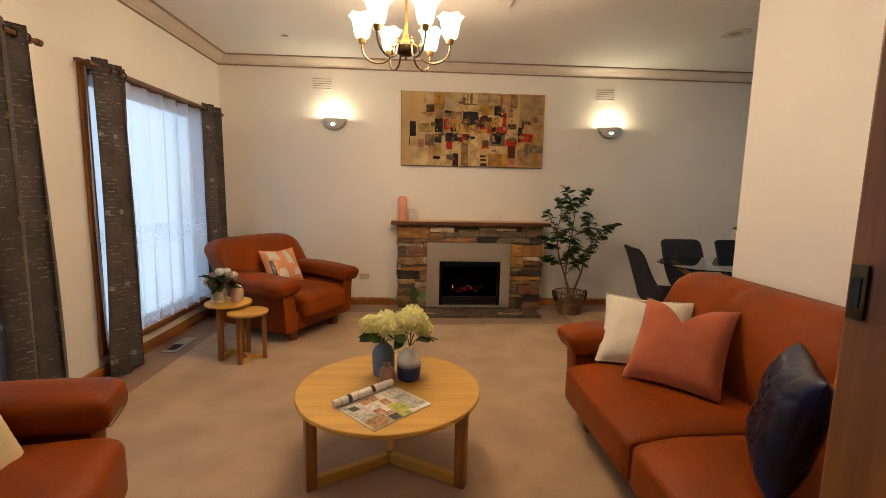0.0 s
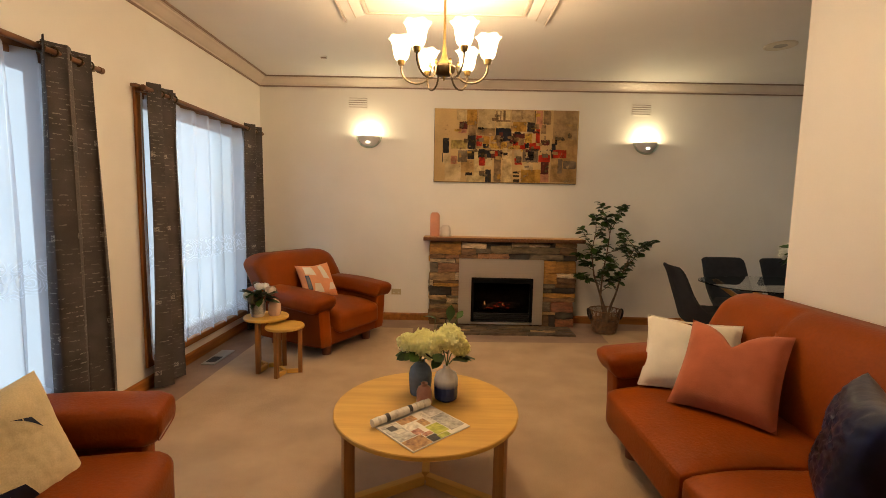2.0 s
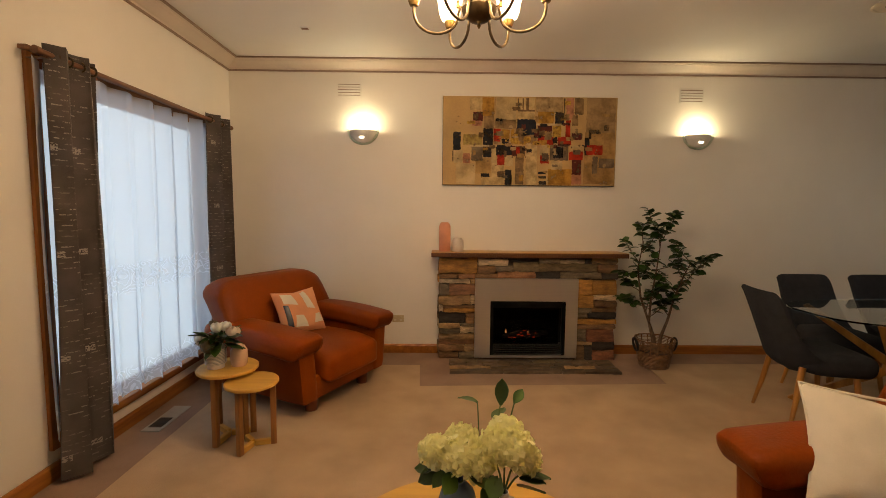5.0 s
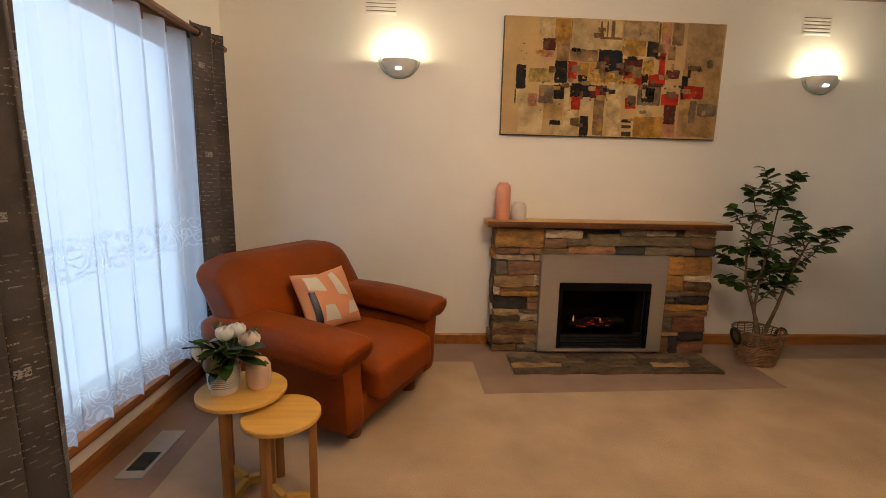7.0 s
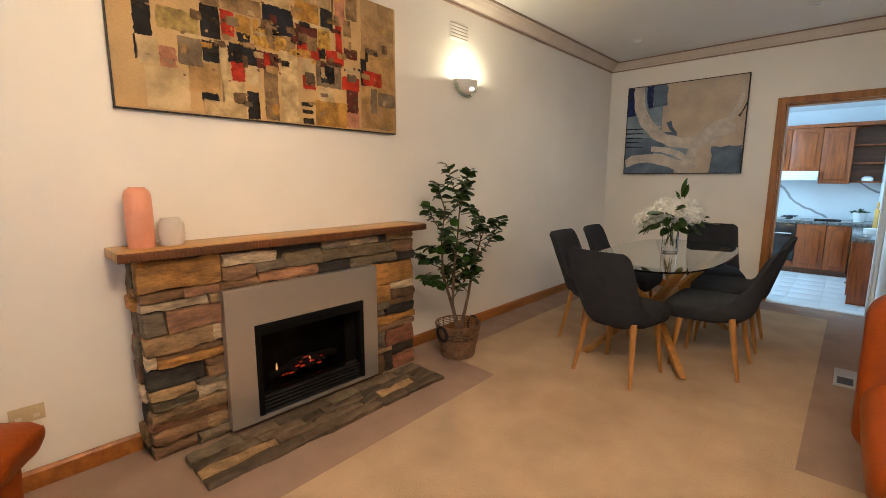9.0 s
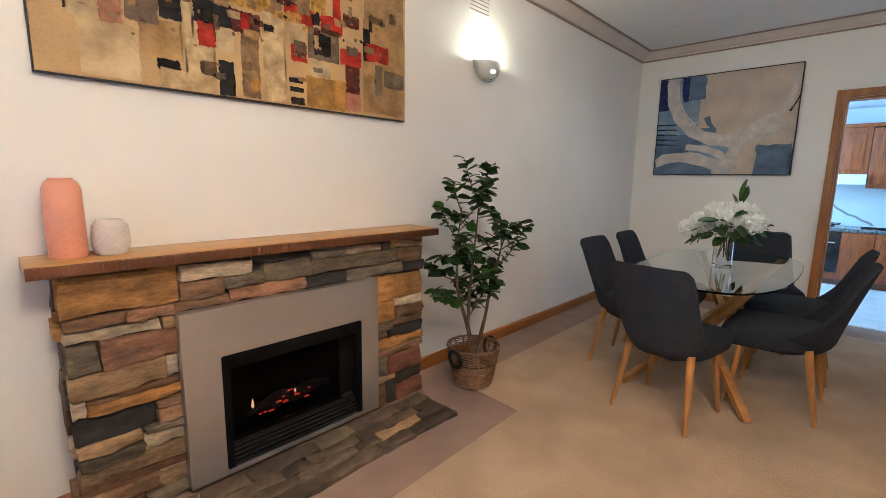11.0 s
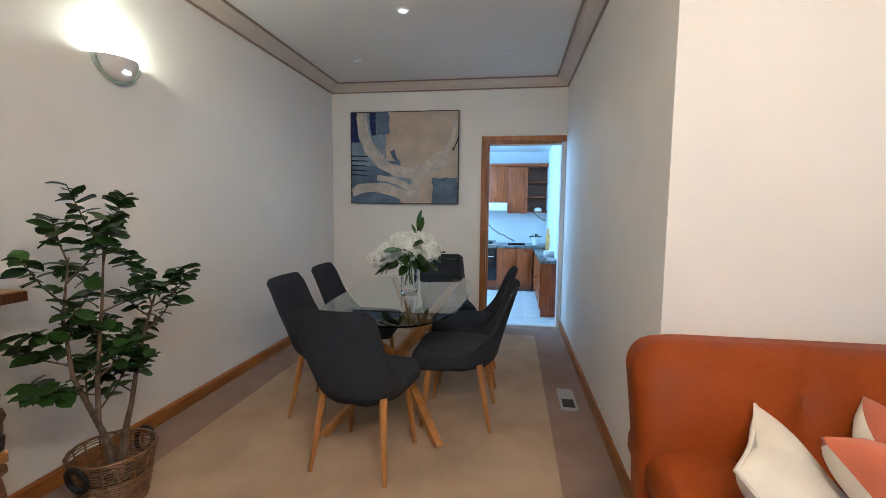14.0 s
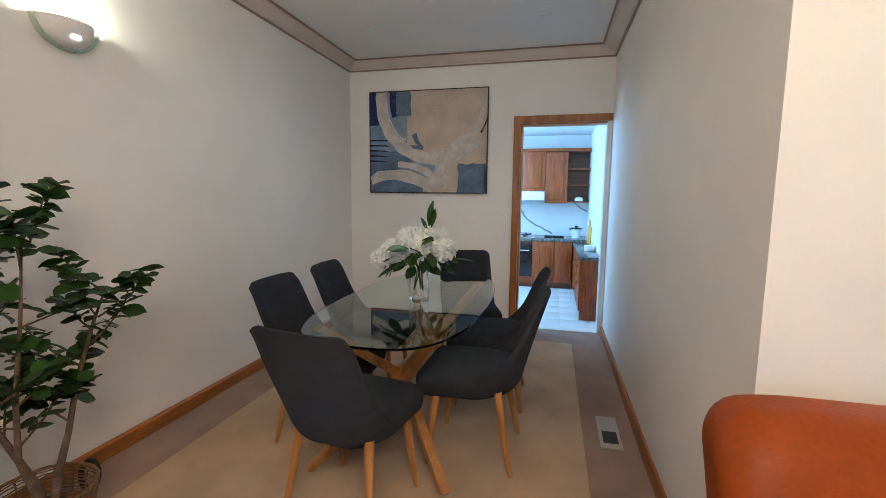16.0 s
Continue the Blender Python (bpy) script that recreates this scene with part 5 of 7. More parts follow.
for x, y, z, r in ((-0.07, 0.11, 0.09, 0.062), (-0.03, 0.03, 0.15, 0.068), (-0.08, -0.03, 0.11, 0.066), (-0.04, -0.13, 0.10, 0.066), (0.06, -0.08, 0.14, 0.06), (0.07, 0.07, 0.14, 0.064), (0.09, 0.0, 0.10, 0.06), (-0.08, 0.17, 0.05, 0.05), (-0.02, -0.05, 0.17, 0.056)):
    part("flower_head", blossom(r * 1.02, 58, rg, 0.0215), M_WHITEFLOWER, wh, "", T((x, y, z)))
LS_W = leaf_set(0.10, 0.055, M_LEAF)
for i in range(42):
    a = rg.uniform(0, 6.28)
    rr = rg.uniform(0.03, 0.13)
    put_leaf(LS_W, wh, (rr * math.cos(a), rr * math.sin(a), rg.uniform(0.0, 0.10)), (math.cos(a), math.sin(a), rg.uniform(-0.8, 0.25)), rg)
for x, y, z, d in ((-0.04, -0.07, 0.20, (0.1, -0.1, 1)), (-0.05, -0.05, 0.19, (0.0, 0.2, 1)), (-0.13, -0.05, 0.13, (-0.6, -0.6, 0.4)), (-0.16, 0.10, 0.10, (-0.5, -0.6, 0.2)), (-0.10, -0.10, 0.16, (-0.7, 0.5, 0.1)), (-0.05, -0.19, 0.06, (0.1, -1, -0.1)), (-0.15, 0.0, 0.11, (-0.5, -0.7, 0.1)), (-0.15, 0.01, 0.11, (-0.5, 0.7, 0.1)), (-0.12, 0.08, 0.03, (-0.7, 0.4, -0.6)), (-0.13, -0.06, 0.05, (-0.8, -0.3, -0.5)), (-0.03, -0.06, 0.225, (0.0, -0.15, 1))):
    put_leaf(LS_W, wh, (x, y, z), d, rg, 1.05)


# ---- fireplace ----
FX0, FX1, FY = -0.222, 1.415, 5.16
fp = thing("fireplace", T((0, 0, 0)), "stacked ledge-stone fireplace with a timber mantel and gas fire", "fireplace")
part("core", boxes(((FX0 + 0.03, FY + 0.03, 0.0), (0.24, YN - 0.002, 0.955)), ((0.93, FY + 0.03, 0.0), (FX1 - 0.03, YN - 0.002, 0.955)), ((0.24, FY + 0.03, 0.60), (0.93, YN - 0.002, 0.955))), mat("dark_mortar", (0.07, 0.06, 0.05), 0.95, bump=0.5), fp)
part("mantel", boxes(((-0.295, FY - 0.055, 0.962), (1.49, YN - 0.002, 1.003)), bevel=0.003), M_MANTEL_LIT, fp, "timber mantel shelf")
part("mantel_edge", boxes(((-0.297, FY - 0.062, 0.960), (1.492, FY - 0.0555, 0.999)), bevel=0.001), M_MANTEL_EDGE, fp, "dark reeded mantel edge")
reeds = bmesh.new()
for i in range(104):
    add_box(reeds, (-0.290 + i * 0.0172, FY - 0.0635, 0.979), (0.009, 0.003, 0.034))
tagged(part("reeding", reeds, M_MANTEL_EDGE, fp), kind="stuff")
sb = bmesh.new()
ring = [[sb.verts.new((x, y, zz)) for x, zz in pts] for y in (FY - 0.055, FY - 0.004) for pts in (((0.105, 0.032), (1.045, 0.032), (1.045, 0.765), (0.105, 0.765)), ((0.2451, 0.056), (0.9349, 0.056), (0.9349, 0.560), (0.2451, 0.560)))]
for i in range(4):
    j = (i + 1) % 4
    for p, q in ((0, 1), (2, 3), (0, 2), (1, 3)):
        sb.faces.new((ring[p][i], ring[p][j], ring[q][j], ring[q][i]))
bmesh.ops.recalc_face_normals(sb, faces=sb.faces)
bmesh.ops.bevel(sb, geom=[e for e in sb.edges if e.calc_face_angle(0) > 0.5], offset=0.002, segments=2, affect="EDGES")
part("surround", sb, M_STEEL, fp, "brushed steel fire surround")
fbx = part("firebox", boxes(((0.232, FY - 0.02, 0.06), (0.246, YN - 0.03, 0.56)), ((0.934, FY - 0.02, 0.06), (0.948, YN - 0.03, 0.56)), ((0.246, YN - 0.04, 0.06), (0.934, YN - 0.03, 0.56)), ((0.246, FY - 0.02, 0.55), (0.934, YN - 0.04, 0.56)), ((0.246, FY - 0.02, 0.06), (0.934, YN - 0.04, 0.07))), M_SOOT, fp, "black firebox")
part("trim", boxes(((0.247, FY - 0.060, 0.50), (0.933, FY - 0.02, 0.556)), ((0.247, FY - 0.060, 0.06), (0.275, FY - 0.02, 0.50)), ((0.905, FY - 0.060, 0.06), (0.933, FY - 0.02, 0.50)), bevel=0.004), M_SOOT, fbx)
for i in range(5):
    part("louvre", boxes(((0.276, FY - 0.058 + 0.004 * i, 0.068 + 0.019 * i), (0.904, FY - 0.018, 0.078 + 0.019 * i)), bevel=0.002), M_BLACK, fbx)
part("fire_glass", boxes(((0.276, FY - 0.012, 0.17), (0.904, FY - 0.008, 0.50))), M_FIREGLASS, fbx, smooth=False).visible_shadow = False
rg = random.Random(21)
for i in range(6):
    x = 0.46 + 0.055 * i
    a = rg.uniform(-0.9, 0.9)
    part("log", tube([(x - 0.09 * math.cos(a), FY + 0.08 - 0.04 * math.sin(a), 0.19 + 0.02 * (i % 3)), (x, FY + 0.085, 0.215 + 0.02 * (i % 2)), (x + 0.09 * math.cos(a), FY + 0.09 + 0.04 * math.sin(a), 0.20 + 0.035 * (i % 2))], [0.018, 0.022, 0.016], 8), M_LOG, fbx)
    part("ember", rbox((0.03, 0.010, 0.008), 0.005, 3, 0, None, (0.58 + rg.gauss(0, 0.10), FY + 0.052, 0.212 + rg.uniform(-0.025, 0.05))), M_EMBER, fbx)
    part("ember", rbox((0.014, 0.010, 0.007), 0.005, 3, 0, None, (0.58 + rg.gauss(0, 0.11), FY + 0.050, 0.21 + rg.uniform(-0.03, 0.045))), M_EMBER, fbx)
for x, h in ((0.41, 0.05), (0.62, 0.03)):
    part("flame", lathe([(0.0, 0.0), (0.007, 0.012), (0.005, h * 0.6), (0.0, h)], 8, (x, FY + 0.07, 0.225)), M_FLAME, fbx)


def stone_mesh(w, d, h, rng):
    """A split stone with an uneven face and broken edges."""
    bm = bmesh.new()
    bmesh.ops.create_cube(bm, size=1.0)
    bmesh.ops.subdivide_edges(bm, edges=[e for e in bm.edges if abs(e.verts[0].co.x - e.verts[1].co.x) > 0.5], cuts=max(1, min(5, int(w / 0.06))))
    if h > 0.05:
        bmesh.ops.subdivide_edges(bm, edges=[e for e in bm.edges if abs(e.verts[0].co.z - e.verts[1].co.z) > 0.5], cuts=1)
    k = min(0.007, 0.11 * h)
    for v in bm.verts:
        v.co = Vector((v.co.x * w, v.co.y * d, v.co.z * h)) + Vector((rng.uniform(-1, 1) * min(0.006, 0.1 * w), rng.uniform(-1, 1) * 0.010, rng.uniform(-1, 1) * k))
    bmesh.ops.bevel(bm, geom=[e for e in bm.edges if e.calc_face_angle(0) > 0.8], offset=0.004, segments=1, affect="EDGES")
    return bm


# tone, then left, foot, right and top of each stone of the face
LINTEL_STONES = (
    ("ochre", -0.226, 0.807, 0.13, 0.948), ("white", 0.13, 0.881, 0.405, 0.94), ("brown", 0.123, 0.807, 0.291, 0.879), ("grey", 0.291, 0.826, 0.458, 0.879),
    ("dark", 0.405, 0.911, 0.69, 0.955), ("grey", 0.69, 0.901, 0.884, 0.951), ("white", 0.884, 0.901, 1.116, 0.94), ("dark", 1.116, 0.901, 1.178, 0.955),
    ("tan", 1.178, 0.9, 1.419, 0.959), ("olive", 0.458, 0.826, 0.688, 0.909), ("olive", 0.688, 0.826, 1.232, 0.9), ("brown", 1.232, 0.818, 1.419, 0.898),
    ("dark", 1.276, 0.759, 1.419, 0.816), ("brown", -0.226, 0.759, -0.051, 0.805), ("pink", -0.051, 0.759, 0.109, 0.805), ("brown", 0.109, 0.759, 0.314, 0.805),
    ("pink", 0.314, 0.759, 0.662, 0.824), ("dark", 0.662, 0.759, 0.893, 0.824), ("grey", 0.893, 0.759, 1.275, 0.824))
PIER_WEST_STONES = (
    ("white", -0.226, 0.709, 0.062, 0.752), ("tan", 0.062, 0.709, 0.117, 0.752), ("grey", -0.226, 0.604, -0.133, 0.707), ("pink", -0.133, 0.604, 0.117, 0.707),
    ("tan", -0.226, 0.512, 0.066, 0.602), ("white", 0.066, 0.512, 0.117, 0.602), ("white", -0.226, 0.449, -0.185, 0.51), ("brown", -0.185, 0.478, 0.117, 0.51),
    ("ochre", -0.185, 0.445, 0.117, 0.477), ("dark", -0.226, 0.34, 0.021, 0.443), ("brown", 0.021, 0.393, 0.117, 0.443), ("brown", 0.021, 0.34, 0.117, 0.392),
    ("tan", -0.226, 0.292, -0.027, 0.338), ("olive", -0.226, 0.246, -0.027, 0.29), ("white", -0.027, 0.246, 0.117, 0.31), ("grey", -0.027, 0.312, 0.117, 0.338),
    ("tan", -0.226, 0.188, 0.117, 0.244), ("pink", -0.226, 0.137, 0.117, 0.187), ("brown", -0.226, 0.068, 0.014, 0.135), ("tan", 0.014, 0.068, 0.117, 0.135),
    ("brown", -0.226, 0, -0.037, 0.066), ("grey", -0.037, 0, 0.117, 0.066))
PIER_EAST_STONES = (
    ("ochre", 1.033, 0.613, 1.187, 0.752), ("ochre", 1.187, 0.613, 1.419, 0.752), ("ochre", 1.033, 0.495, 1.207, 0.611), ("white", 1.207, 0.562, 1.419, 0.611),
    ("brown", 1.207, 0.495, 1.419, 0.56), ("grey", 1.033, 0.443, 1.187, 0.493), ("brown", 1.187, 0.456, 1.419, 0.493), ("grey", 1.033, 0.388, 1.157, 0.441),
    ("dark", 1.157, 0.388, 1.419, 0.454), ("ochre", 1.033, 0.34, 1.419, 0.386), ("brown", 1.033, 0.294, 1.419, 0.338), ("grey", 1.033, 0.174, 1.149, 0.292),
    ("red", 1.149, 0.174, 1.4, 0.292), ("tan", 1.033, 0.139, 1.207, 0.172), ("dark", 1.207, 0.091, 1.419, 0.172), ("brown", 1.033, 0, 1.133, 0.137),
    ("dark", 1.133, 0, 1.207, 0.137), ("red", 1.207, 0, 1.419, 0.089))
rg = random.Random(42)
for tone, x0, z0, x1, z1 in LINTEL_STONES + PIER_WEST_STONES + PIER_EAST_STONES:
    proud = rg.uniform(-0.014, 0.016)
    part("stone", stone_mesh(x1 - x0 - 0.003, 0.07, z1 - z0 - 0.002, rg), STONE[tone], fp, "", T(((x0 + x1) / 2, FY + 0.035 - proud, (z0 + z1) / 2)))
z = 0.0
TONES = ("tan", "brown", "grey", "pink", "white", "dark", "brown", "ochre")
while z < 0.955:
    h = min(rg.choice((0.045, 0.055, 0.07, 0.095, 0.12)) * rg.uniform(0.9, 1.1), 0.955 - z)
    if 0.955 - z - h < 0.035:
        h = 0.955 - z
    for x, s in ((FX0 + 0.035, -1), (FX1 - 0.035, 1)):
        y = FY + 0.072
        while y < YN - 0.02:
            w = min(rg.uniform(0.08, 0.2), YN - 0.003 - y)
            part("stone", stone_mesh(0.07, w - 0.004, h - 0.004, rg), STONE[rg.choice(TONES)], fp, "", T((x + s * rg.uniform(0.0, 0.016), y + w / 2, z + h / 2)))
            y += w
    z += h
hs = thing("hearth", T((0, 0, 0)), "low slate and sandstone hearth strip", "hearth", kind="structure")
HEARTH_ROWS = (((4.785, 4.862), (("slate", 0.46), ("slate", 0.50), ("slate", 0.20), ("slate", 0.31))),
               ((4.864, 4.93), (("tan", 0.36), ("slate", 0.22), ("slate", 0.30), ("slate", 0.13), ("tan", 0.27), ("slate", 0.19))),
               ((4.932, 5.005), (("slate", 0.16), ("slate", 0.14), ("slate", 0.24), ("slate", 0.13), ("slate", 0.26), ("slate", 0.17), ("slate", 0.22), ("slate", 0.15))),
               ((5.007, 5.098), (("grey", 0.25), ("slate", 0.18), ("slate", 0.33), ("olive", 0.2), ("slate", 0.30), ("slate", 0.21))))
for (y0, y1), row in HEARTH_ROWS:
    x = -0.13
    for tone, w in row:
        part("stone", stone_mesh(w - 0.003, y1 - y0 - 0.003, 0.026, rg), M_HEARTH if tone == "slate" else STONE[tone], hs, "", T((x + w / 2, (y0 + y1) / 2, 0.010)))
        x += w

pv = thing("vase", pose(-0.175, 5.235, 1.003), "tall faceted salmon ceramic vase on the mantel", "vase")
part("body", lathe([(0.0, 0.0), (0.049, 0.0), (0.053, 0.006), (0.054, 0.10), (0.053, 0.232), (0.044, 0.256), (0.034, 0.262), (0.034, 0.268), (0.029, 0.268), (0.0, 0.25)], 28), M_PINKCER, pv)
wv = thing("candle_holder", pose(-0.055, 5.235, 1.003), "small white ceramic tealight holder with chevron relief", "candle holder")
part("body", lathe([(0.0, 0.0), (0.044, 0.0), (0.051, 0.008), (0.056, 0.05), (0.050, 0.10), (0.038, 0.125), (0.033, 0.125), (0.0, 0.10)], 28), M_WHITECER, wv)


def chevrons(r, z0, rows, cols, step, parent, material, taper):
    for i in range(rows):
        bm = bmesh.new()
        pts = []
        for k in range(cols * 2 + 1):
            a = math.pi * k / cols
            z = z0 + i * step + (0.013 if k % 2 else -0.006)
            rr = r * taper(z) + 0.001
            pts.append((rr * math.cos(a), rr * math.sin(a), z))
        tube(pts, 0.0016, 5, bm)
        part("chevron", bm, material, parent)


chevrons(0.055, 0.022, 5, 10, 0.018, wv, M_WHITECER, lambda z: 1.02 - 9 * (z - 0.055) ** 2 * 3)
chevrons(0.0525, 0.02, 8, 7, 0.021, pv, M_PINKCER, lambda z: 1.0)


# ---- pictures ----
def picture(name, m, w, h, base, label, edge):
    p = thing(name, m, label, "painting")
    part("canvas", boxes(((0, -0.035, 0), (w, -0.002, h)), bevel=0.002), base, p)
    if edge:
        for a, b, c, d in ((-0.008, -0.008, w + 0.008, 0.0), (-0.008, h, w + 0.008, h + 0.008), (-0.008, 0.0, 0.0, h), (w, 0.0, w + 0.008, h)):
            part("frame", boxes(((a, -0.042, b), (c, -0.002, d)), bevel=0.002), edge, p, "thin dark frame")
    return p


def daub(p, material, x, z, w, h, rng, lift, rough=0.005):
    """A flat hand-painted patch with uneven edges."""
    bm = bmesh.new()
    ring = []
    n = 14
    for (ax, az), (bx, bz) in (((0, 0), (w, 0)), ((w, 0), (w, h)), ((w, h), (0, h)), ((0, h), (0, 0))):
        for i in range(n):
            t = i / n
            ring.append(bm.verts.new((x + ax + (bx - ax) * t + rng.uniform(-rough, rough), 0, z + az + (bz - az) * t + rng.uniform(-rough, rough))))
    bm.faces.new(ring)
    bmesh.ops.triangulate(bm, faces=bm.faces)
    part("paint", bm, material, p, "", T((0, -0.0352 - lift, 0)), smooth=False)


def paint(name, c, c2=None, scale=14, bare=0.55):
    """Thin paint, dragged so that the ground shows through in places."""
    m = mat(name, c, 0.7, var=0.22, scale=scale, bump=0.2, bscale=60, color2=c2, spec=0.15, detail=10.0)
    nt, n = m.node_tree, m.node_tree.nodes
    co, tx, ramp, tp, mx = n.new("ShaderNodeTexCoord"), n.new("ShaderNodeTexNoise"), n.new("ShaderNodeValToRGB"), n.new("ShaderNodeBsdfTransparent"), n.new("ShaderNodeMixShader")
    tx.inputs["Scale"].default_value, tx.inputs["Detail"].default_value, tx.inputs["Roughness"].default_value = 7.0, 8.0, 0.60
    ramp.color_ramp.elements[0].position, ramp.color_ramp.elements[1].position = 0.34, 0.56
    ramp.color_ramp.elements[0].color = (bare, bare, bare, 1)
    nt.links.new(co.outputs["Object"], tx.inputs["Vector"])
    nt.links.new(tx.outputs["Fac"], ramp.inputs["Fac"])
    nt.links.new(ramp.outputs["Color"], mx.inputs[0])
    nt.links.new(tp.outputs[0], mx.inputs[1])
    nt.links.new(n["Principled BSDF"].outputs[0], mx.inputs[2])
    nt.links.new(mx.outputs[0], n["Material Output"].inputs["Surface"])
    return m


TAN = mat("tan_canvas", (0.54, 0.355, 0.145), 0.65, var=0.10, scale=3.0, bump=0.3, bscale=120, color2=(0.36, 0.225, 0.095), detail=9.0)
art = picture("abstract_painting", T((-0.198, YN - 0.001, 1.622)), 1.615, 0.81, TAN, "wide tan abstract canvas with red and black blocks", None)
part("canvas_edge", boxes(((0.0, -0.034, -0.005), (1.615, -0.003, -0.0005)), ((-0.0045, -0.034, -0.005), (-0.0005, -0.003, 0.81)), bevel=0.001), M_BLACK, art, "black painted canvas edge")
PC = {"black": paint("paint_black", (0.020, 0.018, 0.020), None, 14, 0.8), "red": paint("paint_red", (0.46, 0.032, 0.014), (0.22, 0.014, 0.010)), "maroon": paint("paint_maroon", (0.11, 0.025, 0.02)),
      "cream": paint("paint_cream", (0.56, 0.42, 0.22), (0.45, 0.32, 0.15)), "ochre": paint("paint_ochre", (0.46, 0.25, 0.05), (0.30, 0.15, 0.03)), "brown": paint("paint_brown", (0.19, 0.115, 0.055)),
      "grey": paint("paint_grey", (0.22, 0.16, 0.10), (0.09, 0.065, 0.045), 8), "umber": paint("paint_umber", (0.30, 0.19, 0.09), (0.16, 0.10, 0.05)), "pale": paint("paint_pale", (0.54, 0.41, 0.23), (0.46, 0.33, 0.16), 6),
      "sand": paint("paint_sand_grey", (0.44, 0.31, 0.16), (0.30, 0.20, 0.10)), "rose": paint("paint_rose", (0.46, 0.21, 0.12), (0.30, 0.13, 0.08)), "grey2": paint("paint_taupe", (0.37, 0.24, 0.115), (0.29, 0.185, 0.09), 5),
      "tan2": paint("paint_caramel", (0.44, 0.27, 0.10), (0.32, 0.19, 0.08), 5), "navy": paint("paint_blue_black", (0.018, 0.020, 0.030), None, 14, 0.85), "olive": paint("paint_olive", (0.40, 0.30, 0.09), (0.20, 0.13, 0.05), 26), "gold": paint("paint_gold", (0.55, 0.34, 0.06), (0.26, 0.14, 0.03), 30)}
rg = random.Random(9)
ROWS_A = {"cream": ((0.249, 0.684, 0.113, 0.115), (0.69, 0.602, 0.154, 0.201), (0.776, 0.00513, 0.101, 0.388), (0.461, 0.00532, 0.107, 0.212),),
          "ochre": ((0.364, 0.628, 0.106, 0.171), (0.984, 0.003, 0.224, 0.15),),
          "pale": ((0.49, 0.597, 0.186, 0.208), (0.1, 0.203, 0.0826, 0.118), (0.121, 0.0107, 0.18, 0.184),),
          "umber": ((0.379, 0.522, 0.0894, 0.111), (1.22, 0.654, 0.0797, 0.147), (0.677, 0.00834, 0.0777, 0.26),),
          "sand": ((0.86, 0.666, 0.248, 0.14),),
          "rose": ((1.14, 0.61, 0.0679, 0.192),),
          "grey2": ((1.33, 0.485, 0.272, 0.321),),
          "tan2": ((1.32, 0.0145, 0.282, 0.477), (0.306, 0.105, 0.139, 0.138),)}
ROWS_B = {"maroon": ((0.279, 0.586, 0.0881, 0.0838), (0.877, 0.444, 0.134, 0.106), (0.633, 0.271, 0.13, 0.0882), (1.21, 0.099, 0.0842, 0.187),),
          "rose": ((0.268, 0.544, 0.0907, 0.0451), (0.189, 0.2, 0.0674, 0.0884), (1.21, 0.0112, 0.0891, 0.0903),),
          "ochre": ((0.878, 0.564, 0.147, 0.111), (0.543, 0.429, 0.075, 0.0805),),
          "navy": ((1.04, 0.564, 0.0792, 0.107), (0.69, 0.464, 0.172, 0.14),),
          "umber": ((0.479, 0.522, 0.2, 0.0793), (0.777, 0.386, 0.0905, 0.0783),),
          "black": ((0.0946, 0.321, 0.0686, 0.163), (0.376, 0.256, 0.0872, 0.264), (0.548, 0.369, 0.0639, 0.059), (0.495, 0.275, 0.146, 0.0931), (1.32, 0.284, 0.0438, 0.156), (0.581, 0.003, 0.062, 0.139), (0.358, 0.068, 0.0768, 0.0395),),
          "olive": ((0.187, 0.369, 0.173, 0.0953),),
          "red": ((0.468, 0.4, 0.0666, 0.116), (1.14, 0.378, 0.0427, 0.225), (0.884, 0.373, 0.147, 0.0759), (1.07, 0.375, 0.122, 0.0737), (0.91, 0.204, 0.0778, 0.0778), (1.18, 0.237, 0.125, 0.0798), (1.34, 0.288, 0.149, 0.087),),
          "gold": ((0.631, 0.384, 0.125, 0.0943), (1.02, 0.443, 0.0778, 0.111),),
          "grey": ((0.266, 0.223, 0.104, 0.128), (1, 0.231, 0.168, 0.143), (1.4, 0.114, 0.048, 0.159), (1.46, 0.167, 0.144, 0.0836),)}
ROWS_C = {"brown": ((0.687, 0.686, 0.0123, 0.108), (0.733, 0.688, 0.0105, 0.108), (0.767, 0.689, 0.0245, 0.109), (1.36, 0.482, 0.0912, 0.0337), (0.48, 0.648, -0.00221, 0.155), (1.13, 0.598, -0.0138, 0.2), (0.689, 0.677, 0.158, 0.0153),),
          "black": ((1.02, 0.389, 0.044, 0.0468), (1.03, 0.254, 0.0911, 0.0996), (0.893, 0.105, 0.0705, 0.0217), (0.897, 0.0642, 0.0707, 0.0216), (0.902, 0.00566, 0.0696, 0.0351), (0.0897, 0.215, 0.0067, 0.104), (1.36, 0.433, 0.0212, 0.0538),),
          "pale": ((0.251, 0.353, 0.251, 0.016), (0.453, 0.205, 0.0367, 0.159), (0.583, 0.179, 0.0701, 0.092), (0.905, 0.279, 0.0807, 0.096), (1.01, 0.147, 0.107, 0.0787), (0.866, 0.552, 0.233, 0.0178), (1.2, 0.344, 0.101, 0.0277),),
          "red": ((0.508, 0.186, 0.0656, 0.0918), (0.684, 0.287, 0.0308, 0.064),),
          "umber": ((1.2, 0.552, 0.0507, 0.0957),),
          "gold": ((0.933, 0.458, 0.0789, 0.0209),),
          "cream": ((0.365, 0.003, 0.207, 0.0712),),
          "maroon": ((1.07, 0.363, 0.111, 0.022), (1.2, 0.425, 0.094, 0.0578),)}
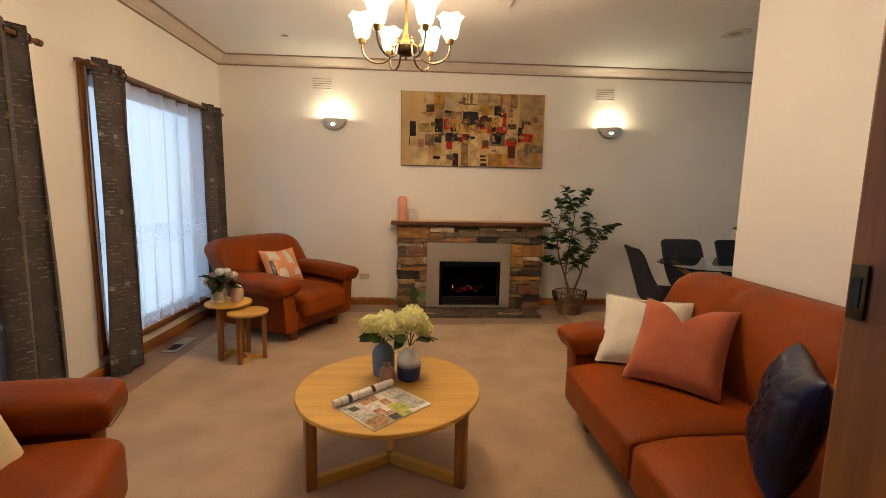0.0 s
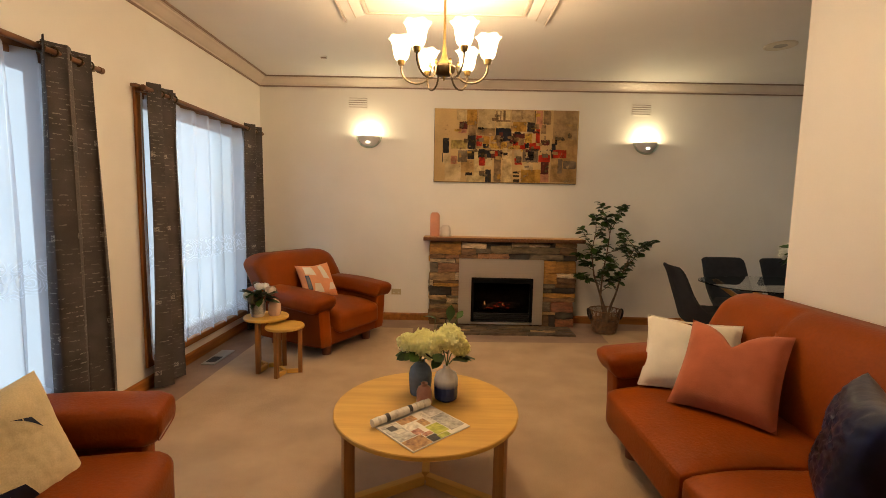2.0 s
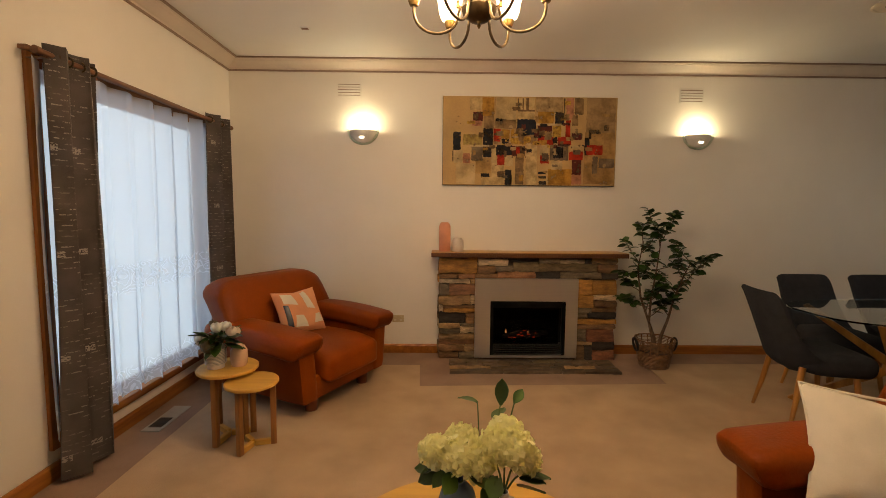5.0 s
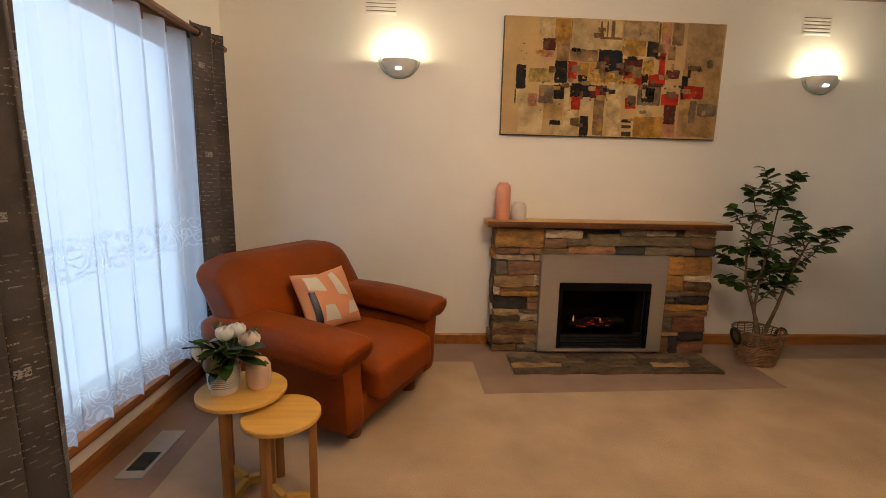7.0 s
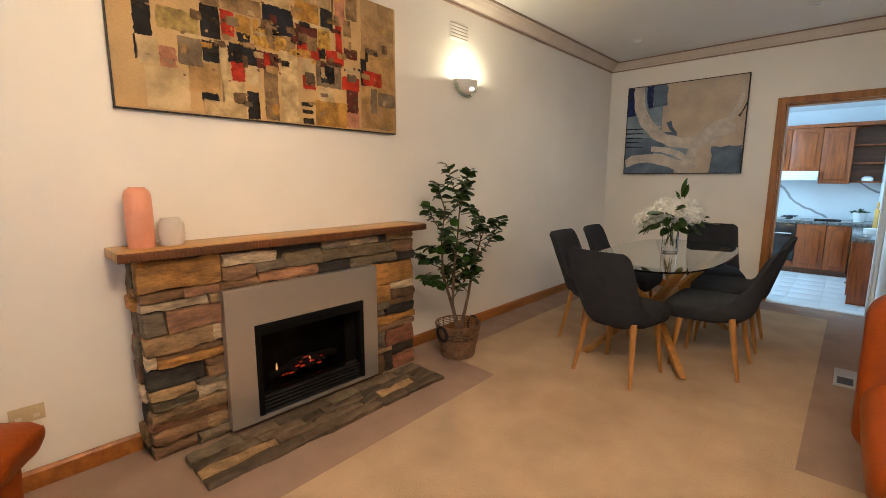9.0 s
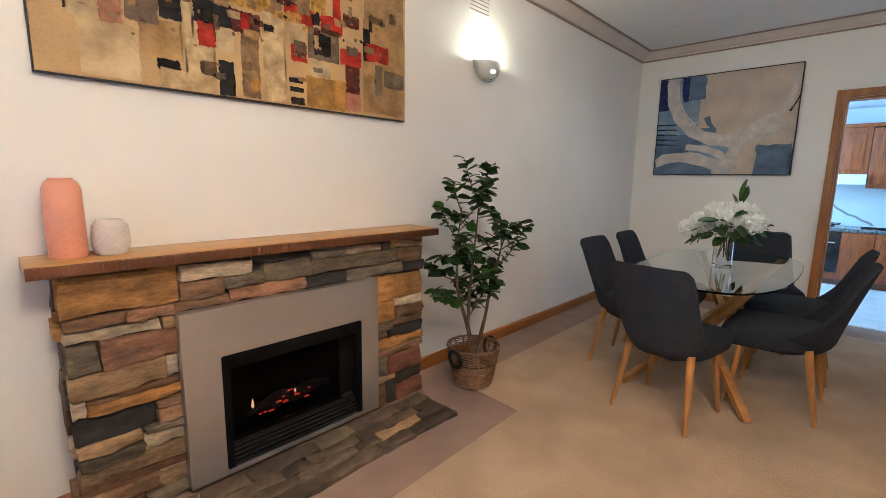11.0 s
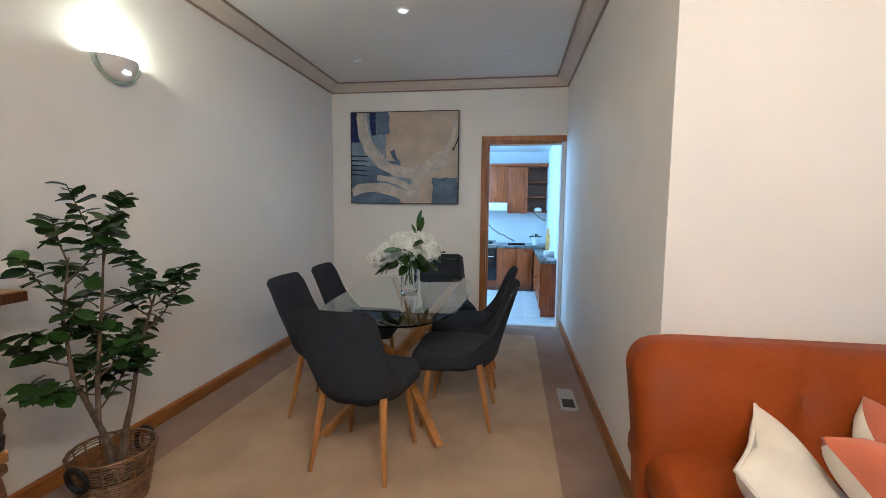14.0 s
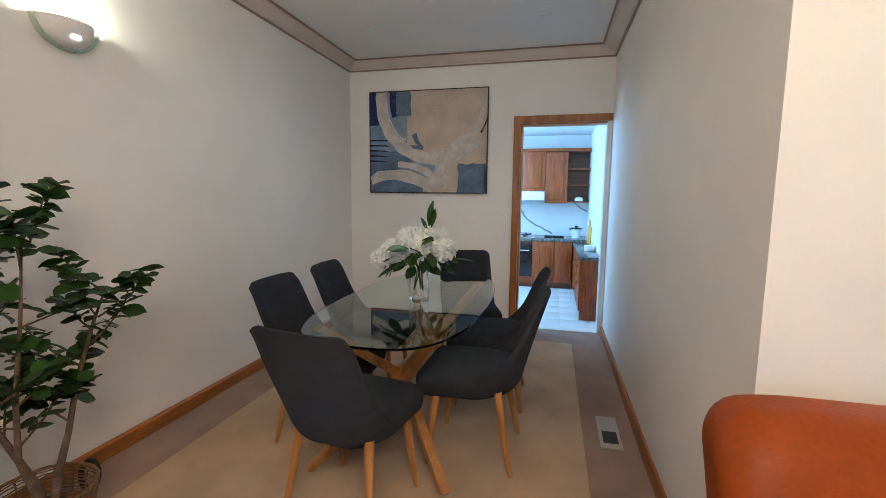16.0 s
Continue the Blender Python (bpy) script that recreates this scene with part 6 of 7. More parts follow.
for lift, rows in ((0.0003, ROWS_A), (0.0006, ROWS_B), (0.0009, ROWS_C)):
    for i, (k, rs) in enumerate(rows.items()):
        for j, (x, zz, w, h) in enumerate(rs):
            daub(art, PC[k], x, zz, w, h, rg, lift + 0.00002 * i + 0.000002 * j, 0.0015 if min(w, h) < 0.03 else 0.004)

for i in range(64):
    w, h = rg.uniform(0.018, 0.075), rg.uniform(0.015, 0.06)
    x, zz = min(1.5, max(0.08, rg.gauss(0.80, 0.34))), min(0.74, max(0.04, rg.gauss(0.40, 0.13)))
    daub(art, PC[rg.choice(("umber", "black", "gold", "maroon", "brown", "sand", "grey", "ochre", "tan2", "umber", "ochre", "brown"))], x, zz, w, h, rg, 0.00105 + 0.000003 * i, 0.005)


def flecks(p, material, count, box, rng, lift, size):
    """Scattered scraped flecks of paint, one mesh to a colour."""
    bm = bmesh.new()
    for _ in range(count):
        x, zz = rng.uniform(box[0], box[2]), min(box[3], max(box[1], rng.gauss((box[1] + box[3]) / 2, (box[3] - box[1]) * 0.22)))
        w, h = rng.uniform(0.3, 1) * size, rng.uniform(0.15, 0.8) * size
        ring = [bm.verts.new((x + w * math.cos(a) * rng.uniform(0.4, 1.2), 0, zz + h * math.sin(a) * rng.uniform(0.4, 1.2))) for a in (2 * math.pi * k / 7 for k in range(7))]
        bm.faces.new(ring)
    tagged(part("paint_fleck", bm, material, p, "", T((0, -0.0352 - lift, 0)), smooth=False), kind="stuff")


for i, (k, c, b) in enumerate((("brown", 26, (0.1, 0.1, 1.5, 0.72)), ("gold", 22, (0.5, 0.33, 0.8, 0.50)), ("black", 14, (0.3, 0.2, 1.4, 0.6)), ("umber", 40, (0.05, 0.1, 1.55, 0.75)))):
    flecks(art, PC[k], c, b, rg, 0.0013 + 0.00005 * i, 0.015)

BLUE = {"field": paint("paint_sand", (0.52, 0.43, 0.34), (0.45, 0.37, 0.30), 4, 1.0), "navy": paint("paint_navy", (0.035, 0.05, 0.17), None, 14, 0.85), "steel": paint("paint_steel_blue", (0.15, 0.20, 0.28), (0.10, 0.14, 0.21), 6, 0.85),
        "sky": paint("paint_sky_blue", (0.27, 0.34, 0.42), (0.19, 0.26, 0.35), 6, 0.85), "white": paint("paint_white", (0.60, 0.54, 0.48), (0.48, 0.44, 0.41), 9, 0.85), "ink": paint("paint_ink", (0.02, 0.025, 0.05))}
PE = 1.282
art2 = picture("abstract_painting", pose(XE - 0.001, 5.108, 1.383, 0, 0, -90) @ Matrix.Diagonal((0.974, 1, 0.966, 1)), PE, 1.068, BLUE["field"], "blue and sand abstract painting in a thin dark frame", M_BLACK)
for k, x, zz, w, h, lift in (("steel", 0.0, 0.0, 0.60, 0.50, 0.0008), ("sky", 0.0, 0.44, 0.42, 0.40, 0.0009), ("navy", 0.0, 0.80, 0.30, 0.265, 0.0011), ("steel", 0.30, 0.82, 0.16, 0.24, 0.0010), ("steel", 0.93, 0.0, 0.345, 0.30, 0.0010), ("sky", 0.35, 0.16, 0.40, 0.17, 0.0012), ("field", 0.82, 0.0, 0.16, 0.34, 0.0013), ("navy", 0.0, 0.72, 0.10, 0.10, 0.0012)):
    daub(art2, BLUE[k], x, zz, w, h, rg, lift, 0.012 if 0.02 < x else 0.003)


def stroke(p, material, pts, w0, w1, lift):
    bm = bmesh.new()
    prev = None
    n = len(pts)
    for i, (x, zz) in enumerate(pts):
        a, b = pts[max(0, i - 1)], pts[min(n - 1, i + 1)]
        d = Vector((b[0] - a[0], b[1] - a[1])).normalized()
        w = (w0 + (w1 - w0) * i / (n - 1)) * (1 + 0.12 * math.sin(i * 1.7))
        q = [bm.verts.new((min(PE, max(0, x - d.y * w / 2)), 0, min(1.068, max(0, zz + d.x * w / 2)))), bm.verts.new((min(PE, max(0, x + d.y * w / 2)), 0, min(1.068, max(0, zz - d.x * w / 2))))]
        if prev:
            bm.faces.new((prev[0], prev[1], q[1], q[0]))
        prev = q
    part("paint", bm, material, p, "", T((0, -0.0352 - lift, 0)), smooth=False)


def arc(cx, cz, rx, rz, a0, a1, n=28):
    return [(cx + rx * math.cos(radians(a0 + (a1 - a0) * i / n)), cz + rz * math.sin(radians(a0 + (a1 - a0) * i / n))) for i in range(n + 1)]


stroke(art2, BLUE["white"], arc(0.72, 0.98, 0.60, 0.62, 172, 318), 0.10, 0.15, 0.0018)
stroke(art2, BLUE["white"], [(0.20, 1.06), (0.19, 0.95), (0.22, 0.80), (0.30, 0.66), (0.40, 0.55)], 0.05, 0.04, 0.0017)
stroke(art2, BLUE["steel"], [(0.50, 0.62), (0.53, 0.54), (0.60, 0.47)], 0.06, 0.02, 0.0019)
stroke(art2, BLUE["white"], arc(0.70, 0.90, 0.54, 0.50, 318, 372, 14), 0.07, 0.03, 0.00185)
stroke(art2, BLUE["ink"], arc(0.70, 0.90, 0.60, 0.56, 330, 352, 8), 0.02, 0.006, 0.00186)
stroke(art2, BLUE["sky"], arc(0.72, 0.98, 0.51, 0.53, 172, 230), 0.03, 0.02, 0.0019)
stroke(art2, BLUE["white"], [(0.0, 0.12 + 0.0)] + [(0.10 + 0.085 * i, 0.17 - 0.012 * i + 0.05 * math.sin(i * 0.5)) for i in range(9)], 0.10, 0.14, 0.0020)
stroke(art2, BLUE["white"], arc(0.30, 0.0, 0.50, 0.30, 88, 10, 16), 0.06, 0.09, 0.0021)
stroke(art2, BLUE["white"], arc(1.25, 0.05, 0.50, 0.55, 175, 100, 16), 0.12, 0.08, 0.0022)
for i in range(5):
    stroke(art2, BLUE["ink"], [(0.0, 0.34 + 0.055 * i), (0.10 + 0.03 * i, 0.335 + 0.055 * i), (0.22, 0.325 + 0.055 * i)], 0.018, 0.004, 0.0014)


# ---- curtains ----
def curtain_sheet(y0, y1, z0, z1, folds, amp, thick, flare=0.0, seedv=1, ny=90, nz=16, scallop=0.0):
    rng = random.Random(seedv)
    ph = rng.uniform(0, 6)
    bm = bmesh.new()
    uvl = bm.loops.layers.uv.new("UVMap")
    g = {}
    length = (y1 - y0) * 1.7
    for side in ((0, 1) if thick else (0,)):
        for j in range(nz + 1):
            t = j / nz
            for i in range(ny + 1):
                s = i / ny
                a = 2 * math.pi * folds * s + ph
                y = y0 + (y1 - y0) * s + flare * (1 - t) * (s - 0.5) + 0.02 * math.sin(2 * a) * (1 - 0.5 * t)
                x = amp * (0.75 + 0.25 * math.sin(5 * s + seedv)) * math.sin(a + 0.5 * math.sin(3 * t + s * 4)) * (0.8 + 0.35 * (1 - t))
                z = z0 + (z1 - z0) * t + (scallop * math.cos(a * 2) if j == 0 else 0)
                g[side, i, j] = bm.verts.new((x + side * thick, y, z))
    for side in ((0, 1) if thick else (0,)):
        for j in range(nz):
            for i in range(ny):
                f = bm.faces.new([g[side, i + a, j + b] for a, b in ((0, 0), (1, 0), (1, 1), (0, 1))])
                for l, (a, b) in zip(f.loops, ((0, 0), (1, 0), (1, 1), (0, 1))):
                    l[uvl].uv = (length * (i + a) / ny, z0 + (z1 - z0) * (j + b) / nz)
    if thick:
        for j in range(nz):
            for i in (0, ny):
                bm.faces.new((g[0, i, j], g[0, i, j + 1], g[1, i, j + 1], g[1, i, j]))
    return bm


def drape(y0, y1, folds, seedv, label, x=-2.065, flare=0.06):
    c = thing("curtain", T((x, 0, 0)), label, "curtain", "printed drapes")
    part("fabric", curtain_sheet(y0, y1, 0.02, 2.135, folds, 0.058, 0.006, flare, seedv), M_DRAPE, c)
    n = max(2, int(folds * 2))
    for i in range(n):
        y = y0 + (y1 - y0) * (i + 0.5) / n
        ring = [(0.024 * math.cos(w), 0, 2.085 + 0.024 * math.sin(w)) for w in (2 * math.pi * k / 14 for k in range(15))]
        part("eyelet", tube(ring, 0.005, 6), M_BRONZE, c, "dark metal eyelet", T((0, y, 0)))


def sheer(y0, y1, seedv):
    c = thing("sheer_curtain", T((XW + 0.045, 0, 0)), "white voile curtain with embroidered scalloped hem", "curtain", "sheer curtains")
    part("voile", curtain_sheet(y0, y1, 0.235, 2.07, 8, 0.046, 0.0, 0, seedv, 190, 22, 0.012), M_SHEER, c)


def rod(y0, y1):
    r = thing("curtain_rod", T((-2.065, 0, 2.085)), "dark timber curtain rod on wall brackets", "curtain rod", "curtain rods")
    part("pole", tube([(0, y0, 0), (0, (y0 + y1) / 2, 0), (0, y1, 0)], 0.014, 12), M_DARKTIMBER, r)
    for y in (y0, y1):
        part("end_cap", tube([(0, y - 0.012, 0), (0, y + 0.012, 0)], 0.019, 12), M_DARKTIMBER, r)
    for y in (y0 + 0.05, y1 - 0.05):
        part("bracket", boxes(((XW + 2.065 + 0.023, y - 0.012, -0.02), (0.0, y + 0.012, -0.0145)), bevel=0.002), M_DARKTIMBER, r)


rod(3.24, 5.12)
rod(0.98, 2.87)
drape(3.30, 3.60, 2, 2, "grey-brown drape printed with pale script, drawn to one side")
drape(4.72, 5.08, 2, 5, "grey-brown drape printed with pale script in the corner", flare=0.02)
drape(2.45, 2.83, 2.5, 8, "grey-brown drape printed with pale script, drawn aside", flare=0.10)
drape(1.0, 1.30, 2, 9, "grey-brown drape printed with pale script, drawn aside")
sheer(3.25, 4.92, 3)
sheer(1.20, 2.68, 4)


# ---- pot plant ----
PX, PY = 1.70, 4.98
pl = thing("potted_ficus", pose(PX, PY, 0.006), "small artificial ficus tree with glossy leaves", "plant")
rg = random.Random(17)
M_FICUS = mat("dark_glossy_leaf", (0.034, 0.082, 0.012), 0.36, var=0.25, scale=9, bump=0.1, bscale=40, rand=0.5, spec=0.35)
LS_F = leaf_set(0.078, 0.062, M_FICUS)
stems = [[(0.0, 0, 0.08), (-0.02, 0, 0.25), (-0.06, 0.0, 0.40), (-0.05, 0.0, 0.62), (-0.01, 0.0, 0.90), (0.02, 0.0, 1.20)],
         [(0.01, 0, 0.08), (0.0, 0.01, 0.25), (-0.07, 0.02, 0.45), (-0.13, 0.03, 0.62), (-0.18, 0.0, 0.88), (-0.14, 0.0, 1.12)],
         [(0.02, 0, 0.08), (0.05, -0.01, 0.28), (0.10, -0.01, 0.42), (0.15, -0.01, 0.62), (0.22, -0.02, 0.82), (0.28, -0.02, 0.95)]]
for s in stems:
    part("stem", tube(s, [0.016, 0.014, 0.011, 0.009, 0.006, 0.003], 8), M_BARK, pl, "twisting brown stem")
tips = []
for si, s in enumerate(stems):
    for k in range(9):
        t = 2.2 + 2.7 * k / 8
        i = min(4, int(t))
        p = Vector(s[i]).lerp(Vector(s[i + 1]), t - i)
        a = k * 2.4 + si
        reach = rg.uniform(0.12, 0.24)
        q = p + Vector((math.cos(a) * reach * 1.0, math.sin(a) * reach * 0.75, rg.uniform(0.06, 0.20)))
        q.y = min(q.y, 0.24)
        part("twig", tube([p, (p + q) / 2 + Vector((0, 0, -0.015)), q], [0.0045, 0.0035, 0.002], 6), M_BARK, pl)
        tips.append((p, q))
tips.append((Vector((0.24, -0.02, 0.84)), Vector((0.40, -0.12, 0.99))))
tips.append((Vector((0.02, 0, 1.12)), Vector((-0.11, 0.02, 1.40))))
tips.append((Vector((0.02, 0, 1.12)), Vector((0.12, 0.02, 1.34))))
tips.append((Vector((-0.15, 0, 0.8)), Vector((-0.33, -0.03, 0.86))))
for p, q in tips[-4:]:
    part("twig", tube([p, (p + q) / 2 + Vector((0, 0, -0.02)), q], [0.0045, 0.0035, 0.002], 6), M_BARK, pl)
for p, q in tips:
    for k in range(15):
        t = 0.25 + 0.75 * (k / 14) ** 0.7
        c = p.lerp(q, t)
        a = k * 2.4 + rg.uniform(-0.4, 0.4)
        d = (q - p).normalized() * 0.5 + Vector((math.cos(a), math.sin(a), rg.uniform(-0.75, 0.45)))
        if c.y > 0.25:
            d.y = -abs(d.y)
        put_leaf(LS_F, pl, c, d, rg, rg.uniform(0.75, 1.15))

bk = thing("wicker_basket", pose(PX, PY, 0.006), "round brown wicker basket planter with dark handles", "basket")
part("liner", lathe([(0.0, 0.004), (0.108, 0.004), (0.122, 0.08), (0.128, 0.11), (0.0, 0.105)], 28), mat("dark_soil", (0.05, 0.035, 0.025), 0.95, bump=0.6), bk)
for i in range(20):
    zz = 0.012 + i * 0.0125
    rr = 0.116 + 0.20 * zz + 0.002 * math.sin(i * 1.9)
    ring = [((rr + 0.003 * math.cos(17 * w + math.pi * i)) * math.cos(w), (rr + 0.003 * math.cos(17 * w + math.pi * i)) * math.sin(w), zz) for w in (2 * math.pi * k / 51 for k in range(52))]
    part("weave", tube(ring, 0.0062 if i < 11 else 0.0028 if i < 19 else 0.007, 5), M_WICKER, bk)
for k in range(17):
    w = 2 * math.pi * k / 17
    part("stake", tube([((0.117 + 0.20 * q) * math.cos(w), (0.117 + 0.20 * q) * math.sin(w), q) for q in (0.005, 0.12, 0.25)], 0.004, 5), M_WICKER, bk)
for s in (-1, 1):
    part("handle", tube([(s * (0.17 + 0.012 * math.sin(w)), 0.045 * math.cos(w), 0.20 + 0.055 * math.sin(w)) for w in (2 * math.pi * k / 14 for k in range(15))], 0.011, 8), M_BLACK, bk, "dark wrapped handle")


# ---- kitchen ----
KX, KY0, KY1, KC = 7.85, 2.12, 4.65, 2.30
structure("floor_kitchen", boxes(((XE + 0.0, KY0, -0.10), (KX + 0.1, KY1 + 0.1, -0.004))), M_KWALL, "pale tile bed", "floor")
kt = thing("tile_floor", T((0, 0, 0)), "pale glossy kitchen floor tiles", "floor", kind="structure")
tile = finish("tile", boxes(((0.002, 0.002, -0.003), (0.298, 0.298, 0.003)), bevel=0.002), M_KTILE)
for i in range(9):
    for j in range(8):
        if XE + 0.14 + i * 0.3 < KX - 0.1:
            part("tile", tile, None, kt, "", T((XE + 0.14 + i * 0.3, KY0 + 0.05 + j * 0.3, 0.0)))
structure("wall_kitchen_east", boxes(((KX, KY0 - 0.1, -0.1), (KX + 0.1, KY1 + 0.1, KC + 0.1))), M_KWALL, "white kitchen wall", "wall")
structure("wall_kitchen_south", boxes(((XE + 0.131, KY0 - 0.1, -0.1), (KX, KY0 + 0.55, KC + 0.1))), M_KWALL, "white kitchen side wall", "wall")
structure("wall_kitchen_north", boxes(((XE + 0.131, KY1, -0.1), (KX, KY1 + 0.1, KC + 0.1))), M_KWALL, "white kitchen wall", "wall")
structure("ceiling_kitchen", boxes(((XE + 0.131, KY0 - 0.1, KC), (KX + 0.1, KY1 + 0.1, KC + 0.1))), M_KWALL, "white kitchen ceiling", "ceiling")
structure("splashback", boxes(((KX - 0.008, KY0 + 0.55, 0.76), (KX - 0.001, KY1, 1.30))), M_MARBLE, "white veined marble splashback", "splashback")


def panel_door(parent, x, y0, y1, z0, z1, arch=True):
    """A raised-panel timber door that faces -x."""
    d = part("door", boxes(((x - 0.018, y0 + 0.003, z0 + 0.003), (x, y1 - 0.003, z1 - 0.003)), bevel=0.003), M_CABINET, parent)
    f = 0.055
    ya, yb, za, zb = y0 + f, y1 - f, z0 + f, z1 - f
    n = 12
    prof = [(ya, za), (yb, za)]
    for i in range(n + 1):
        s = i / n
        prof.append((yb + (ya - yb) * s, zb - (0.030 * (1 - math.sin(math.pi * s)) if arch else 0)))
    bm = extrude_poly(prof, 0.0, 0.016, 0.010)
    bm.transform(Matrix(((0, 0, -1, x - 0.019), (1, 0, 0, 0), (0, 1, 0, 0), (0, 0, 0, 1))))
    part("raised_panel", bm, M_CABINET, d)
    return d


def base_unit(x, y0, y1, label, oven=False):
    c = thing("base_cabinet", T((0, 0, 0)), label, "cabinet", "kitchen cabinets")
    part("carcass", boxes(((x, y0, 0.08), (KX - 0.002, y1, 0.70))), M_CABINET, c)
    part("kickboard", boxes(((x + 0.04, y0, 0.0035), (x + 0.055, y1, 0.08))), M_DARKTIMBER, c)
    if oven:
        part("oven_front", boxes(((x - 0.022, y0 + 0.004, 0.17), (x - 0.001, y1 - 0.004, 0.70)), bevel=0.003), M_BLACKGLOSS, c)
        part("oven_glass", boxes(((x - 0.026, y0 + 0.05, 0.22), (x - 0.0225, y1 - 0.05, 0.50)), bevel=0.002), M_BLACKGLOSS, c)
        part("oven_handle", tube([(x - 0.05, y0 + 0.05, 0.56), (x - 0.05, y1 - 0.05, 0.56)], 0.009, 8), M_STEEL, c)
    else:
        panel_door(c, x - 0.001, y0, y1, 0.09, 0.70)


base_unit(7.22, 2.90, 3.148, "timber raised-panel base cabinet in the corner")
base_unit(7.22, 3.15, 3.465, "timber raised-panel base cabinet beside the oven")
base_unit(7.22, 3.467, 4.05, "built-in stainless oven in a timber cabinet", True)
base_unit(7.22, 4.052, 4.60, "timber raised-panel base cabinet beside the oven")
side = thing("base_cabinet", T((0, 0, 0)), "timber kitchen cabinet run with drawers and an end panel", "cabinet", "kitchen cabinets")
SY = 2.865
part("carcass", boxes(((5.58, KY0 + 0.552, 0.08), (7.218, SY, 0.665))), M_CABINET, side)
part("end_panel", boxes(((5.56, KY0 + 0.552, 0.0035), (5.579, SY + 0.005, 0.665)), bevel=0.002), M_CABINET, side)
for i in range(3):
    for j in range(3):
        part("drawer_front", boxes(((5.60 + i * 0.53, SY + 0.001, 0.09 + j * 0.19), (6.11 + i * 0.53, SY + 0.019, 0.27 + j * 0.19)), bevel=0.004), M_CABINET, side)
        part("knob", lathe([(0.0, 0.0), (0.010, 0.004), (0.012, 0.012), (0.0, 0.018)], 10, (0, 0, 0)), M_BRASS, side, "", pose(5.855 + i * 0.53, SY + 0.019, 0.18 + j * 0.19, -90, 0, 0))
solid("worktop", boxes(((7.19, KY0 + 0.552, 0.702), (KX - 0.009, 4.62, 0.742)), ((5.54, KY0 + 0.552, 0.667), (7.189, SY + 0.03, 0.705)), bevel=0.004), M_STONETOP, "grey speckled granite kitchen worktop", "worktop")
hob = thing("gas_hob", T((7.5, 3.73, 0.743)), "black gas cooktop with burners", "cooktop")
part("plate", boxes(((-0.24, -0.28, 0.0), (0.24, 0.28, 0.008)), bevel=0.003), M_STEEL, hob)
for x in (-0.12, 0.12):
    for y in (-0.14, 0.14):
        part("burner", lathe([(0.0, 0.008), (0.04, 0.008), (0.035, 0.024), (0.0, 0.026)], 14, (x, y, 0)), M_BLACK, hob)
        part("trivet", boxes(((x - 0.09, y - 0.006, 0.034), (x + 0.09, y + 0.006, 0.046)), ((x - 0.006, y - 0.09, 0.0335), (x + 0.006, y + 0.09, 0.0455)), ((x - 0.09, y - 0.005, 0.008), (x - 0.08, y + 0.005, 0.034)), ((x + 0.08, y - 0.005, 0.008), (x + 0.09, y + 0.005, 0.034))), M_BLACK, hob)


def wall_unit(y0, y1, z0, z1, label):
    c = thing("wall_cabinet", T((0, 0, 0)), label, "cabinet", "kitchen cabinets")
    part("carcass", boxes(((7.49, y0, z0), (KX - 0.009, y1, z1))), M_CABINET, c)
    panel_door(c, 7.489, y0, y1, z0, z1)


wall_unit(2.995, 3.32, 1.255, 2.01, "tall timber arched-panel wall cabinet")
wall_unit(3.322, 3.66, 1.43, 2.02, "timber arched-panel wall cabinet over the hood")
wall_unit(3.662, 4.0, 1.43, 2.02, "timber arched-panel wall cabinet over the hood")
wall_unit(4.002, 4.5, 1.27, 2.02, "tall timber arched-panel wall cabinet")
solid("cabinet_pelmet", boxes(((7.485, KY0 + 0.552, 2.022), (KX - 0.009, 4.6, 2.07)), bevel=0.004), M_CABINET, "timber pelmet above the wall cabinets", "pelmet")
osf = thing("open_shelf", T((0, 0, 0)), "dark timber open corner shelf with curved shelves", "shelf")
part("back", boxes(((KX - 0.03, KY0 + 0.552, 1.27), (KX - 0.009, 2.993, 2.02))), M_DARKTIMBER, osf)
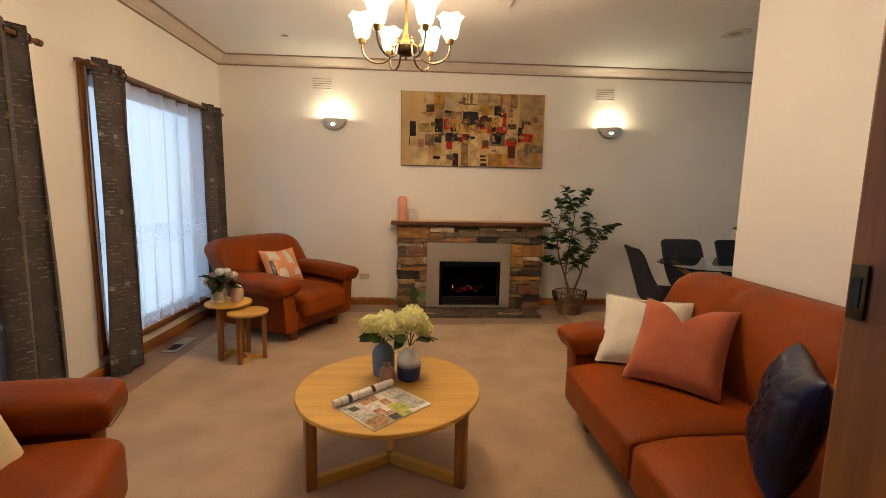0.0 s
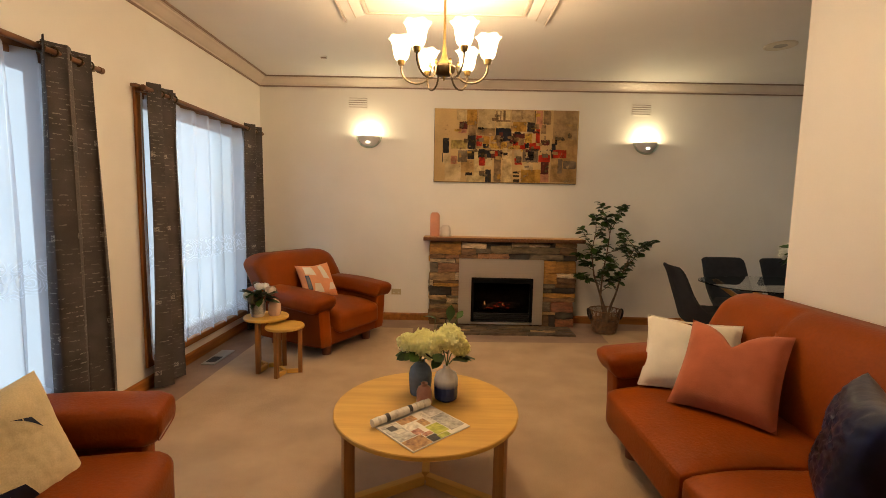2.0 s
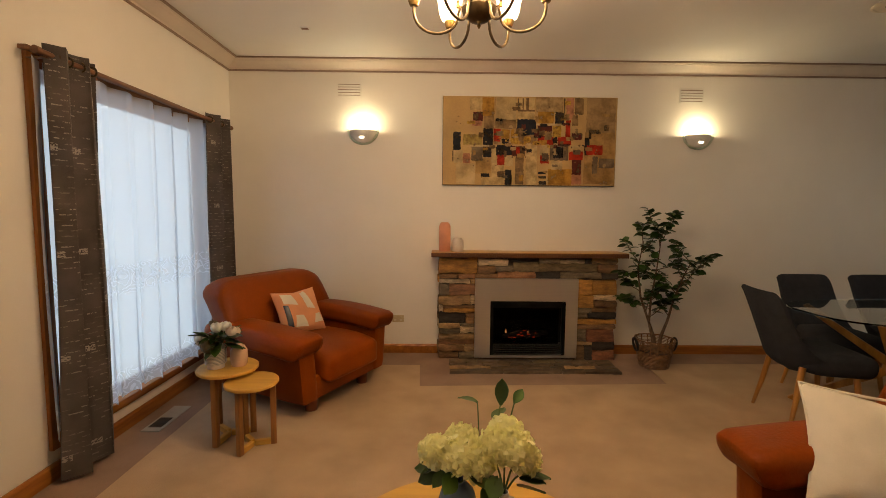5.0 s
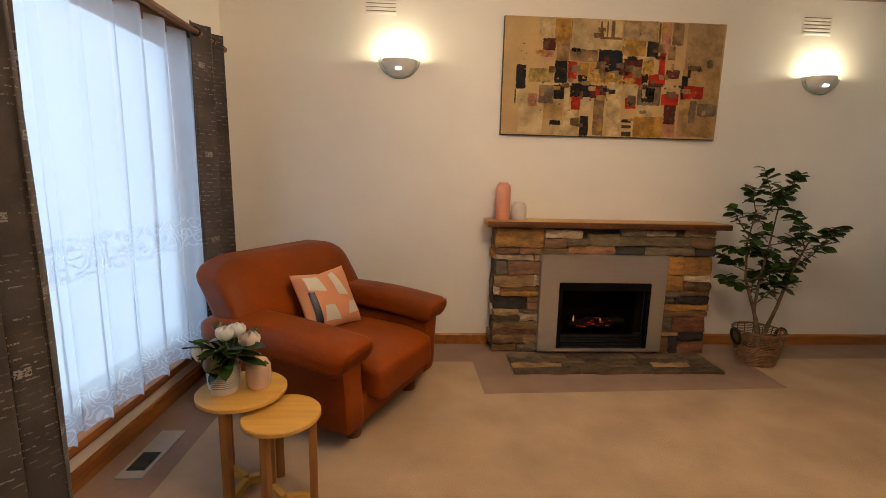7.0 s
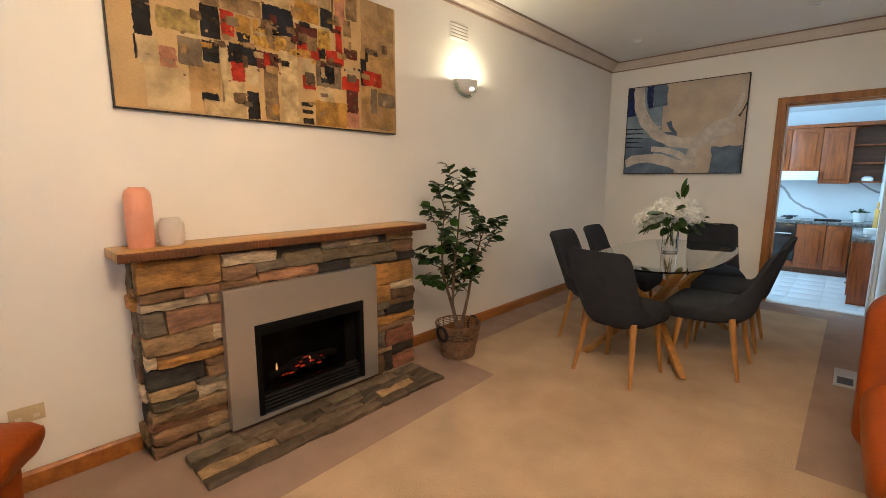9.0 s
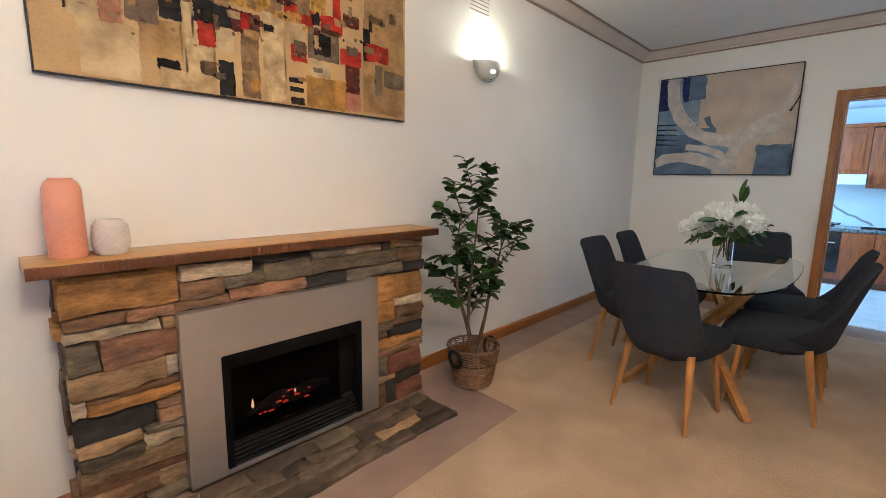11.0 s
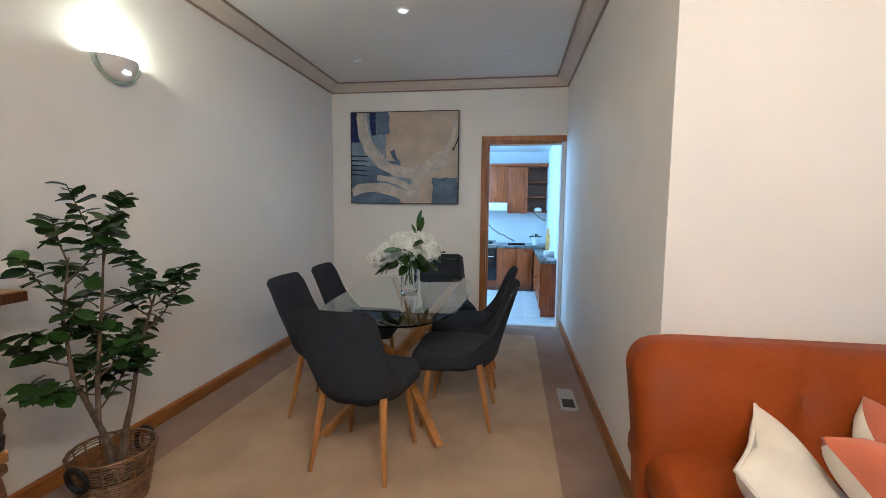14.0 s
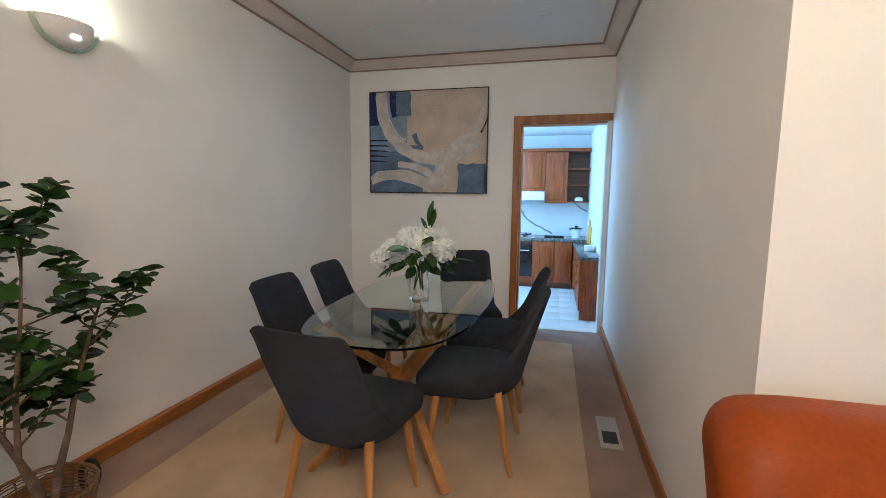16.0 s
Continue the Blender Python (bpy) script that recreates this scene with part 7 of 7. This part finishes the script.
for zz in (1.27, 1.52, 1.76):
    part("shelf", boxes(((7.56, KY0 + 0.552, zz), (KX - 0.031, 2.992, zz + 0.018)), bevel=0.002), M_CABINET, osf)
solid("folded_cloth", rbox((0.16, 0.12, 0.05), 0.02, 5, 0.02, None, (7.64, 2.82, 1.313)), M_WHITE, "white folded cloth on the open shelf", "cloth")
hood = thing("range_hood", T((0, 0, 0)), "white slimline range hood under a cabinet", "range hood")
part("canopy", boxes(((7.36, 3.322, 1.30), (KX - 0.01, 4.0, 1.428)), bevel=0.006), M_WHITE, hood)
part("filter", boxes(((7.40, 3.33, 1.303), (7.8, 3.96, 1.309))), M_STEEL, hood)
hp = thing("herb_pot", T((7.52, 2.84, 0.743)), "white pot with a small green plant on the worktop", "plant")
part("pot", lathe([(0.0, 0.0), (0.06, 0.0), (0.075, 0.13), (0.068, 0.13), (0.0, 0.11)], 20), M_WHITE, hp)
rg = random.Random(2)
for i in range(22):
    a = rg.uniform(0, 6.28)
    put_leaf(LS_P, hp, (0.03 * math.cos(a), 0.03 * math.sin(a), 0.12), (math.cos(a), math.sin(a), rg.uniform(0.1, 1.2)), rg)
bo = thing("chopping_board", pose(7.0, 2.69, 0.706, 0, 0, 8), "timber paddle chopping board standing on the worktop", "chopping board")
part("board", boxes(((-0.11, -0.009, 0.0), (0.11, 0.009, 0.24)), ((-0.025, -0.009, 0.24), (0.025, 0.009, 0.33)), bevel=0.006), M_OAK, bo)
tr = thing("tray", T((7.45, 3.16, 0.743)), "dark flat tray on the worktop", "tray")
part("base", boxes(((-0.09, -0.14, 0.0), (0.09, 0.14, 0.006)), ((-0.09, -0.14, 0.006), (-0.08, 0.14, 0.02)), ((0.08, -0.14, 0.006), (0.09, 0.14, 0.02)), bevel=0.002), M_BLACKGLOSS, tr)
bx = thing("white_canister", T((6.2, 2.74, 0.706)), "low white container on the worktop", "container")
part("body", lathe([(0.0, 0.0), (0.06, 0.0), (0.065, 0.01), (0.065, 0.06), (0.0, 0.07)], 20), M_WHITE, bx)
